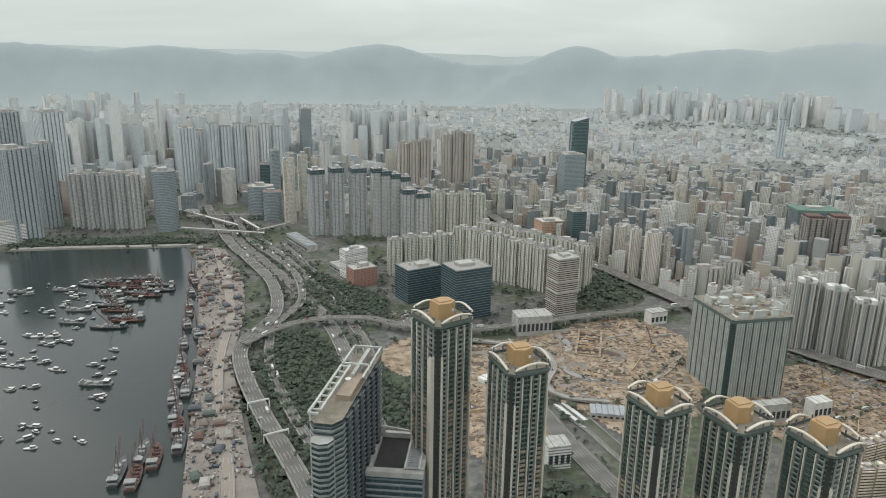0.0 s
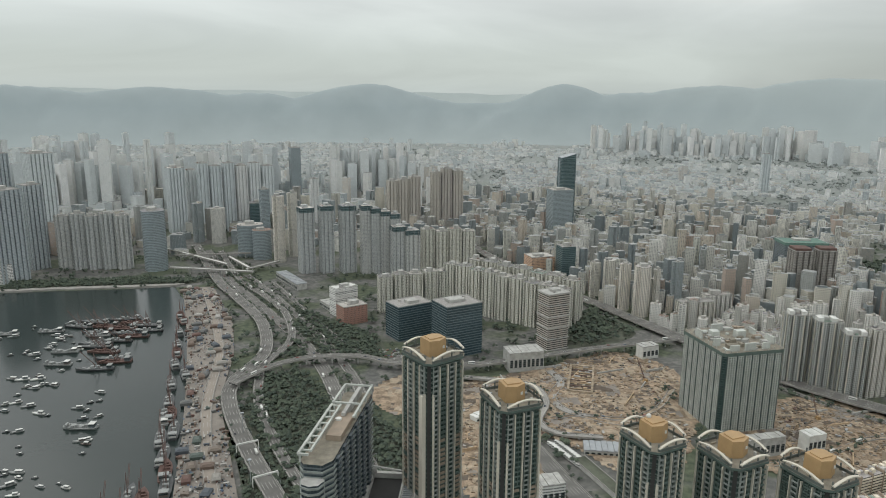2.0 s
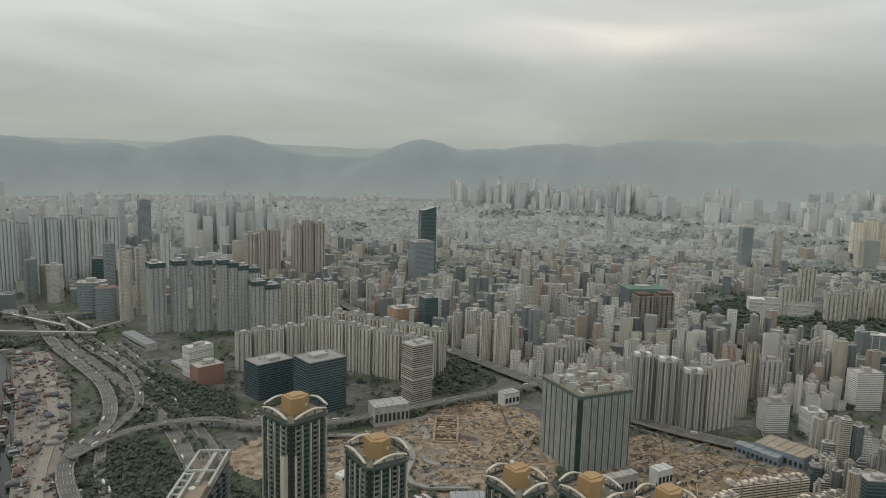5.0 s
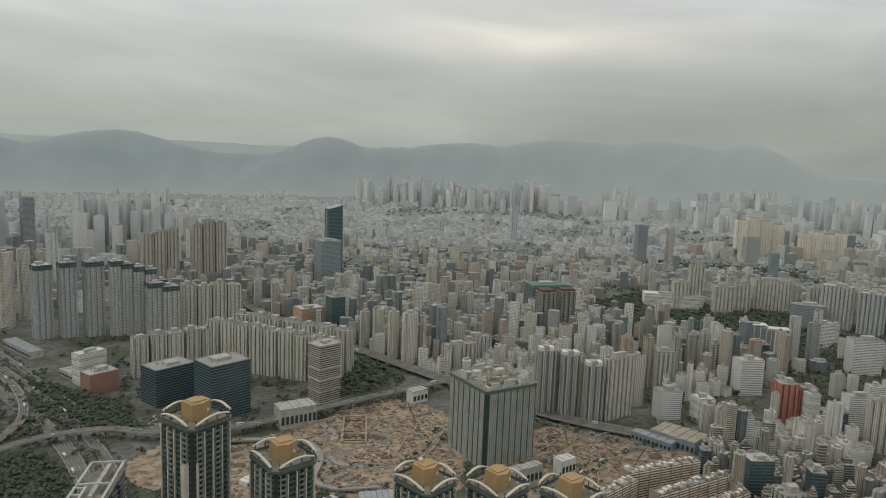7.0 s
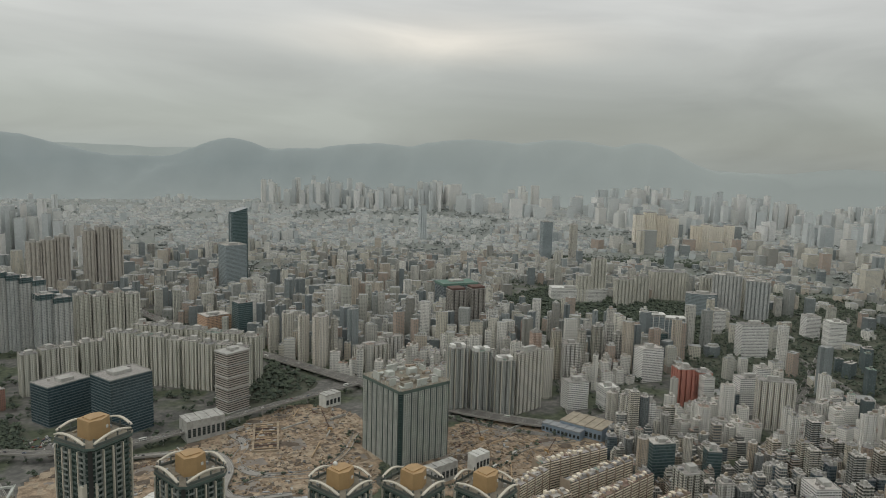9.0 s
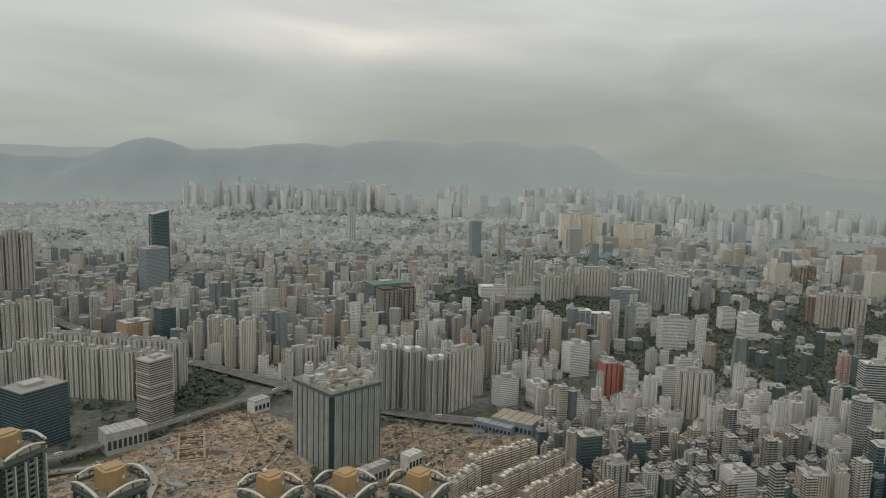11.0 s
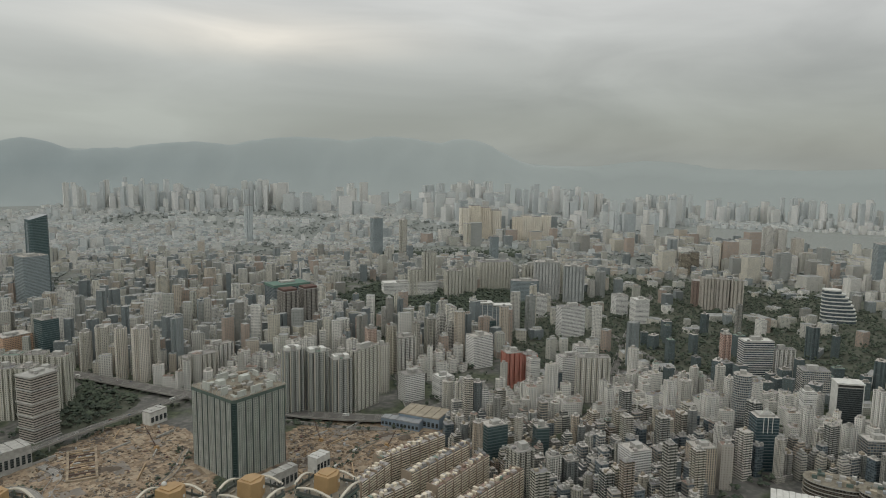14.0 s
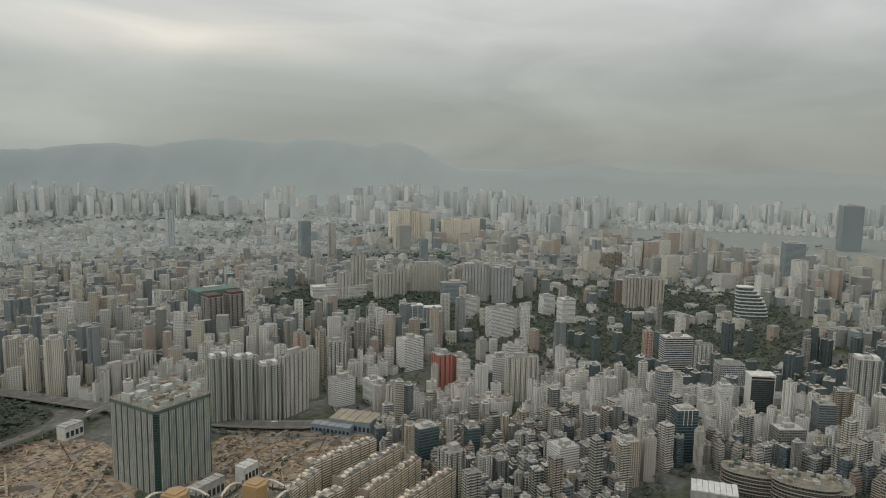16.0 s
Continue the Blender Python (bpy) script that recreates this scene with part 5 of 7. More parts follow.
for i in range(8):
    b = bmesh.new()
    box(b, 0, 0, 141 - 4.2 * i, 34.8, 48.8, 1.0)
    part("floor_band", b, M_STEEL, pit)
b = bmesh.new()
m = Matrix.Translation((-2, 20, 153)) @ Matrix.Rotation(radians(8), 4, "Y") @ Matrix.Diagonal((34, 1.1, 1.1, 1))
bmesh.ops.create_cube(b, size=1, matrix=m)
box(b, -14, 20, 149.5, 3, 3, 4)
part("cleaning_crane", b, M_CONC, pit, "pale window-cleaning crane boom")
tower(6, 398, 9, 30, 138, -5, "white")
TAKEN.append((-23, 389, 32))


# ---- the large block beside the site, topped out, with raw concrete on the roof ----
def topped_block():
    w, d, h = 80.0, 86.0, 101.0
    bm = bmesh.new()
    prism(bm, lozenge(w, d, 3), -1, h, 0, 1)
    ob = mesh_object("apartment_tower", bm, (M_BLOCKGLASS, M_TERRACE))
    cx, cy = 368.0, 800.0
    ob.matrix_world = pose(cx, cy, 0, 0, 0, 12)
    tagged(ob, "large grey-green block, nearly finished, raw concrete on the roof", "building")
    r = random.Random(3)
    # each face: pale window grids in upright panels, dark glazed strips between them and at the corners
    for s in range(4):
        length = w if s % 2 == 0 else d
        depth = d if s % 2 == 0 else w
        left = -length / 2 + 5.5
        for wide in (6.4, 6.4, 6.4, 9.6, 6.4, 6.4, 6.4) if s % 2 else (9.6, 6.4, 6.4, 6.4, 6.4, 6.4, 6.4):
            b = bmesh.new()
            n = round(wide / 3.2)
            for i in range(n + 1):
                box(b, (i - n / 2) * 3.2, 0, 0, 0.9, 1.5, h - 4)
            for i in range(32):
                box(b, 0, 0.12, 1.4 + 3.05 * i, wide, 0.9, 1.15)
            grid = part("window_grid", b, M_PALEPANEL, ob, "pale grey-green upright window grid")
            grid.matrix_basis = Matrix.Rotation(radians(90 * s), 4, "Z") @ Matrix.Translation((left + wide / 2, -depth / 2 - 0.3, 0))
            left += wide + (length - 11 - 48) / 6
    b = bmesh.new()
    prism(b, lozenge(w + 1.6, d + 1.6, 3), h - 4, h + 0.4, 0, 1)
    part("dark_top_storey", b, (M_GREENPAINT, M_TERRACE), ob, "dark recessed top storey")
    for i in range(64):
        b = bmesh.new()
        px, py = r.uniform(-0.42, 0.42) * w, r.uniform(-0.42, 0.42) * d
        box(b, px, py, h + 0.4, r.uniform(2, 10), r.uniform(1.5, 7), r.uniform(0.8, 4.6))
        part("roof_block", b, (M_CONC, M_PALEPANEL, M_TANPANEL, M_CONC, M_TERRACE)[i % 5], ob, "raw pale concrete roof block")
    for px, py, ww, dd, hh in ((-34, -18, 9, 2, 9), (-24, -38, 12, 2, 7), (-4, -39, 14, 2.5, 9), (18, -38, 9, 2, 8), (36, -20, 2, 16, 9), (36, 12, 2, 12, 7), (-37, 14, 2, 14, 10), (-18, 12, 10, 10, 8), (12, 4, 12, 9, 9), (-2, 30, 16, 3, 9)):
        b = bmesh.new()
        box(b, px, py, h + 0.4, ww, dd, hh)
        part("roof_wall", b, M_PALEPANEL, ob, "raw pale concrete roof wall")
    for s in range(40):
        b = bmesh.new()
        t = s / 40 * 2 * (w + d)
        if t < w: px, py = t - w / 2, -d / 2
        elif t < w + d: px, py = w / 2, t - w - d / 2
        elif t < 2 * w + d: px, py = w / 2 - (t - w - d), d / 2
        else: px, py = -w / 2, d / 2 - (t - 2 * w - d)
        box(b, px * 0.98, py * 0.98, h + 0.4, 0.7, 0.7, r.uniform(1.5, 4))
        part("bare_column", b, M_CONC, ob)
    TAKEN.append((cx, cy, 62))


topped_block()


# ---- cream stepped slabs by the site ----
def cream_slab(ax, ay, bx, by, h, d=12):
    turn = math.degrees(math.atan2(by - ay, bx - ax))
    length = math.dist((ax, ay), (bx, by))
    bm = bmesh.new()
    prism(bm, rect(length, d), -1, h, 0, 1)
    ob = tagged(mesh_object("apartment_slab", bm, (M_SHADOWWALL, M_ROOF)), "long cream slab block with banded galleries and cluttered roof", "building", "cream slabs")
    ob.matrix_world = pose((ax + bx) / 2, (ay + by) / 2, 0, 0, 0, turn)
    band = None
    for i in range(int(h / 3)):
        if band is None:
            b = bmesh.new()
            box(b, 0, 0, 0, length + 0.6, d + 1.8, 1.2)
            band = part("gallery_band", b, M_CREAMPAINT, ob, "cream gallery parapet")
            band.matrix_basis = pose(0, 0, h - 2.2 - 3.0 * i)
        else:
            share("gallery_band", band, ob, pose(0, 0, h - 2.2 - 3.0 * i), "cream gallery parapet")
    rr = random.Random(int(ax))
    for i in range(int(length / 15) + 1):
        b = bmesh.new()
        box(b, -length / 2 + 15 * i, 0, 0, 1.1, d + 2.4, h + 2.6)
        part("cross_wall", b, M_TANPANEL, ob)
    for i in range(int(length / 4)):
        b = bmesh.new()
        box(b, -length / 2 + 4 * (i + 0.5), rr.uniform(-4, 4), h, rr.uniform(2, 5.5), rr.uniform(2, 6), rr.uniform(1.2, 4))
        part("roof_hut", b, M_CREAMPAINT if i % 2 else M_ROOF, ob)
    for k in range(5):
        TAKEN.append((ax + (bx - ax) * k / 4, ay + (by - ay) * k / 4, 14))


cream_slab(450, 618, 552, 624, 46)
cream_slab(398, 585, 452, 606, 44)
cream_slab(451, 566, 556, 584, 46)
cream_slab(452, 524, 552, 547, 46)
cream_slab(448, 484, 560, 500, 44)
cream_slab(374, 548, 446, 556, 42)
cream_slab(400, 505, 446, 520, 42)
cream_slab(380, 470, 450, 480, 40)


# ---- market hall and low sheds ----
def shed(x, y, w, d, h, turn, roofing, walls, name="market_hall", label="large hall with a tan ridged roof and blue-grey walls"):
    bm = bmesh.new()
    prism(bm, rect(w, d), -0.5, h, 0, 0)
    ob = tagged(mesh_object(name, bm, walls), label, "building")
    ob.matrix_world = pose(x, y, 0, 0, 0, turn)
    n = max(3, int(w / 6))
    for i in range(n):
        b = bmesh.new()
        u0 = -w / 2 + w * i / n
        prism(b, [(u0, -d / 2 - 0.5), (u0 + w / n - 0.5, -d / 2 - 0.5), (u0 + w / n - 0.5, d / 2 + 0.5), (u0, d / 2 + 0.5)], h, h + 1.2 + 0.5 * (i % 2), 0, 0)
        part("roof_panel", b, roofing, ob)
    for i in range(n):
        b = bmesh.new()
        box(b, -w / 2 + w * (i + 0.5) / n, -d / 2 - 0.15, h * 0.25, w / n * 0.6, 0.5, h * 0.4)
        part("opening", b, M_DARKGLASS, ob, "dark opening")
    TAKEN.append((x, y, max(w, d) * 0.6))


shed(632, 752, 64, 42, 17, -64, M_TAN, M_BLUEGREY)
shed(596, 760, 60, 14, 12, -64, M_STEEL, M_BLUEGREY, "market_annex", "blue-grey sheet metal hall annex")
shed(136, 956, 52, 30, 28, 12, M_CONC, M_CONC, "vent_building", "pale concrete ventilation building beside the flyover")
shed(331, 1000, 29, 17, 19, 20, M_CONC, M_WHITEPAINT, "site_office", "white block of stacked site offices")
shed(432, 716, 24, 15, 20, 16, M_WHITEPAINT, M_WHITEPAINT, "site_office", "white block of stacked site offices")
shed(356, 700, 76, 12, 22, 12, M_CONC, M_CONC, "frame_building", "pale concrete station frame under construction")
shed(-290, 1415, 120, 22, 12, -58, M_STEEL, M_CONC, "station_hall", "long grey railway station hall")
shed(-175, 1225, 90, 18, 10, -58, M_CONC, M_CONC, "station_hall", "long grey railway station hall")
shed(766, 282, 50, 30, 24, -66, M_WHITEPAINT, M_CONC, "sports_hall", "hall with a plain white roof")
shed(70, 800, 44, 12, 5, 40, M_WHITEPAINT, M_WHITEPAINT, "site_cabin", "long white site cabin")


shed(196, 712, 46, 22, 5, -8, M_STEEL, M_CONC, "depot_shed", "broad low shed with a blue-grey sheet roof")
bm = bmesh.new()
prism(bm, rect(15, 78), -0.5, 5.0, 0, 1, 0.94)
bank = tagged(mesh_object("planted_roof", bm, (M_CONC, M_GRASS)), "long low concrete block with a planted green roof", "building")
bank.matrix_world = pose(176, 656, 0, 0, 0, 21)
for u in (-7.2, 7.2):
    b = bmesh.new()
    box(b, u, 0, 4.6, 0.8, 76, 1.0)
    part("roof_edge", b, M_DECK, bank, "pale concrete roof edge")
shed(118, 612, 24, 20, 24, 12, M_CONC, M_WHITE, "office_building", "low white office block beside the road")
shed(-10, 1000, 40, 24, 9, 22, M_WHITEPAINT, M_CONC, "low_building", "low pale hall beside the car park")
# terraced dark block with curved white-edged floors
bm = bmesh.new()
WINGS = ((-36, 4, 66, 40, 28), (22, -6, 72, 44, 31), (4, 16, 100, 30, 24), (52, 8, 40, 50, 26))
for wx, wy, ww, wd, wh in WINGS:
    prism(bm, [(wx + px, wy + py) for px, py in rounded(ww, wd, 24, 2.4)], -1, wh, 0, 1)
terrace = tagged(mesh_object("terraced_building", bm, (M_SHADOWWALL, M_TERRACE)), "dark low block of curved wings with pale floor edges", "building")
terrace.matrix_world = pose(846, 232, 0, 0, 0, -72)
rr = random.Random(5)
for wx, wy, ww, wd, wh in WINGS:
    for i in range(int(wh / 4.4)):
        b = bmesh.new()
        k = (i % 2) * 1.5
        prism(b, [(wx + px, wy + py) for px, py in rounded(ww + 2.4 - k, wd + 2.4 - k, 24, 2.4)], wh - 0.6 - 4.4 * i, wh + 0.3 - 4.4 * i, 0, 1)
        part("floor_edge", b, (M_CONC, M_TERRACE), terrace, "pale curved floor edge")
    for i in range(26):
        b = bmesh.new()
        box(b, wx + rr.uniform(-0.38, 0.38) * ww, wy + rr.uniform(-0.36, 0.36) * wd, wh, rr.uniform(2, 8), rr.uniform(2, 6), rr.uniform(1.5, 6))
        part("roof_hut", b, (M_CONC, M_TERRACE, M_TAN, M_STEEL, M_GREENPAINT)[i % 5], terrace)

for a, b_, q in ((846, 232, 55), (826, 290, 40), (862, 170, 40), (766, 282, 36), (-50, 1010, 30)):
    TAKEN.append((a, b_, q))

# white footbridges and ramps over the junction
for (ax, ay), (bx, by), wd in (((-658, 1695), (-457, 1531), 9), ((-572, 1497), (-380, 1462), 9), ((-600, 1610), (-430, 1640), 7), ((-400, 1483), (-345, 1560), 7), ((-470, 1600), (-400, 1500), 7)):
    road("footbridge", [(ax, ay), ((ax + bx) / 2, (ay + by) / 2), (bx, by)], wd, 13, True, "broad white raised walkway over the road junction", M_WHITEPAINT)


# ---- dense city: a few kinds of block, built once and set out street by street ----
def block_kind(i):
    r = random.Random(100 + i)
    kind = i % 7
    h = (17, 22, 46, 58, 34, 19, 26, 24, 30, 38, 70, 44, 15, 20, 28, 18, 62, 84, 28, 25, 36)[i % 21]
    w, d = r.uniform(9, 14) + h * 0.06, r.uniform(8.5, 13) + h * 0.05
    mat = (M_CITY, M_CITY4, M_CITY3, M_CITY4, M_OFFICE, M_CITY3, M_CITY2)[kind]
    bm = bmesh.new()
    if kind == 0:
        prism(bm, ribbed(w, d, 2, 2, 1.1, 0.3), -1, h, 0, 1)
    elif kind == 1:
        prism(bm, rect(w, d), -1, h, 0, 1)
        prism(bm, rect(w * 0.8, d * 0.55, 0, d * 0.18), h, h + 5, 0, 1)
    elif kind == 2:
        prism(bm, cross(w, d, w * 0.25, d * 0.25), -1, h, 0, 1)
        prism(bm, rect(w * 1.1, d * 1.1), -1, 9, 0, 1)
    elif kind == 3:
        prism(bm, ribbed(w, d, 2, 2, 1.5, 0.25), -1, h, 0, 1)
        prism(bm, rect(w * 1.15, d * 1.15), -1, 12, 0, 1)
    elif kind == 4:
        prism(bm, lozenge(w, d, 1.5), -1, h, 0, 1)
    elif kind == 5:
        prism(bm, [(-w / 2, -d / 2), (w / 2, -d / 2), (w / 2, 0), (w * 0.1, 0), (w * 0.1, d / 2), (-w / 2, d / 2)], -1, h, 0, 1)
        prism(bm, rect(w * 0.4, d * 0.5, -w * 0.2, 0), h, h + 3.5, 0, 1)
    else:
        prism(bm, rect(w, d), -1, h * 0.8, 0, 1)
        prism(bm, rect(w * 0.94, d * 0.7, 0, d * 0.12), h * 0.8, h * 0.92, 0, 1)
        prism(bm, rect(w * 0.7, d * 0.5, 0, d * 0.2), h * 0.92, h, 0, 1)
    names = ("apartment_block", "tenement_block", "slim_tower", "podium_tower", "office_block", "walk_up_block", "stepped_block")
    labels = ("stained rendered apartment block with small windows", "old tenement block with balcony bands and roof huts", "slim cross-plan apartment tower on a podium", "ribbed apartment tower on a shop podium", "grey office block with a window grid", "weathered L-shaped walk-up with cluttered roof", "older block stepped back at the top")
    ob = tagged(mesh_object(names[kind], bm, (mat, M_ROOF)), labels[kind], "building", "dense city blocks")
    top = h + (5 if kind == 1 else 0)
    k = 0.4 if kind in (2, 1, 6) else 0.9
    b = bmesh.new()
    for j in range(4):
        box(b, r.uniform(-0.4, 0.4) * w * k, r.uniform(-0.2, 0.4) * d * k, top, r.uniform(1.5, 5.0), r.uniform(1.5, 4.5), r.uniform(1.4, 4.2))
    part("roof_hut", b, M_CONC if i % 3 else M_TAN, ob)
    return ob, max(w, d), h


KINDS = [block_kind(i) for i in range(42)]


OFFICES = [k for k in KINDS if k[0].name.startswith("office")]


def near_road(x, y, gap):
    for line, width, z, raised in ROAD_LINES:
        for p in line[::2]:
            if abs(p.x - x) < width / 2 + gap + 12 and abs(p.y - y) < width / 2 + gap + 12 and math.hypot(p.x - x, p.y - y) < width / 2 + gap:
                return True
    return False


CORRIDOR = [(20, 2050), (115, 1732), (190, 1520), (262, 1355), (337, 1205), (404, 1066), (470, 930), (546, 830), (620, 775)]
KEEP_OFF = [WATER, QUAY] + list(GREENS.values()) + SITES


def east_of_corridor(x, y):
    if y < 775:
        return x > 640 - (775 - y) * 0.35
    for (ax, ay), (bx, by) in zip(CORRIDOR, CORRIDOR[1:]):
        if by <= y <= ay:
            return x > bx + (ax - bx) * (y - by) / (ay - by) + 14
    return True


def free(x, y, size):
    if any(math.hypot(x - a, y - b) < q + size * 0.5 for a, b, q in TAKEN):
        return False
    if any(inside(x, y, p) for p in KEEP_OFF):
        return False
    return not near_road(x, y, size * 0.55)


fill = random.Random(21)
STREET = radians(-24)


def city_height(x, y):
    """Wanted height of a block by district: low walk-ups near the site, taller by the corridor, lower far out."""
    r, az = math.hypot(x, y), heading(x, y)
    base = 23 + 26 * max(0, noise.noise((x * 0.004, y * 0.004, 4)) + 0.25)
    if r > 900 and -34 < az < -9 and r < 1700:
        base += 22
    if az < -52 and r < 1300:
        base += 14
    if r > 1900:
        base *= 0.75
    return base * fill.choice((0.6, 0.7, 0.8, 0.9, 1.0, 1.15, 1.35, 2.2 if fill.random() < 0.6 else 1.0))


step = 13.6
for i in range(-80, 81):
    for j in range(-40, 81):
        u = i * step + (6 if (j // 4) % 2 else 0) + 8 * (i // 4)
        v = j * step + 7 * (j // 3)
        x = u * math.cos(STREET) - v * math.sin(STREET) + fill.uniform(-2, 2)
        y = u * math.sin(STREET) + v * math.cos(STREET) + fill.uniform(-3, 3)
        r, az = math.hypot(x, y), heading(x, y)
        if (az < -63 and r < 900) or r > 980 or r < 560 or not -88 < az < 14 or not east_of_corridor(x, y):
            continue
        if az < -48 and r > 900 and noise.noise((x * 0.005, y * 0.005, 11)) > 0.12:
            continue
        if not free(x, y, 12):
            continue
        want = city_height(x, y)
        pool = fill.sample(KINDS, 7)
        if az < -53 and fill.random() < 0.14:
            pool, want = OFFICES, want * 1.35
        ob, size, h = min(pool, key=lambda q: abs(q[2] - want) + fill.uniform(0, 12))
        k = fill.uniform(0.74, 0.95)
        if inside(x, y, EAST_GARDENS) and fill.random() < 0.5:
            continue
        copy_thing(ob, pose(x, y, 0, 0, 0, math.degrees(STREET) + fill.choice((0, 90, 180, 270)) + fill.uniform(-3, 3)) @ Matrix.Diagonal((k, k, fill.uniform(0.88, 1.12), 1)))
for ob, size, h in KINDS:
    for o in list(ob.children_recursive) + [ob]:
        bpy.data.objects.remove(o)


# ---- the city beyond, district by district ----
def far_district(a0, a1, r0, r1, gap, low, high, tall, seed, chance=1.0, mat=None, east_only=False, towers=0.18, gaps=0.42, single=False):
    """A district of blocks: joined where they cannot be counted, one by one where they can."""
    rr = random.Random(seed)
    bm = bmesh.new()
    r = r0
    while r < r1:
        a = a0
        while a < a1:
            az = a + rr.uniform(-0.3, 0.3) * math.degrees(gap / r)
            dist = r + rr.uniform(-0.4, 0.4) * gap
            x, y = -dist * math.sin(radians(az)), dist * math.cos(radians(az))
            a += math.degrees(gap / r)
            if rr.random() > chance or any(inside(x, y, p) for p in KEEP_OFF[2:]) or any(math.hypot(x - p, y - q) < s + 12 for p, q, s in TAKEN):
                continue
            if inside(x, y, WATER) or noise.noise((x * 0.003, y * 0.003, 7)) > gaps or (r < 2500 and near_road(x, y, 10)):
                continue
            if inside(x, y, EAST_WATER):
                continue
            if east_only and not east_of_corridor(x, y):
                continue
            open_land = az < -47 and 1180 < dist < 2400
            if (open_land and rr.random() < 0.62) or (dist < 2300 and inside(x, y, EAST_GARDENS) and rr.random() < 0.66):
                continue
            h = rr.uniform(low, high)
            if rr.random() < (towers if not open_land else 0.08) or noise.noise((x * 0.003, y * 0.003, 2)) > 0.36:
                h = rr.uniform(high, tall)
            w, d = rr.uniform(0.42, 0.95) * gap, rr.uniform(0.4, 0.75) * gap
            turn = rr.choice((-24, -24, 8, -40)) + rr.uniform(-4, 4)
            c, s = math.cos(radians(turn)), math.sin(radians(turn))
            z = rise(az, dist)
            shape = cross(w, d, w * 0.25, d * 0.25) if h > high and rr.random() < 0.6 else rect(w, d)
            if single:
                b = bmesh.new()
                if h > high:
                    shape = cross(w, d, w * 0.27, d * 0.27) if rr.random() < 0.5 else ribbed(w, d, 2, 2, 1.4, 0.3)
                prism(b, shape, -2, h, 0, 1)
                for q in range(3):
                    box(b, rr.uniform(-0.2, 0.2) * w, rr.uniform(-0.2, 0.2) * d, h, rr.uniform(0.12, 0.4) * w, rr.uniform(0.12, 0.4) * d, rr.uniform(1.5, 5), 0, 1)
                name, label = ("apartment_tower", "slim weathered apartment tower among dense blocks") if h > high else ("tenement_block", "low weathered tenement block with roof huts") if h < (low + high) / 2 else ("apartment_block", "mid-height weathered apartment block with flat roof")
                ob = tagged(mesh_object(name, b, (mat, M_ROOF)), label, "building", "dense city blocks")
                ob.matrix_world = pose(x, y, z, 0, 0, turn)
                continue
            prism(bm, [(x + px * c - py * s, y + px * s + py * c) for px, py in shape], z - 5, z + h, 0, 1)
            if rr.random() < 0.6:
                hut = rect(w * rr.uniform(0.25, 0.7), d * rr.uniform(0.25, 0.5), rr.uniform(-0.15, 0.15) * w, rr.uniform(-0.2, 0.2) * d)
                prism(bm, [(x + px * c - py * s, y + px * s + py * c) for px, py in hut], z + h, z + h + rr.uniform(2, 5), 0, 1)
        r += gap * 0.9
    if single:
        return None
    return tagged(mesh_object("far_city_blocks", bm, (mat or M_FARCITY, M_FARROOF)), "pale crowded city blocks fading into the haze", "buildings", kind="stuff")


far_district(-58, 10, 980, 1300, 20, 14, 38, 74, 29, 0.88, M_MIDCITY, True, 0.13, 0.3, True)
far_district(-86, -58, 980, 1220, 22, 15, 44, 80, 128, 0.8, M_MIDCITY, True, 0.18, 0.42, True)
far_district(-86, -58, 1220, 1640, 25, 15, 48, 84, 129, 0.8, M_DUSK, True, 0.18, 0.42, True)
far_district(-58, 10, 1300, 1650, 25, 15, 50, 96, 30, 0.92, M_MIDCITY, True)
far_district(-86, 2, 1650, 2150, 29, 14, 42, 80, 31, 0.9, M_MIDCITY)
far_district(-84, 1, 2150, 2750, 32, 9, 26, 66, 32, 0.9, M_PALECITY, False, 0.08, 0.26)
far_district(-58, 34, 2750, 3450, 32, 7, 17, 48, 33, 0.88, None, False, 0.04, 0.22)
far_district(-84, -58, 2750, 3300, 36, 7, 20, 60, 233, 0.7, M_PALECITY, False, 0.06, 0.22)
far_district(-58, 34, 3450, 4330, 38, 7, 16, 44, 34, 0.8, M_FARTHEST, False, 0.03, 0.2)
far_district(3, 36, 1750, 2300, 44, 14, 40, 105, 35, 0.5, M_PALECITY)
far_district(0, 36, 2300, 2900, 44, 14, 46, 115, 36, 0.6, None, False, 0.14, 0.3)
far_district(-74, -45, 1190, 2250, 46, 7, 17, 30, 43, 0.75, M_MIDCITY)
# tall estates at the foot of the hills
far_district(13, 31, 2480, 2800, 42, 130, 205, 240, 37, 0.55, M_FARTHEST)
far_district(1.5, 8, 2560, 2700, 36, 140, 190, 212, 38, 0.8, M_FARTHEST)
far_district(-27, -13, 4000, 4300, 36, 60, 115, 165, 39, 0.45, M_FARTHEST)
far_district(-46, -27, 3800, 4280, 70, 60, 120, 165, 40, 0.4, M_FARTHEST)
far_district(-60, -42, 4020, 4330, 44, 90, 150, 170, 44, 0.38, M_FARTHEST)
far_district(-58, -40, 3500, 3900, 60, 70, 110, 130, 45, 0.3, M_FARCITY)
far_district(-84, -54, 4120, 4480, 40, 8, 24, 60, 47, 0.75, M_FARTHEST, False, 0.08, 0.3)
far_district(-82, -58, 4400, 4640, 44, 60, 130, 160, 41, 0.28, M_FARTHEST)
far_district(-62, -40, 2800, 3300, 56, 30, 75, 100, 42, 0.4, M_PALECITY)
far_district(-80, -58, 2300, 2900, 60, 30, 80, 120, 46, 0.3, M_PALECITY)


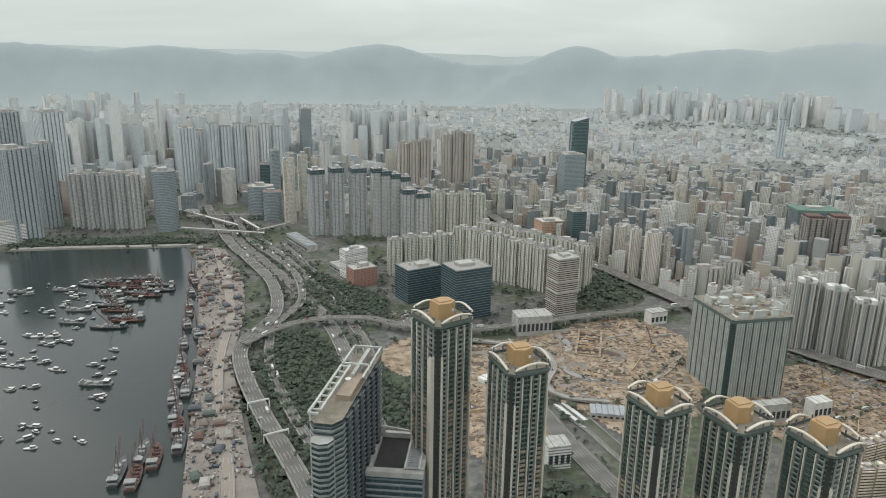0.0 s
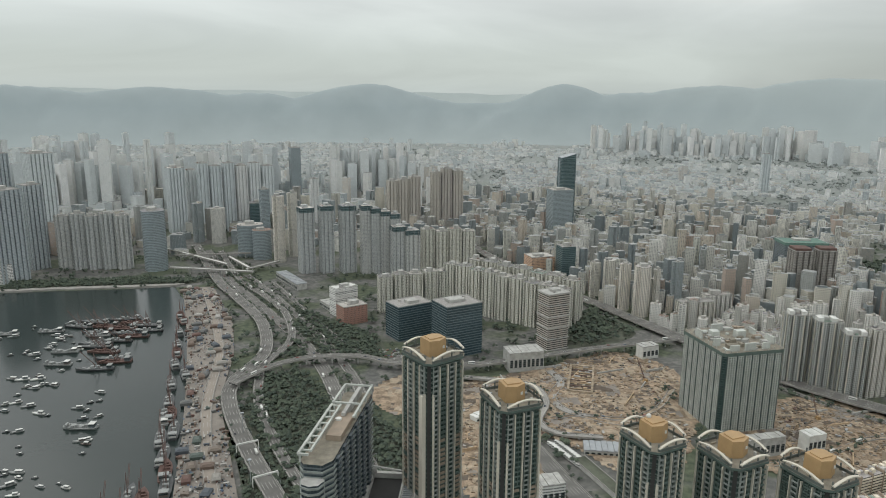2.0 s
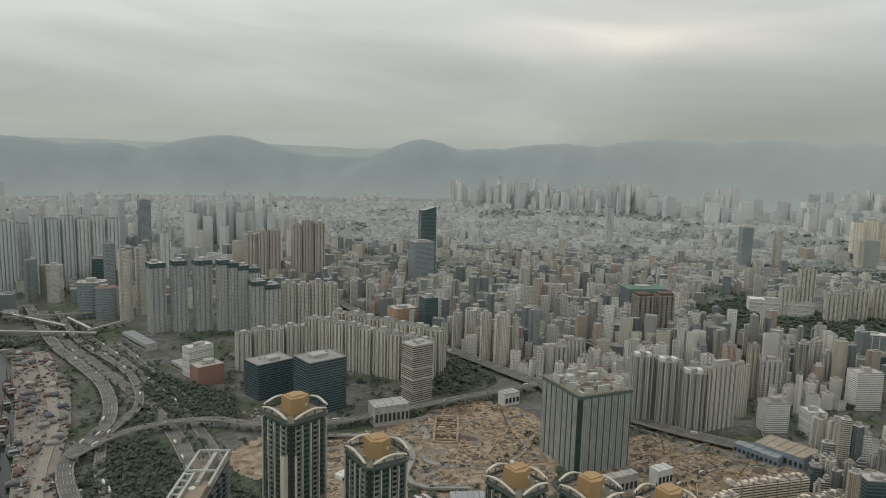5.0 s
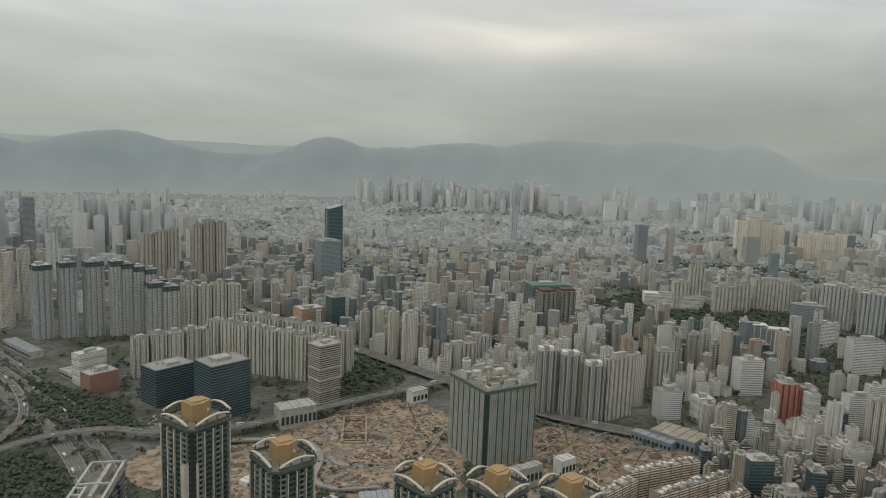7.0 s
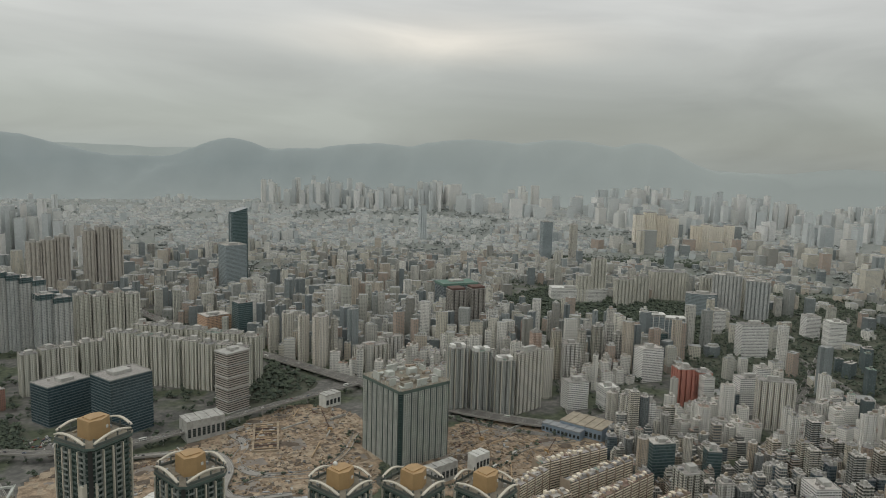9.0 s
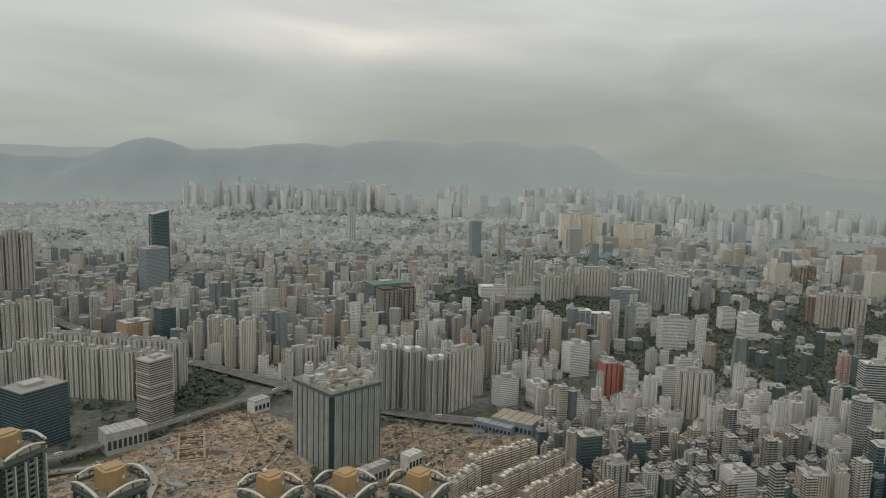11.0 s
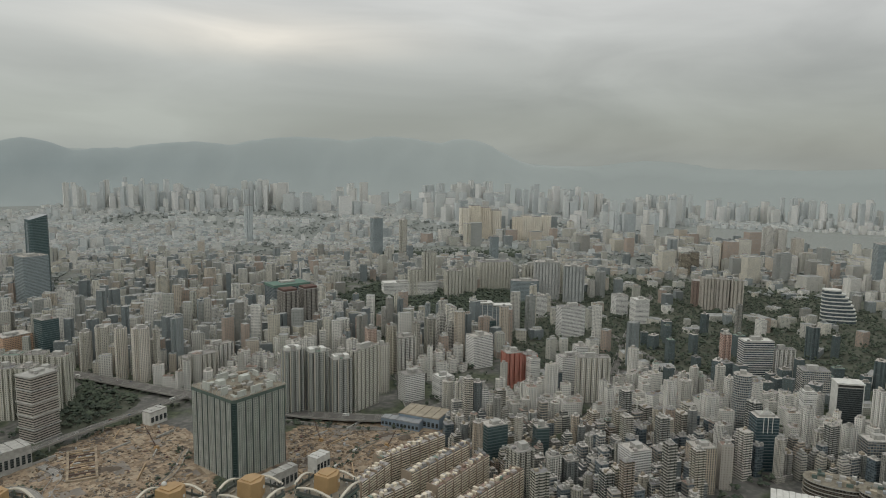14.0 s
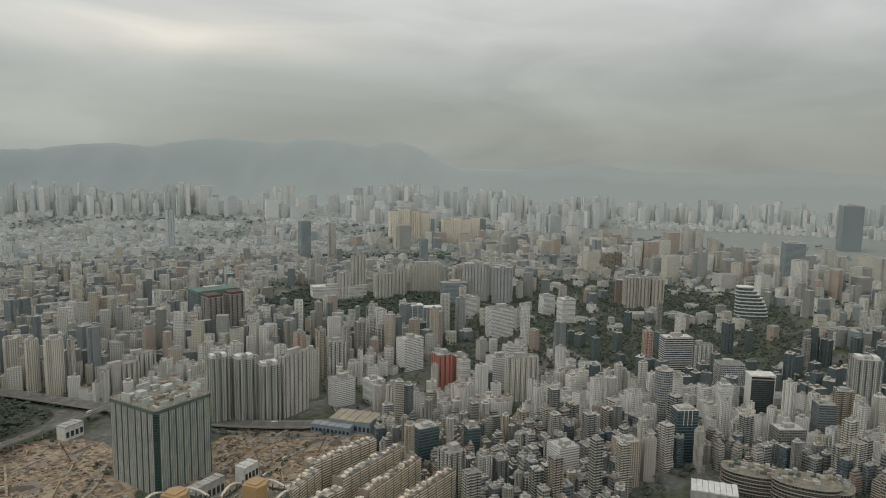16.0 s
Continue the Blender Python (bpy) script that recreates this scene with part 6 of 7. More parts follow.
# ---- trees ----
def foliage(name, spots, size, label, seed, leaf=None):
    """Crowns of many small ragged clumps over short trunks."""
    rr = random.Random(seed)
    verts, faces = [], []
    base = [(0, 0, 1), (0.9, 0, 0.25), (0.28, 0.86, 0.3), (-0.72, 0.53, 0.22), (-0.73, -0.53, 0.3), (0.27, -0.86, 0.2), (0, 0, -0.5)]
    tris = [(0, 1, 2), (0, 2, 3), (0, 3, 4), (0, 4, 5), (0, 5, 1), (6, 2, 1), (6, 3, 2), (6, 4, 3), (6, 5, 4), (6, 1, 5)]
    for x, y, z in spots:
        s = size * rr.uniform(0.6, 1.35)
        for k in range(4):
            ox, oy, oz = rr.uniform(-0.6, 0.6) * s, rr.uniform(-0.6, 0.6) * s, rr.uniform(0.35, 1.05) * s
            q = s * rr.uniform(0.35, 0.62)
            turn = rr.uniform(0, 6.28)
            c, n = math.cos(turn), math.sin(turn)
            start = len(verts)
            for px, py, pz in base:
                j = rr.uniform(0.75, 1.25) * q
                verts.append((x + ox + (px * c - py * n) * j, y + oy + (px * n + py * c) * j, z + oz + pz * j * 0.9))
            faces += [(a + start, b_ + start, d + start) for a, b_, d in tris]
    me = bpy.data.meshes.new(name)
    me.from_pydata(verts, [], faces)
    me.materials.append(leaf or M_LEAF)
    return tagged(new(name, me), label, "trees", kind="stuff")


def scatter(poly, gap, seed, keep=1.0):
    rr = random.Random(seed)
    xs, ys = [p[0] for p in poly], [p[1] for p in poly]
    out = []
    x = min(xs)
    while x < max(xs):
        y = min(ys)
        while y < max(ys):
            px, py = x + rr.uniform(-0.5, 0.5) * gap, y + rr.uniform(-0.5, 0.5) * gap
            if rr.random() < keep and inside(px, py, poly) and not near_road(px, py, 2) and not any(math.hypot(px - a, py - b_) < q * 0.8 for a, b_, q in TAKEN):
                out.append((px, py, 0.0))
            y += gap
        x += gap
    return out


for k, (name, poly) in enumerate(GREENS.items()):
    near = name in ("tower_gardens", "roadside_wood", "park_by_highway", "park_under_flyover", "shore_park")
    foliage("woodland", scatter(poly, 6.5 if near else 9.5, 50 + k, {"sports_green": 0.8, "verge_by_depot": 0.3, "tower_gardens": 0.85, "hill_park": 0.85}.get(name, 0.92)), 5.5 if near else 7.5, "dense dull green trees of a city park", 60 + k)
rr = random.Random(77)
street = []
for line, width, z, raised in ROAD_LINES:
    for p in line:
        for s in (-1, 1):
            if rr.random() < 0.55 and not inside(p.x, p.y, QUAY):
                q = (p.x + s * (width / 2 + 4) + rr.uniform(-2, 2), p.y + rr.uniform(-4, 4))
                if not inside(*q, WATER):
                    street.append((*q, 0.0))
foliage("garden_trees", scatter(EAST_GARDENS, 12.5, 91, 0.62), 6.0, "dense dull green garden trees between institutions", 92)
foliage("avenue_trees", scatter([(905, 120), (1010, 120), (1250, 170), (1240, 210), (1000, 175), (900, 175)], 8.0, 93, 0.9), 5.5, "dull green trees along a wide street", 94)
foliage("street_trees", street, 4.2, "dull green roadside trees and shrubs", 78)
city_trees = []
for i in range(8000):
    r, az = 700 + 1700 * rr.random(), rr.uniform(-84, 33)
    x, y = -r * math.sin(radians(az)), r * math.cos(radians(az))
    left_bank = az > -14 and r < 1500
    if noise.noise((x * 0.006, y * 0.006, 3)) > (-0.35 if left_bank else 0.0 if az > -46 else -0.3) and free(x, y, 5):
        city_trees.append((x, y, 0.0))
far_trees = []
for i in range(6500):
    r, az = 2150 + 1900 * rr.random(), rr.uniform(-80, 33)
    x, y = -r * math.sin(radians(az)), r * math.cos(radians(az))
    if noise.noise((x * 0.003, y * 0.003, 7)) > 0.16 + 0.2 * rr.random() and not inside(x, y, EAST_WATER):
        far_trees.append((x, y, rise(az, r)))
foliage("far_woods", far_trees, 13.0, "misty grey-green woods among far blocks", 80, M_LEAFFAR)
foliage("city_trees", city_trees, 6.0, "scattered dull green trees between city blocks", 79)


# ---- earthworks on the sites ----
road("site_road", [(172, 943), (182, 902), (163, 862), (161, 838), (172, 813), (193, 797), (224, 779), (262, 772)], 11, 0.9, False, "pale dusty haul road curving over the site", M_DECK)
rr = random.Random(12)


def inside_spot(poly):
    while True:
        x = rr.uniform(min(p[0] for p in poly), max(p[0] for p in poly))
        y = rr.uniform(min(p[1] for p in poly), max(p[1] for p in poly))
        if inside(x, y, poly):
            return x, y


def free_of_things(x, y):
    return not near_road(x, y, 3) and not any(math.hypot(x - a, y - b_) < q for a, b_, q in TAKEN)


def heap(x, y, s, mat, label):
    b = bmesh.new()
    bmesh.ops.create_icosphere(b, subdivisions=2, radius=1)
    for v in b.verts:
        k = 1 + 0.45 * noise.noise(v.co * 1.7 + Vector((x, y, 0)))
        v.co = Vector((v.co.x * s * k, v.co.y * s * 0.7 * k, max(-0.1, v.co.z) * s * 0.17 * k))
    ob = tagged(mesh_object("earth_mound", b, mat), label, "earth mound", "earth mounds on the site")
    ob.location = (x, y, 0.3)


for poly, count in ((SITES[0], 60), (SITES[1], 55), (SITES[2], 8)):
    for i in range(count):
        x, y = inside_spot(poly)
        if free_of_things(x, y):
            heap(x, y, rr.uniform(3, 12), (M_DIRT, M_DIRT2, M_MUD)[i % 3], "heap of excavated brown earth")
for poly, count in ((SITES[0], 205), (SITES[1], 155)):
    for i in range(count):
        x, y = inside_spot(poly)
        if not free_of_things(x, y):
            continue
        b = bmesh.new()
        for k in range(rr.randint(1, 2)):
            m = Matrix.Translation((rr.uniform(-1, 1), rr.uniform(-1, 1), 0.6 + 0.4 * k)) @ Matrix.Rotation(rr.uniform(0, 3.1), 4, "Z") @ Matrix.Diagonal((rr.uniform(1.5, 8), rr.uniform(0.8, 3), rr.uniform(0.6, 2.6), 1))
            bmesh.ops.create_cube(b, size=1, matrix=m)
        ob = tagged(mesh_object("pallet_load", b, (M_TIMBER, M_RUST, M_MUD, M_TIMBER, M_DIRT2, M_CONC, M_HULLDARK, M_STEEL)[i % 8]), "bulky load of building material lying on earth", "building material", "loads on the site")
        ob.location = (x, y, 0.3)
# loose rubble, planks and bars, too many to count
verts, faces = [], []
for poly, count in ((SITES[0], 3600), (SITES[1], 2600)):
    for i in range(count):
        x, y = inside_spot(poly)
        if not free_of_things(x, y):
            continue
        a, lx, ly, lz = rr.uniform(0, 3.14), rr.uniform(0.5, 2.6), rr.uniform(0.4, 1.4), rr.uniform(0.3, 1.5)
        c, n, start = math.cos(a), math.sin(a), len(verts)
        for px, py, pz in ((-1, -1, 0), (1, -1, 0), (1, 1, 0), (-1, 1, 0), (-0.8, -0.8, 1), (0.8, -0.9, 1), (0.9, 0.8, 1), (-0.8, 0.8, 1)):
            verts.append((x + px * lx * c - py * ly * n, y + px * lx * n + py * ly * c, 0.4 + pz * lz))
        faces += [tuple(start + q for q in f) for f in ((4, 5, 6, 7), (0, 1, 5, 4), (1, 2, 6, 5), (2, 3, 7, 6), (3, 0, 4, 7))]
me = bpy.data.meshes.new("site_rubble")
me.from_pydata(verts, [], faces)
me.materials.append(M_RUBBLE)
tagged(new("site_rubble", me), "loose planks, rubble and steel bars strewn over earth", "rubble", kind="stuff")
# flat mud patches painted dark as pits, and long low retaining walls
for poly, count in ((SITES[0], 14), (SITES[1], 12)):
    for i in range(count):
        x, y = inside_spot(poly)
        if free_of_things(x, y):
            b = bmesh.new()
            outline = [(px * rr.uniform(0.7, 1.3), py * rr.uniform(0.7, 1.3)) for px, py in rounded(rr.uniform(14, 30), rr.uniform(8, 18), 12, 2)]
            prism(b, outline, 0, 0.12 + 0.01 * i, 0, 0)
            ob = tagged(mesh_object("mud_hollow", b, M_MUD), "flat dark mud patch standing in for a pit", "mud", "hollows on the site")
            ob.matrix_world = pose(x, y, 0.4, 0, 0, rr.uniform(0, 180))
        x, y = inside_spot(poly)
        if free_of_things(x, y):
            b = bmesh.new()
            box(b, 0, 0, 0, rr.uniform(18, 46), 1.2, rr.uniform(1.5, 4))
            ob = tagged(mesh_object("retaining_wall", b, M_CONC if i % 2 else M_TIMBER), "long low retaining wall on the building site", "wall", "walls on the site")
            ob.matrix_world = pose(x, y, 0.3, 0, 0, rr.choice((12, 20, 102, 60)))
# excavated shaft with timber strutting
b = bmesh.new()
for x, y, w, d in ((0, -46, 34, 3), (0, 46, 34, 3), (-16, 0, 3, 92), (16, 0, 3, 92)):
    box(b, x, y, 0, w, d, 2.6)
pitob = tagged(mesh_object("site_shaft", b, M_DIRT2), "long concrete-walled shaft with cross struts in the earth", "construction shaft")
pitob.matrix_world = pose(212, 913, 0.4, 0, 0, -14)
for i in range(9):
    b = bmesh.new()
    box(b, 0, -38 + 9.5 * i, 1.4, 31, 0.9, 0.9)
    part("strut", b, M_RUST if i % 2 else M_TIMBER, pitob)
    for q in range(3):
        b = bmesh.new()
        box(b, rr.uniform(-12, 12), -38 + 9.5 * i + rr.uniform(2, 7), 0.6, rr.uniform(2, 8), rr.uniform(1, 4), rr.uniform(0.6, 2.4))
        part("formwork", b, (M_TIMBER, M_CONC, M_DIRT2)[q], pitob, "stacked formwork in the shaft")
b = bmesh.new()
box(b, 0, 0, 0.1, 30, 88, 0.5)
part("shaft_floor", b, M_MUD, pitob, "dark muddy shaft floor")
for x, y, h, turn in ((300, 905, 30, 40), (250, 760, 26, 130), (480, 790, 28, 10), (540, 720, 24, 200)):
    ob = tagged(new("crawler_crane", None), "lattice crawler crane standing on the site", "crane", "site cranes")
    ob.matrix_world = pose(x, y, 0.4, 0, 0, turn)
    b = bmesh.new()
    box(b, 0, 0, 0, 5, 6, 1.4), box(b, 0, -0.5, 1.4, 3.4, 5, 2.6)
    part("base", b, M_GOLD, ob)
    b = bmesh.new()
    for s in (-0.6, 0.6):
        bmesh.ops.create_cube(b, size=1, matrix=Matrix.Translation((s, 8, h / 2 + 2)) @ Matrix.Rotation(radians(-28), 4, "X") @ Matrix.Diagonal((0.4, 0.4, h, 1)))
    for k in range(8):
        bmesh.ops.create_cube(b, size=1, matrix=Matrix.Translation((0, 8 + (k - 3.5) / 8 * h * 0.47, 2 + h / 2 + (k - 3.5) / 8 * h * 0.88)) @ Matrix.Diagonal((1.5, 0.3, 0.3, 1)))
    part("boom", b, M_RUST, ob)


# ---- quay clutter ----
def quay_spot():
    while True:
        t = rr.random()
        y = 430 + 940 * t
        x = rr.uniform(-520, -130)
        if inside(x, y, QUAY) and not near_road(x, y, 1.5) and (noise.noise((x * 0.03, y * 0.012, 5)) > -0.12 or rr.random() < 0.2):
            return x, y


def quay_heading(y):
    return 18 if y > 800 else 14


b = bmesh.new()
prism(b, ribbed(2.5, 6.1, 3, 7, 0.08, 0.4), 0, 2.6, 0, 0)
crate = tagged(mesh_object("container", b, M_CONTAINER), "weathered steel freight container on the quay", "container", "quay containers")
b = bmesh.new()
box(b, 0, 0, 0, 2.2, 6.4, 1.2), box(b, 0, 2.2, 1.2, 2.2, 1.8, 1.3), box(b, 0, -1.0, 1.2, 2.3, 4.2, 1.7)
for s in (-1, 1):
    for q in (-2, 2):
        prism(b, rect(0.3, 1.0, s * 1.1, q), -0.4, 0.5, 0, 0)
lorry = tagged(mesh_object("lorry", b, M_CONTAINER), "small lorry parked on the quay", "lorry", "quay lorries")
b = bmesh.new()
prism(b, rect(9, 14), 0, 3.5, 0, 0)
prism(b, [(-4.8, -7.3), (4.8, -7.3), (4.8, 7.3), (-4.8, 7.3)], 3.5, 5.4, 0, 0, 0.55)
hut = tagged(mesh_object("shed", b, M_CONTAINER), "low sheet metal shed on the quay", "shed", "quay sheds")
for ob, count in ((crate, 280), (lorry, 95), (hut, 60)):
    for i in range(count):
        x, y = quay_spot()
        copy_thing(ob, pose(x, y, 2.25, 0, 0, quay_heading(y) + rr.choice((0, 90, 90, 0, rr.uniform(-30, 30)))))
    bpy.data.objects.remove(ob)
litter = bmesh.new()
for i in range(1800):
    x, y = quay_spot()
    a, s = rr.uniform(0, 3), rr.uniform(0.5, 2.2)
    litter_m = Matrix.Translation((x, y, 2.2 + s * 0.3)) @ Matrix.Rotation(a, 4, "Z") @ Matrix.Diagonal((s * rr.uniform(0.6, 2), s, s * 0.7, 1))
    vs = [litter.verts.new(litter_m @ Vector(c)) for c in ((-.5, -.5, -.5), (.5, -.5, -.5), (.5, .5, -.5), (-.5, .5, -.5), (-.4, -.4, .5), (.4, -.4, .5), (.4, .4, .5), (-.4, .4, .5))]
    for f in ((4, 5, 6, 7), (0, 1, 5, 4), (1, 2, 6, 5), (2, 3, 7, 6), (3, 0, 4, 7)):
        litter.faces.new([vs[q] for q in f])
tagged(mesh_object("quay_clutter", litter, M_LITTER), "loose crates, pipes and scrap on the quay", "clutter", kind="stuff")


# ---- boats ----
def hull(length, beam, height, sheer=0.35):
    b = bmesh.new()
    n = 8
    rows = []
    for i in range(n + 1):
        t = i / n
        half = beam / 2 * (1 - max(0, (t - 0.55) / 0.45) ** 2) * (0.82 + 0.18 * min(1, t * 4))
        z = height * (1 + sheer * max(0, t - 0.5) * 2)
        yy = (t - 0.5) * length
        rows.append([b.verts.new((-half * 0.7, yy, -0.4)), b.verts.new((half * 0.7, yy, -0.4)), b.verts.new((half + 0.02, yy, z)), b.verts.new((-half - 0.02, yy, z))])
    for p, q in zip(rows, rows[1:]):
        for k in range(4):
            b.faces.new((p[k], p[(k + 1) % 4], q[(k + 1) % 4], q[k]))
    b.faces.new(rows[0]), b.faces.new(rows[-1][::-1])
    bmesh.ops.recalc_face_normals(b, faces=b.faces[:])
    return b


def boat_kind(length, beam, height, cabin, mat, name, label, mast=False):
    ob = tagged(mesh_object(name, hull(length, beam, height), mat), label, "boat", "moored boats")
    b = bmesh.new()
    cy, cl, ch = cabin
    prism(b, rect(beam * 0.62, length * cl, 0, length * cy), height * 0.9, height + ch, 0, 0, 0.97)
    box(b, 0, length * cy, height + ch * 0.45, beam * 0.64, length * cl * 0.98, ch * 0.3, 1)
    cab = part("cabin", b, (M_BOAT, M_DARKGLASS), ob)
    b = bmesh.new()
    box(b, 0, length * cy, height + ch, beam * 0.74, length * cl * 1.1, 0.25)
    part("cabin_roof", b, M_HULLGREY if mast else M_WHITEPAINT, cab)
    if mast:
        b = bmesh.new()
        prism(b, rounded(0.5, 0.5, 6, 2), height, height + length * 0.5, 0, 0)
        for s in (-2.2, 2.2):
            bmesh.ops.create_cube(b, size=1, matrix=Matrix.Translation((s / 2, -length * 0.07, height + length * 0.22)) @ Matrix.Rotation(radians(-s * 2.4), 4, "Y") @ Matrix.Rotation(radians(-18), 4, "X") @ Matrix.Diagonal((0.4, 0.4, length * 0.46, 1)))
            bmesh.ops.create_cube(b, size=1, matrix=Matrix.Translation((s * 0.25, length * 0.16, height + length * 0.3)) @ Matrix.Rotation(radians(-42), 4, "X") @ Matrix.Diagonal((0.4, 0.4, length * 0.56, 1)))
        part("derrick", b, M_RUST, ob, "rusty mast and derrick boom")
    return ob


BOATS = [boat_kind(14, 4.4, 1.4, (-0.1, 0.4, 2.2), M_BOAT, "motor_boat", "small pale motor boat moored in the shelter"), boat_kind(19, 5.4, 1.6, (-0.15, 0.45, 2.6), M_HULLGREY, "fishing_boat", "grey wooden fishing boat moored in the shelter"), boat_kind(10, 3.4, 1.1, (-0.1, 0.35, 1.7), M_HULLDARK, "sampan", "small dark covered sampan"),
         boat_kind(20, 5.6, 1.7, (-0.2, 0.35, 3.2), M_WHITEPAINT, "motor_yacht", "white motor yacht moored in the shelter")]
BARGES = [boat_kind(48, 14, 2.8, (-0.38, 0.14, 5.5), M_RUST, "derrick_barge", "rusty red derrick barge with mast", True), boat_kind(52, 13, 2.6, (-0.4, 0.12, 5), M_HULLDARK, "cargo_barge", "dark steel cargo barge with mast", True), boat_kind(40, 12, 2.2, (-0.36, 0.16, 4.5), M_HULLGREY, "cargo_barge", "grey flat cargo barge")]
for bg in BARGES:
    for k in range(7):
        b = bmesh.new()
        box(b, rr.uniform(-3, 3), -9 + k * 4.0, 2.2, rr.uniform(2, 7), rr.uniform(2, 5), rr.uniform(1, 4.5))
        part("deck_cargo", b, M_RUST if bg is BARGES[0] else M_HULLGREY, bg, "mixed deck cargo")
for k, x, y, turn in ((1, -530, 1168, 100), (0, -505, 1150, 98), (1, -480, 1136, 97), (1, -545, 1100, 95), (2, -540, 1086, 95), (1, -500, 1096, 94), (0, -480, 1082, 94), (1, -525, 1048, 92), (1, -520, 1034, 92), (0, -497, 1012, 90), (1, -470, 985, 96), (0, -462, 972, 96), (2, -555, 1012, 95), (2, -540, 962, 90), (2, -412, 766, 92), (1, -478, 944, 93), (1, -590, 1128, 85), (2, -625, 1105, 95), (1, -575, 1152, 80),
                      (0, -276, 668, 16), (1, -294, 618, 12), (0, -279, 612, 14), (1, -303, 585, 10), (0, -285, 578, 12), (1, -290, 700, 14), (0, -428, 1165, 22), (1, -415, 1105, 22), (1, -396, 1045, 22), (1, -372, 965, 20), (1, -352, 895, 18), (1, -334, 838, 16), (2, -322, 790, 16), (1, -308, 740, 15), (2, -690, 1090, 100), (1, -760, 1060, 95), (0, -318, 800, 17), (1, -345, 930, 20), (0, -385, 1010, 21), (1, -300, 760, 15), (0, -442, 1190, 22), (1, -265, 640, 14), (0, -515, 1120, 96), (1, -500, 1060, 93), (0, -548, 1130, 98), (1, -470, 1110, 95)):
    copy_thing(BARGES[k], pose(x, y, 0.4, 0, 0, turn + (x * 7 + y) % 7 - 3))
placed = 0
while placed < 170:
    y = rr.uniform(520, 1150)
    x = rr.uniform(-640, -300) - (y - 600) * 0.28
    shore = -235 - (y - 548) * 0.29
    if inside(x, y, WATER) and x < shore - 95 and noise.noise((x * 0.016, y * 0.016, 8)) > -0.12:
        ob = rr.choice((BOATS[0], BOATS[3], BOATS[0], BOATS[1], BOATS[2], BOATS[2], BOATS[1], BOATS[2]))
        k = rr.uniform(0.6, 0.95)
        copy_thing(ob, pose(x, y, 0.38, 0, 0, 100 + rr.uniform(-35, 35)) @ Matrix.Diagonal((k, k, k, 1)))
        placed += 1
for ob in BOATS + BARGES:
    for o in list(ob.children_recursive) + [ob]:
        bpy.data.objects.remove(o)


# ---- traffic and lamp posts ----
b = bmesh.new()
prism(b, rounded(1.9, 4.4, 12, 5), 0.35, 0.95, 0, 0)
prism(b, rounded(1.7, 2.5, 12, 5), 0.95, 1.55, 1, 0, 0.85)
for s in (-0.85, 0.85):
    for q in (-1.4, 1.4):
        box(b, s, q, 0, 0.25, 0.65, 0.6, 2)
car = tagged(mesh_object("car", b, (M_CAR, M_DARKGLASS, M_PITROOF)), "small car on the highway", "car", "cars on the roads")
b = bmesh.new()
box(b, 0, 0, 0.5, 2.5, 9.5, 3.1), box(b, 0, 0, 2.0, 2.54, 8.8, 0.8, 1)
for s in (-1.1, 1.1):
    for q in (-3, 3):
        box(b, s, q, 0, 0.3, 1.0, 0.9, 2)
bus = tagged(mesh_object("bus", b, (M_WHITEPAINT, M_DARKGLASS, M_PITROOF)), "large bus on the highway", "bus", "buses on the roads")
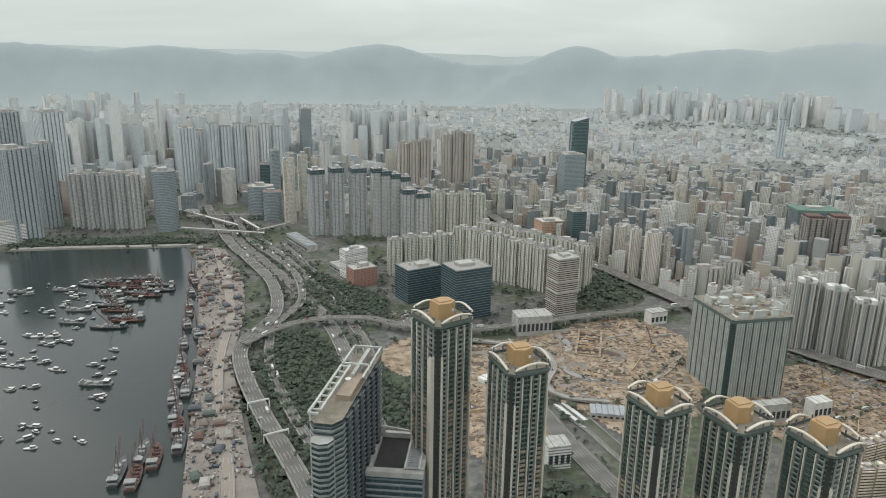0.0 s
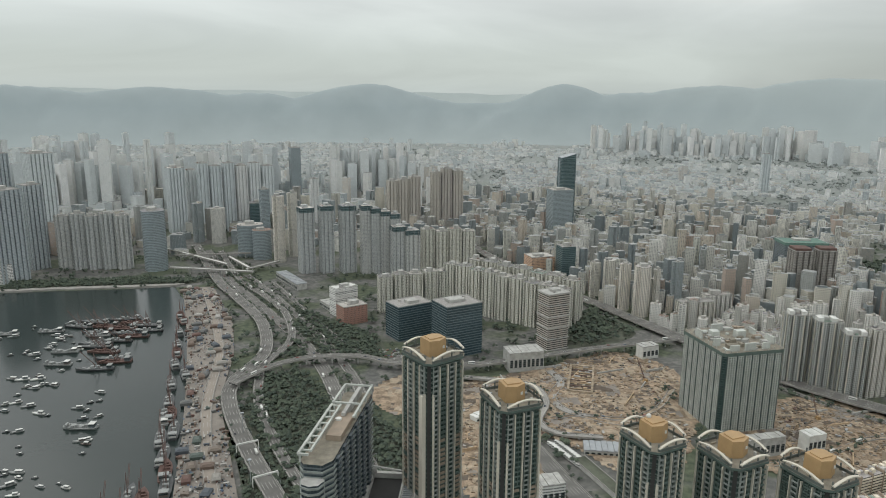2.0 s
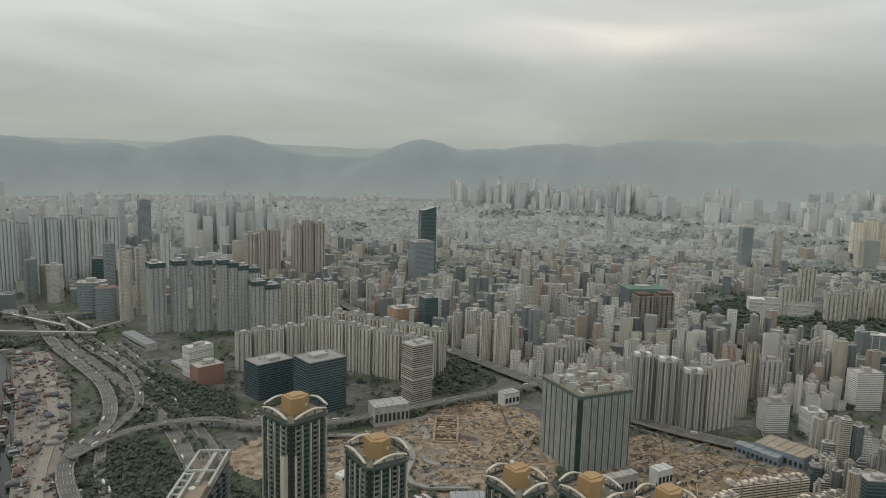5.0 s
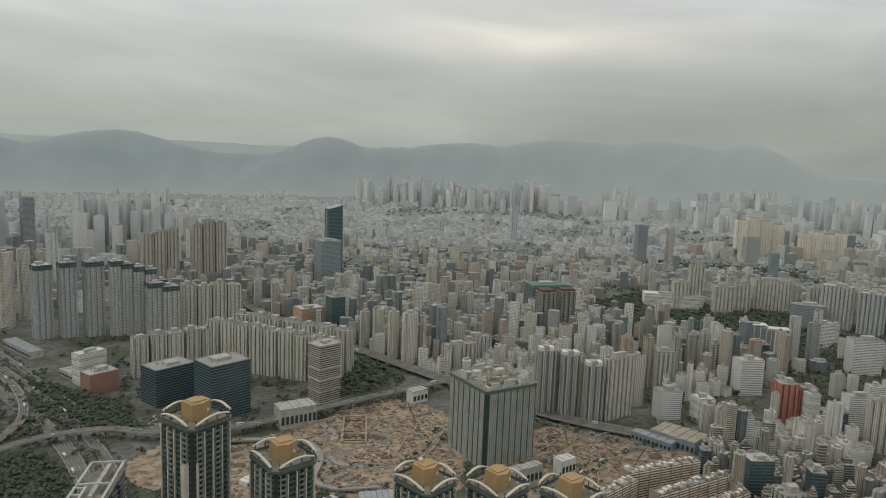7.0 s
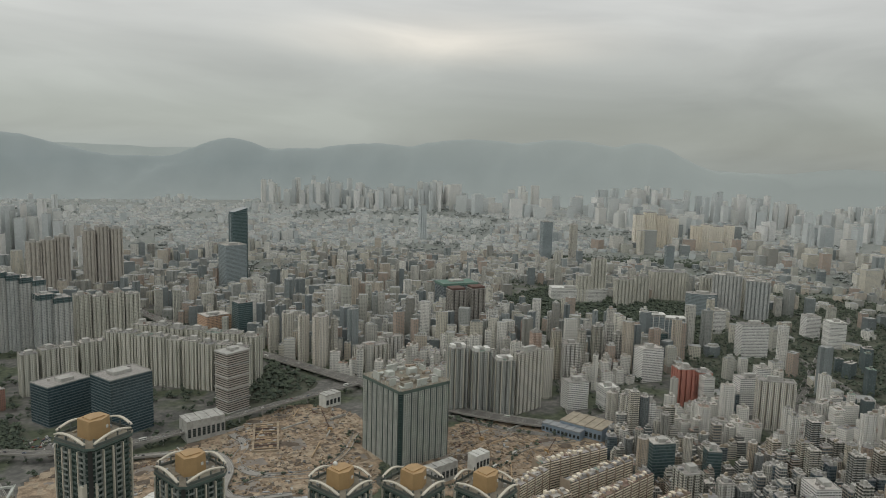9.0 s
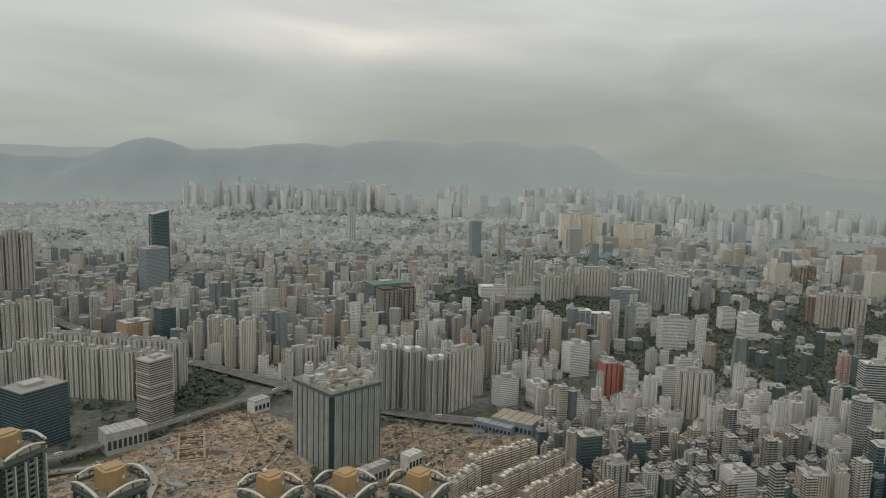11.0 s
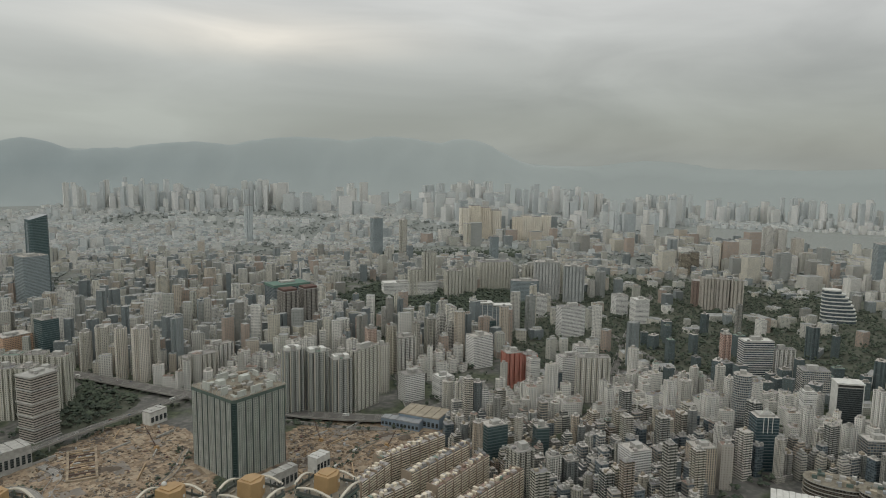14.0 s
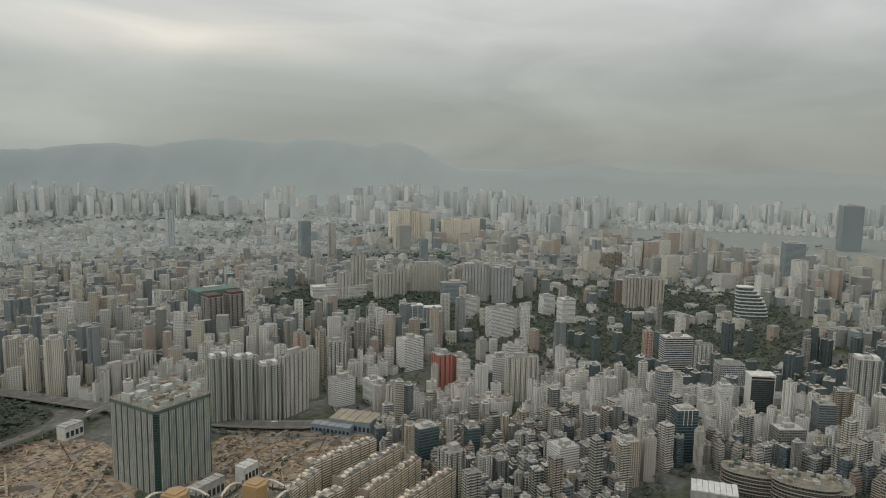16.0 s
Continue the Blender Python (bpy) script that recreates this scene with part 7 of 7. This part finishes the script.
for line, width, z, raised in ROAD_LINES[:10]:
    for i in range(1, len(line) - 1, 2):
        if rr.random() < 0.55:
            p, d = line[i], (line[i + 1] - line[i]).normalized()
            u = rr.choice((-0.3, -0.1, 0.12, 0.32)) * width
            copy_thing(bus if rr.random() < 0.18 else car, pose(p.x + d.y * u, p.y - d.x * u, z + 0.06, 0, 0, heading(d.x, d.y)))
for i in range(90):
    x, y = -35 + rr.uniform(-45, 30), 1010 + rr.uniform(-22, 22)
    copy_thing(car, pose(x, y, 0, 0, 0, rr.choice((20, 110))))
for i in range(26):
    copy_thing(bus, pose(138 + (i % 13) * 1.9 + (i // 13) * 9, 724 - (i % 13) * 4.0 + (i // 13) * 3, 0.8, 0, 0, 52))
bpy.data.objects.remove(car), bpy.data.objects.remove(bus)
b = bmesh.new()
prism(b, rounded(0.35, 0.35, 6, 2), 0, 11, 0, 0, 0.6)
box(b, 1.2, 0, 10.8, 2.6, 0.25, 0.25), box(b, 2.4, 0, 10.7, 1.0, 0.45, 0.25)
lamp = tagged(mesh_object("street_lamp", b, M_STEEL), "slim grey street lamp beside the highway", "street lamp", "highway lamps")
for line, width, z, raised in ROAD_LINES[:3]:
    for i in range(0, len(line) - 1, 3):
        p, d = line[i], (line[i + 1] - line[i]).normalized()
        copy_thing(lamp, pose(p.x - d.y * (width / 2 + 0.6), p.y + d.x * (width / 2 + 0.6), 0.3, 0, 0, heading(d.x, d.y)))
bpy.data.objects.remove(lamp)
for x, y in ((-215, 745), (-262, 700), (-180, 640)):
    b = bmesh.new()
    prism(b, rounded(0.8, 0.8, 8, 2), 0, 30, 0, 0, 0.5)
    prism(b, rounded(4, 4, 10, 2), 29.5, 30.6, 0, 0)
    mast = tagged(mesh_object("high_mast_lamp", b, M_STEEL), "tall high-mast lamp by the highway", "street lamp")
    mast.location = (x, y, 0)
for (x, y), turn, span in (((-165, 640), 30, 26), ((-200, 706), 28, 24)):
    ob = tagged(new("sign_gantry", None), "white steel sign gantry across the highway", "sign gantry")
    ob.matrix_world = pose(x, y, 5.5, 0, 0, turn)
    for s in (-1, 1):
        b = bmesh.new()
        box(b, s * span / 2, 0, -5, 0.9, 0.9, 13)
        part("post", b, M_WHITEPAINT, ob)
    b = bmesh.new()
    box(b, 0, 0, 7.6, span, 1.4, 1.6)
    part("beam", b, M_WHITEPAINT, ob)
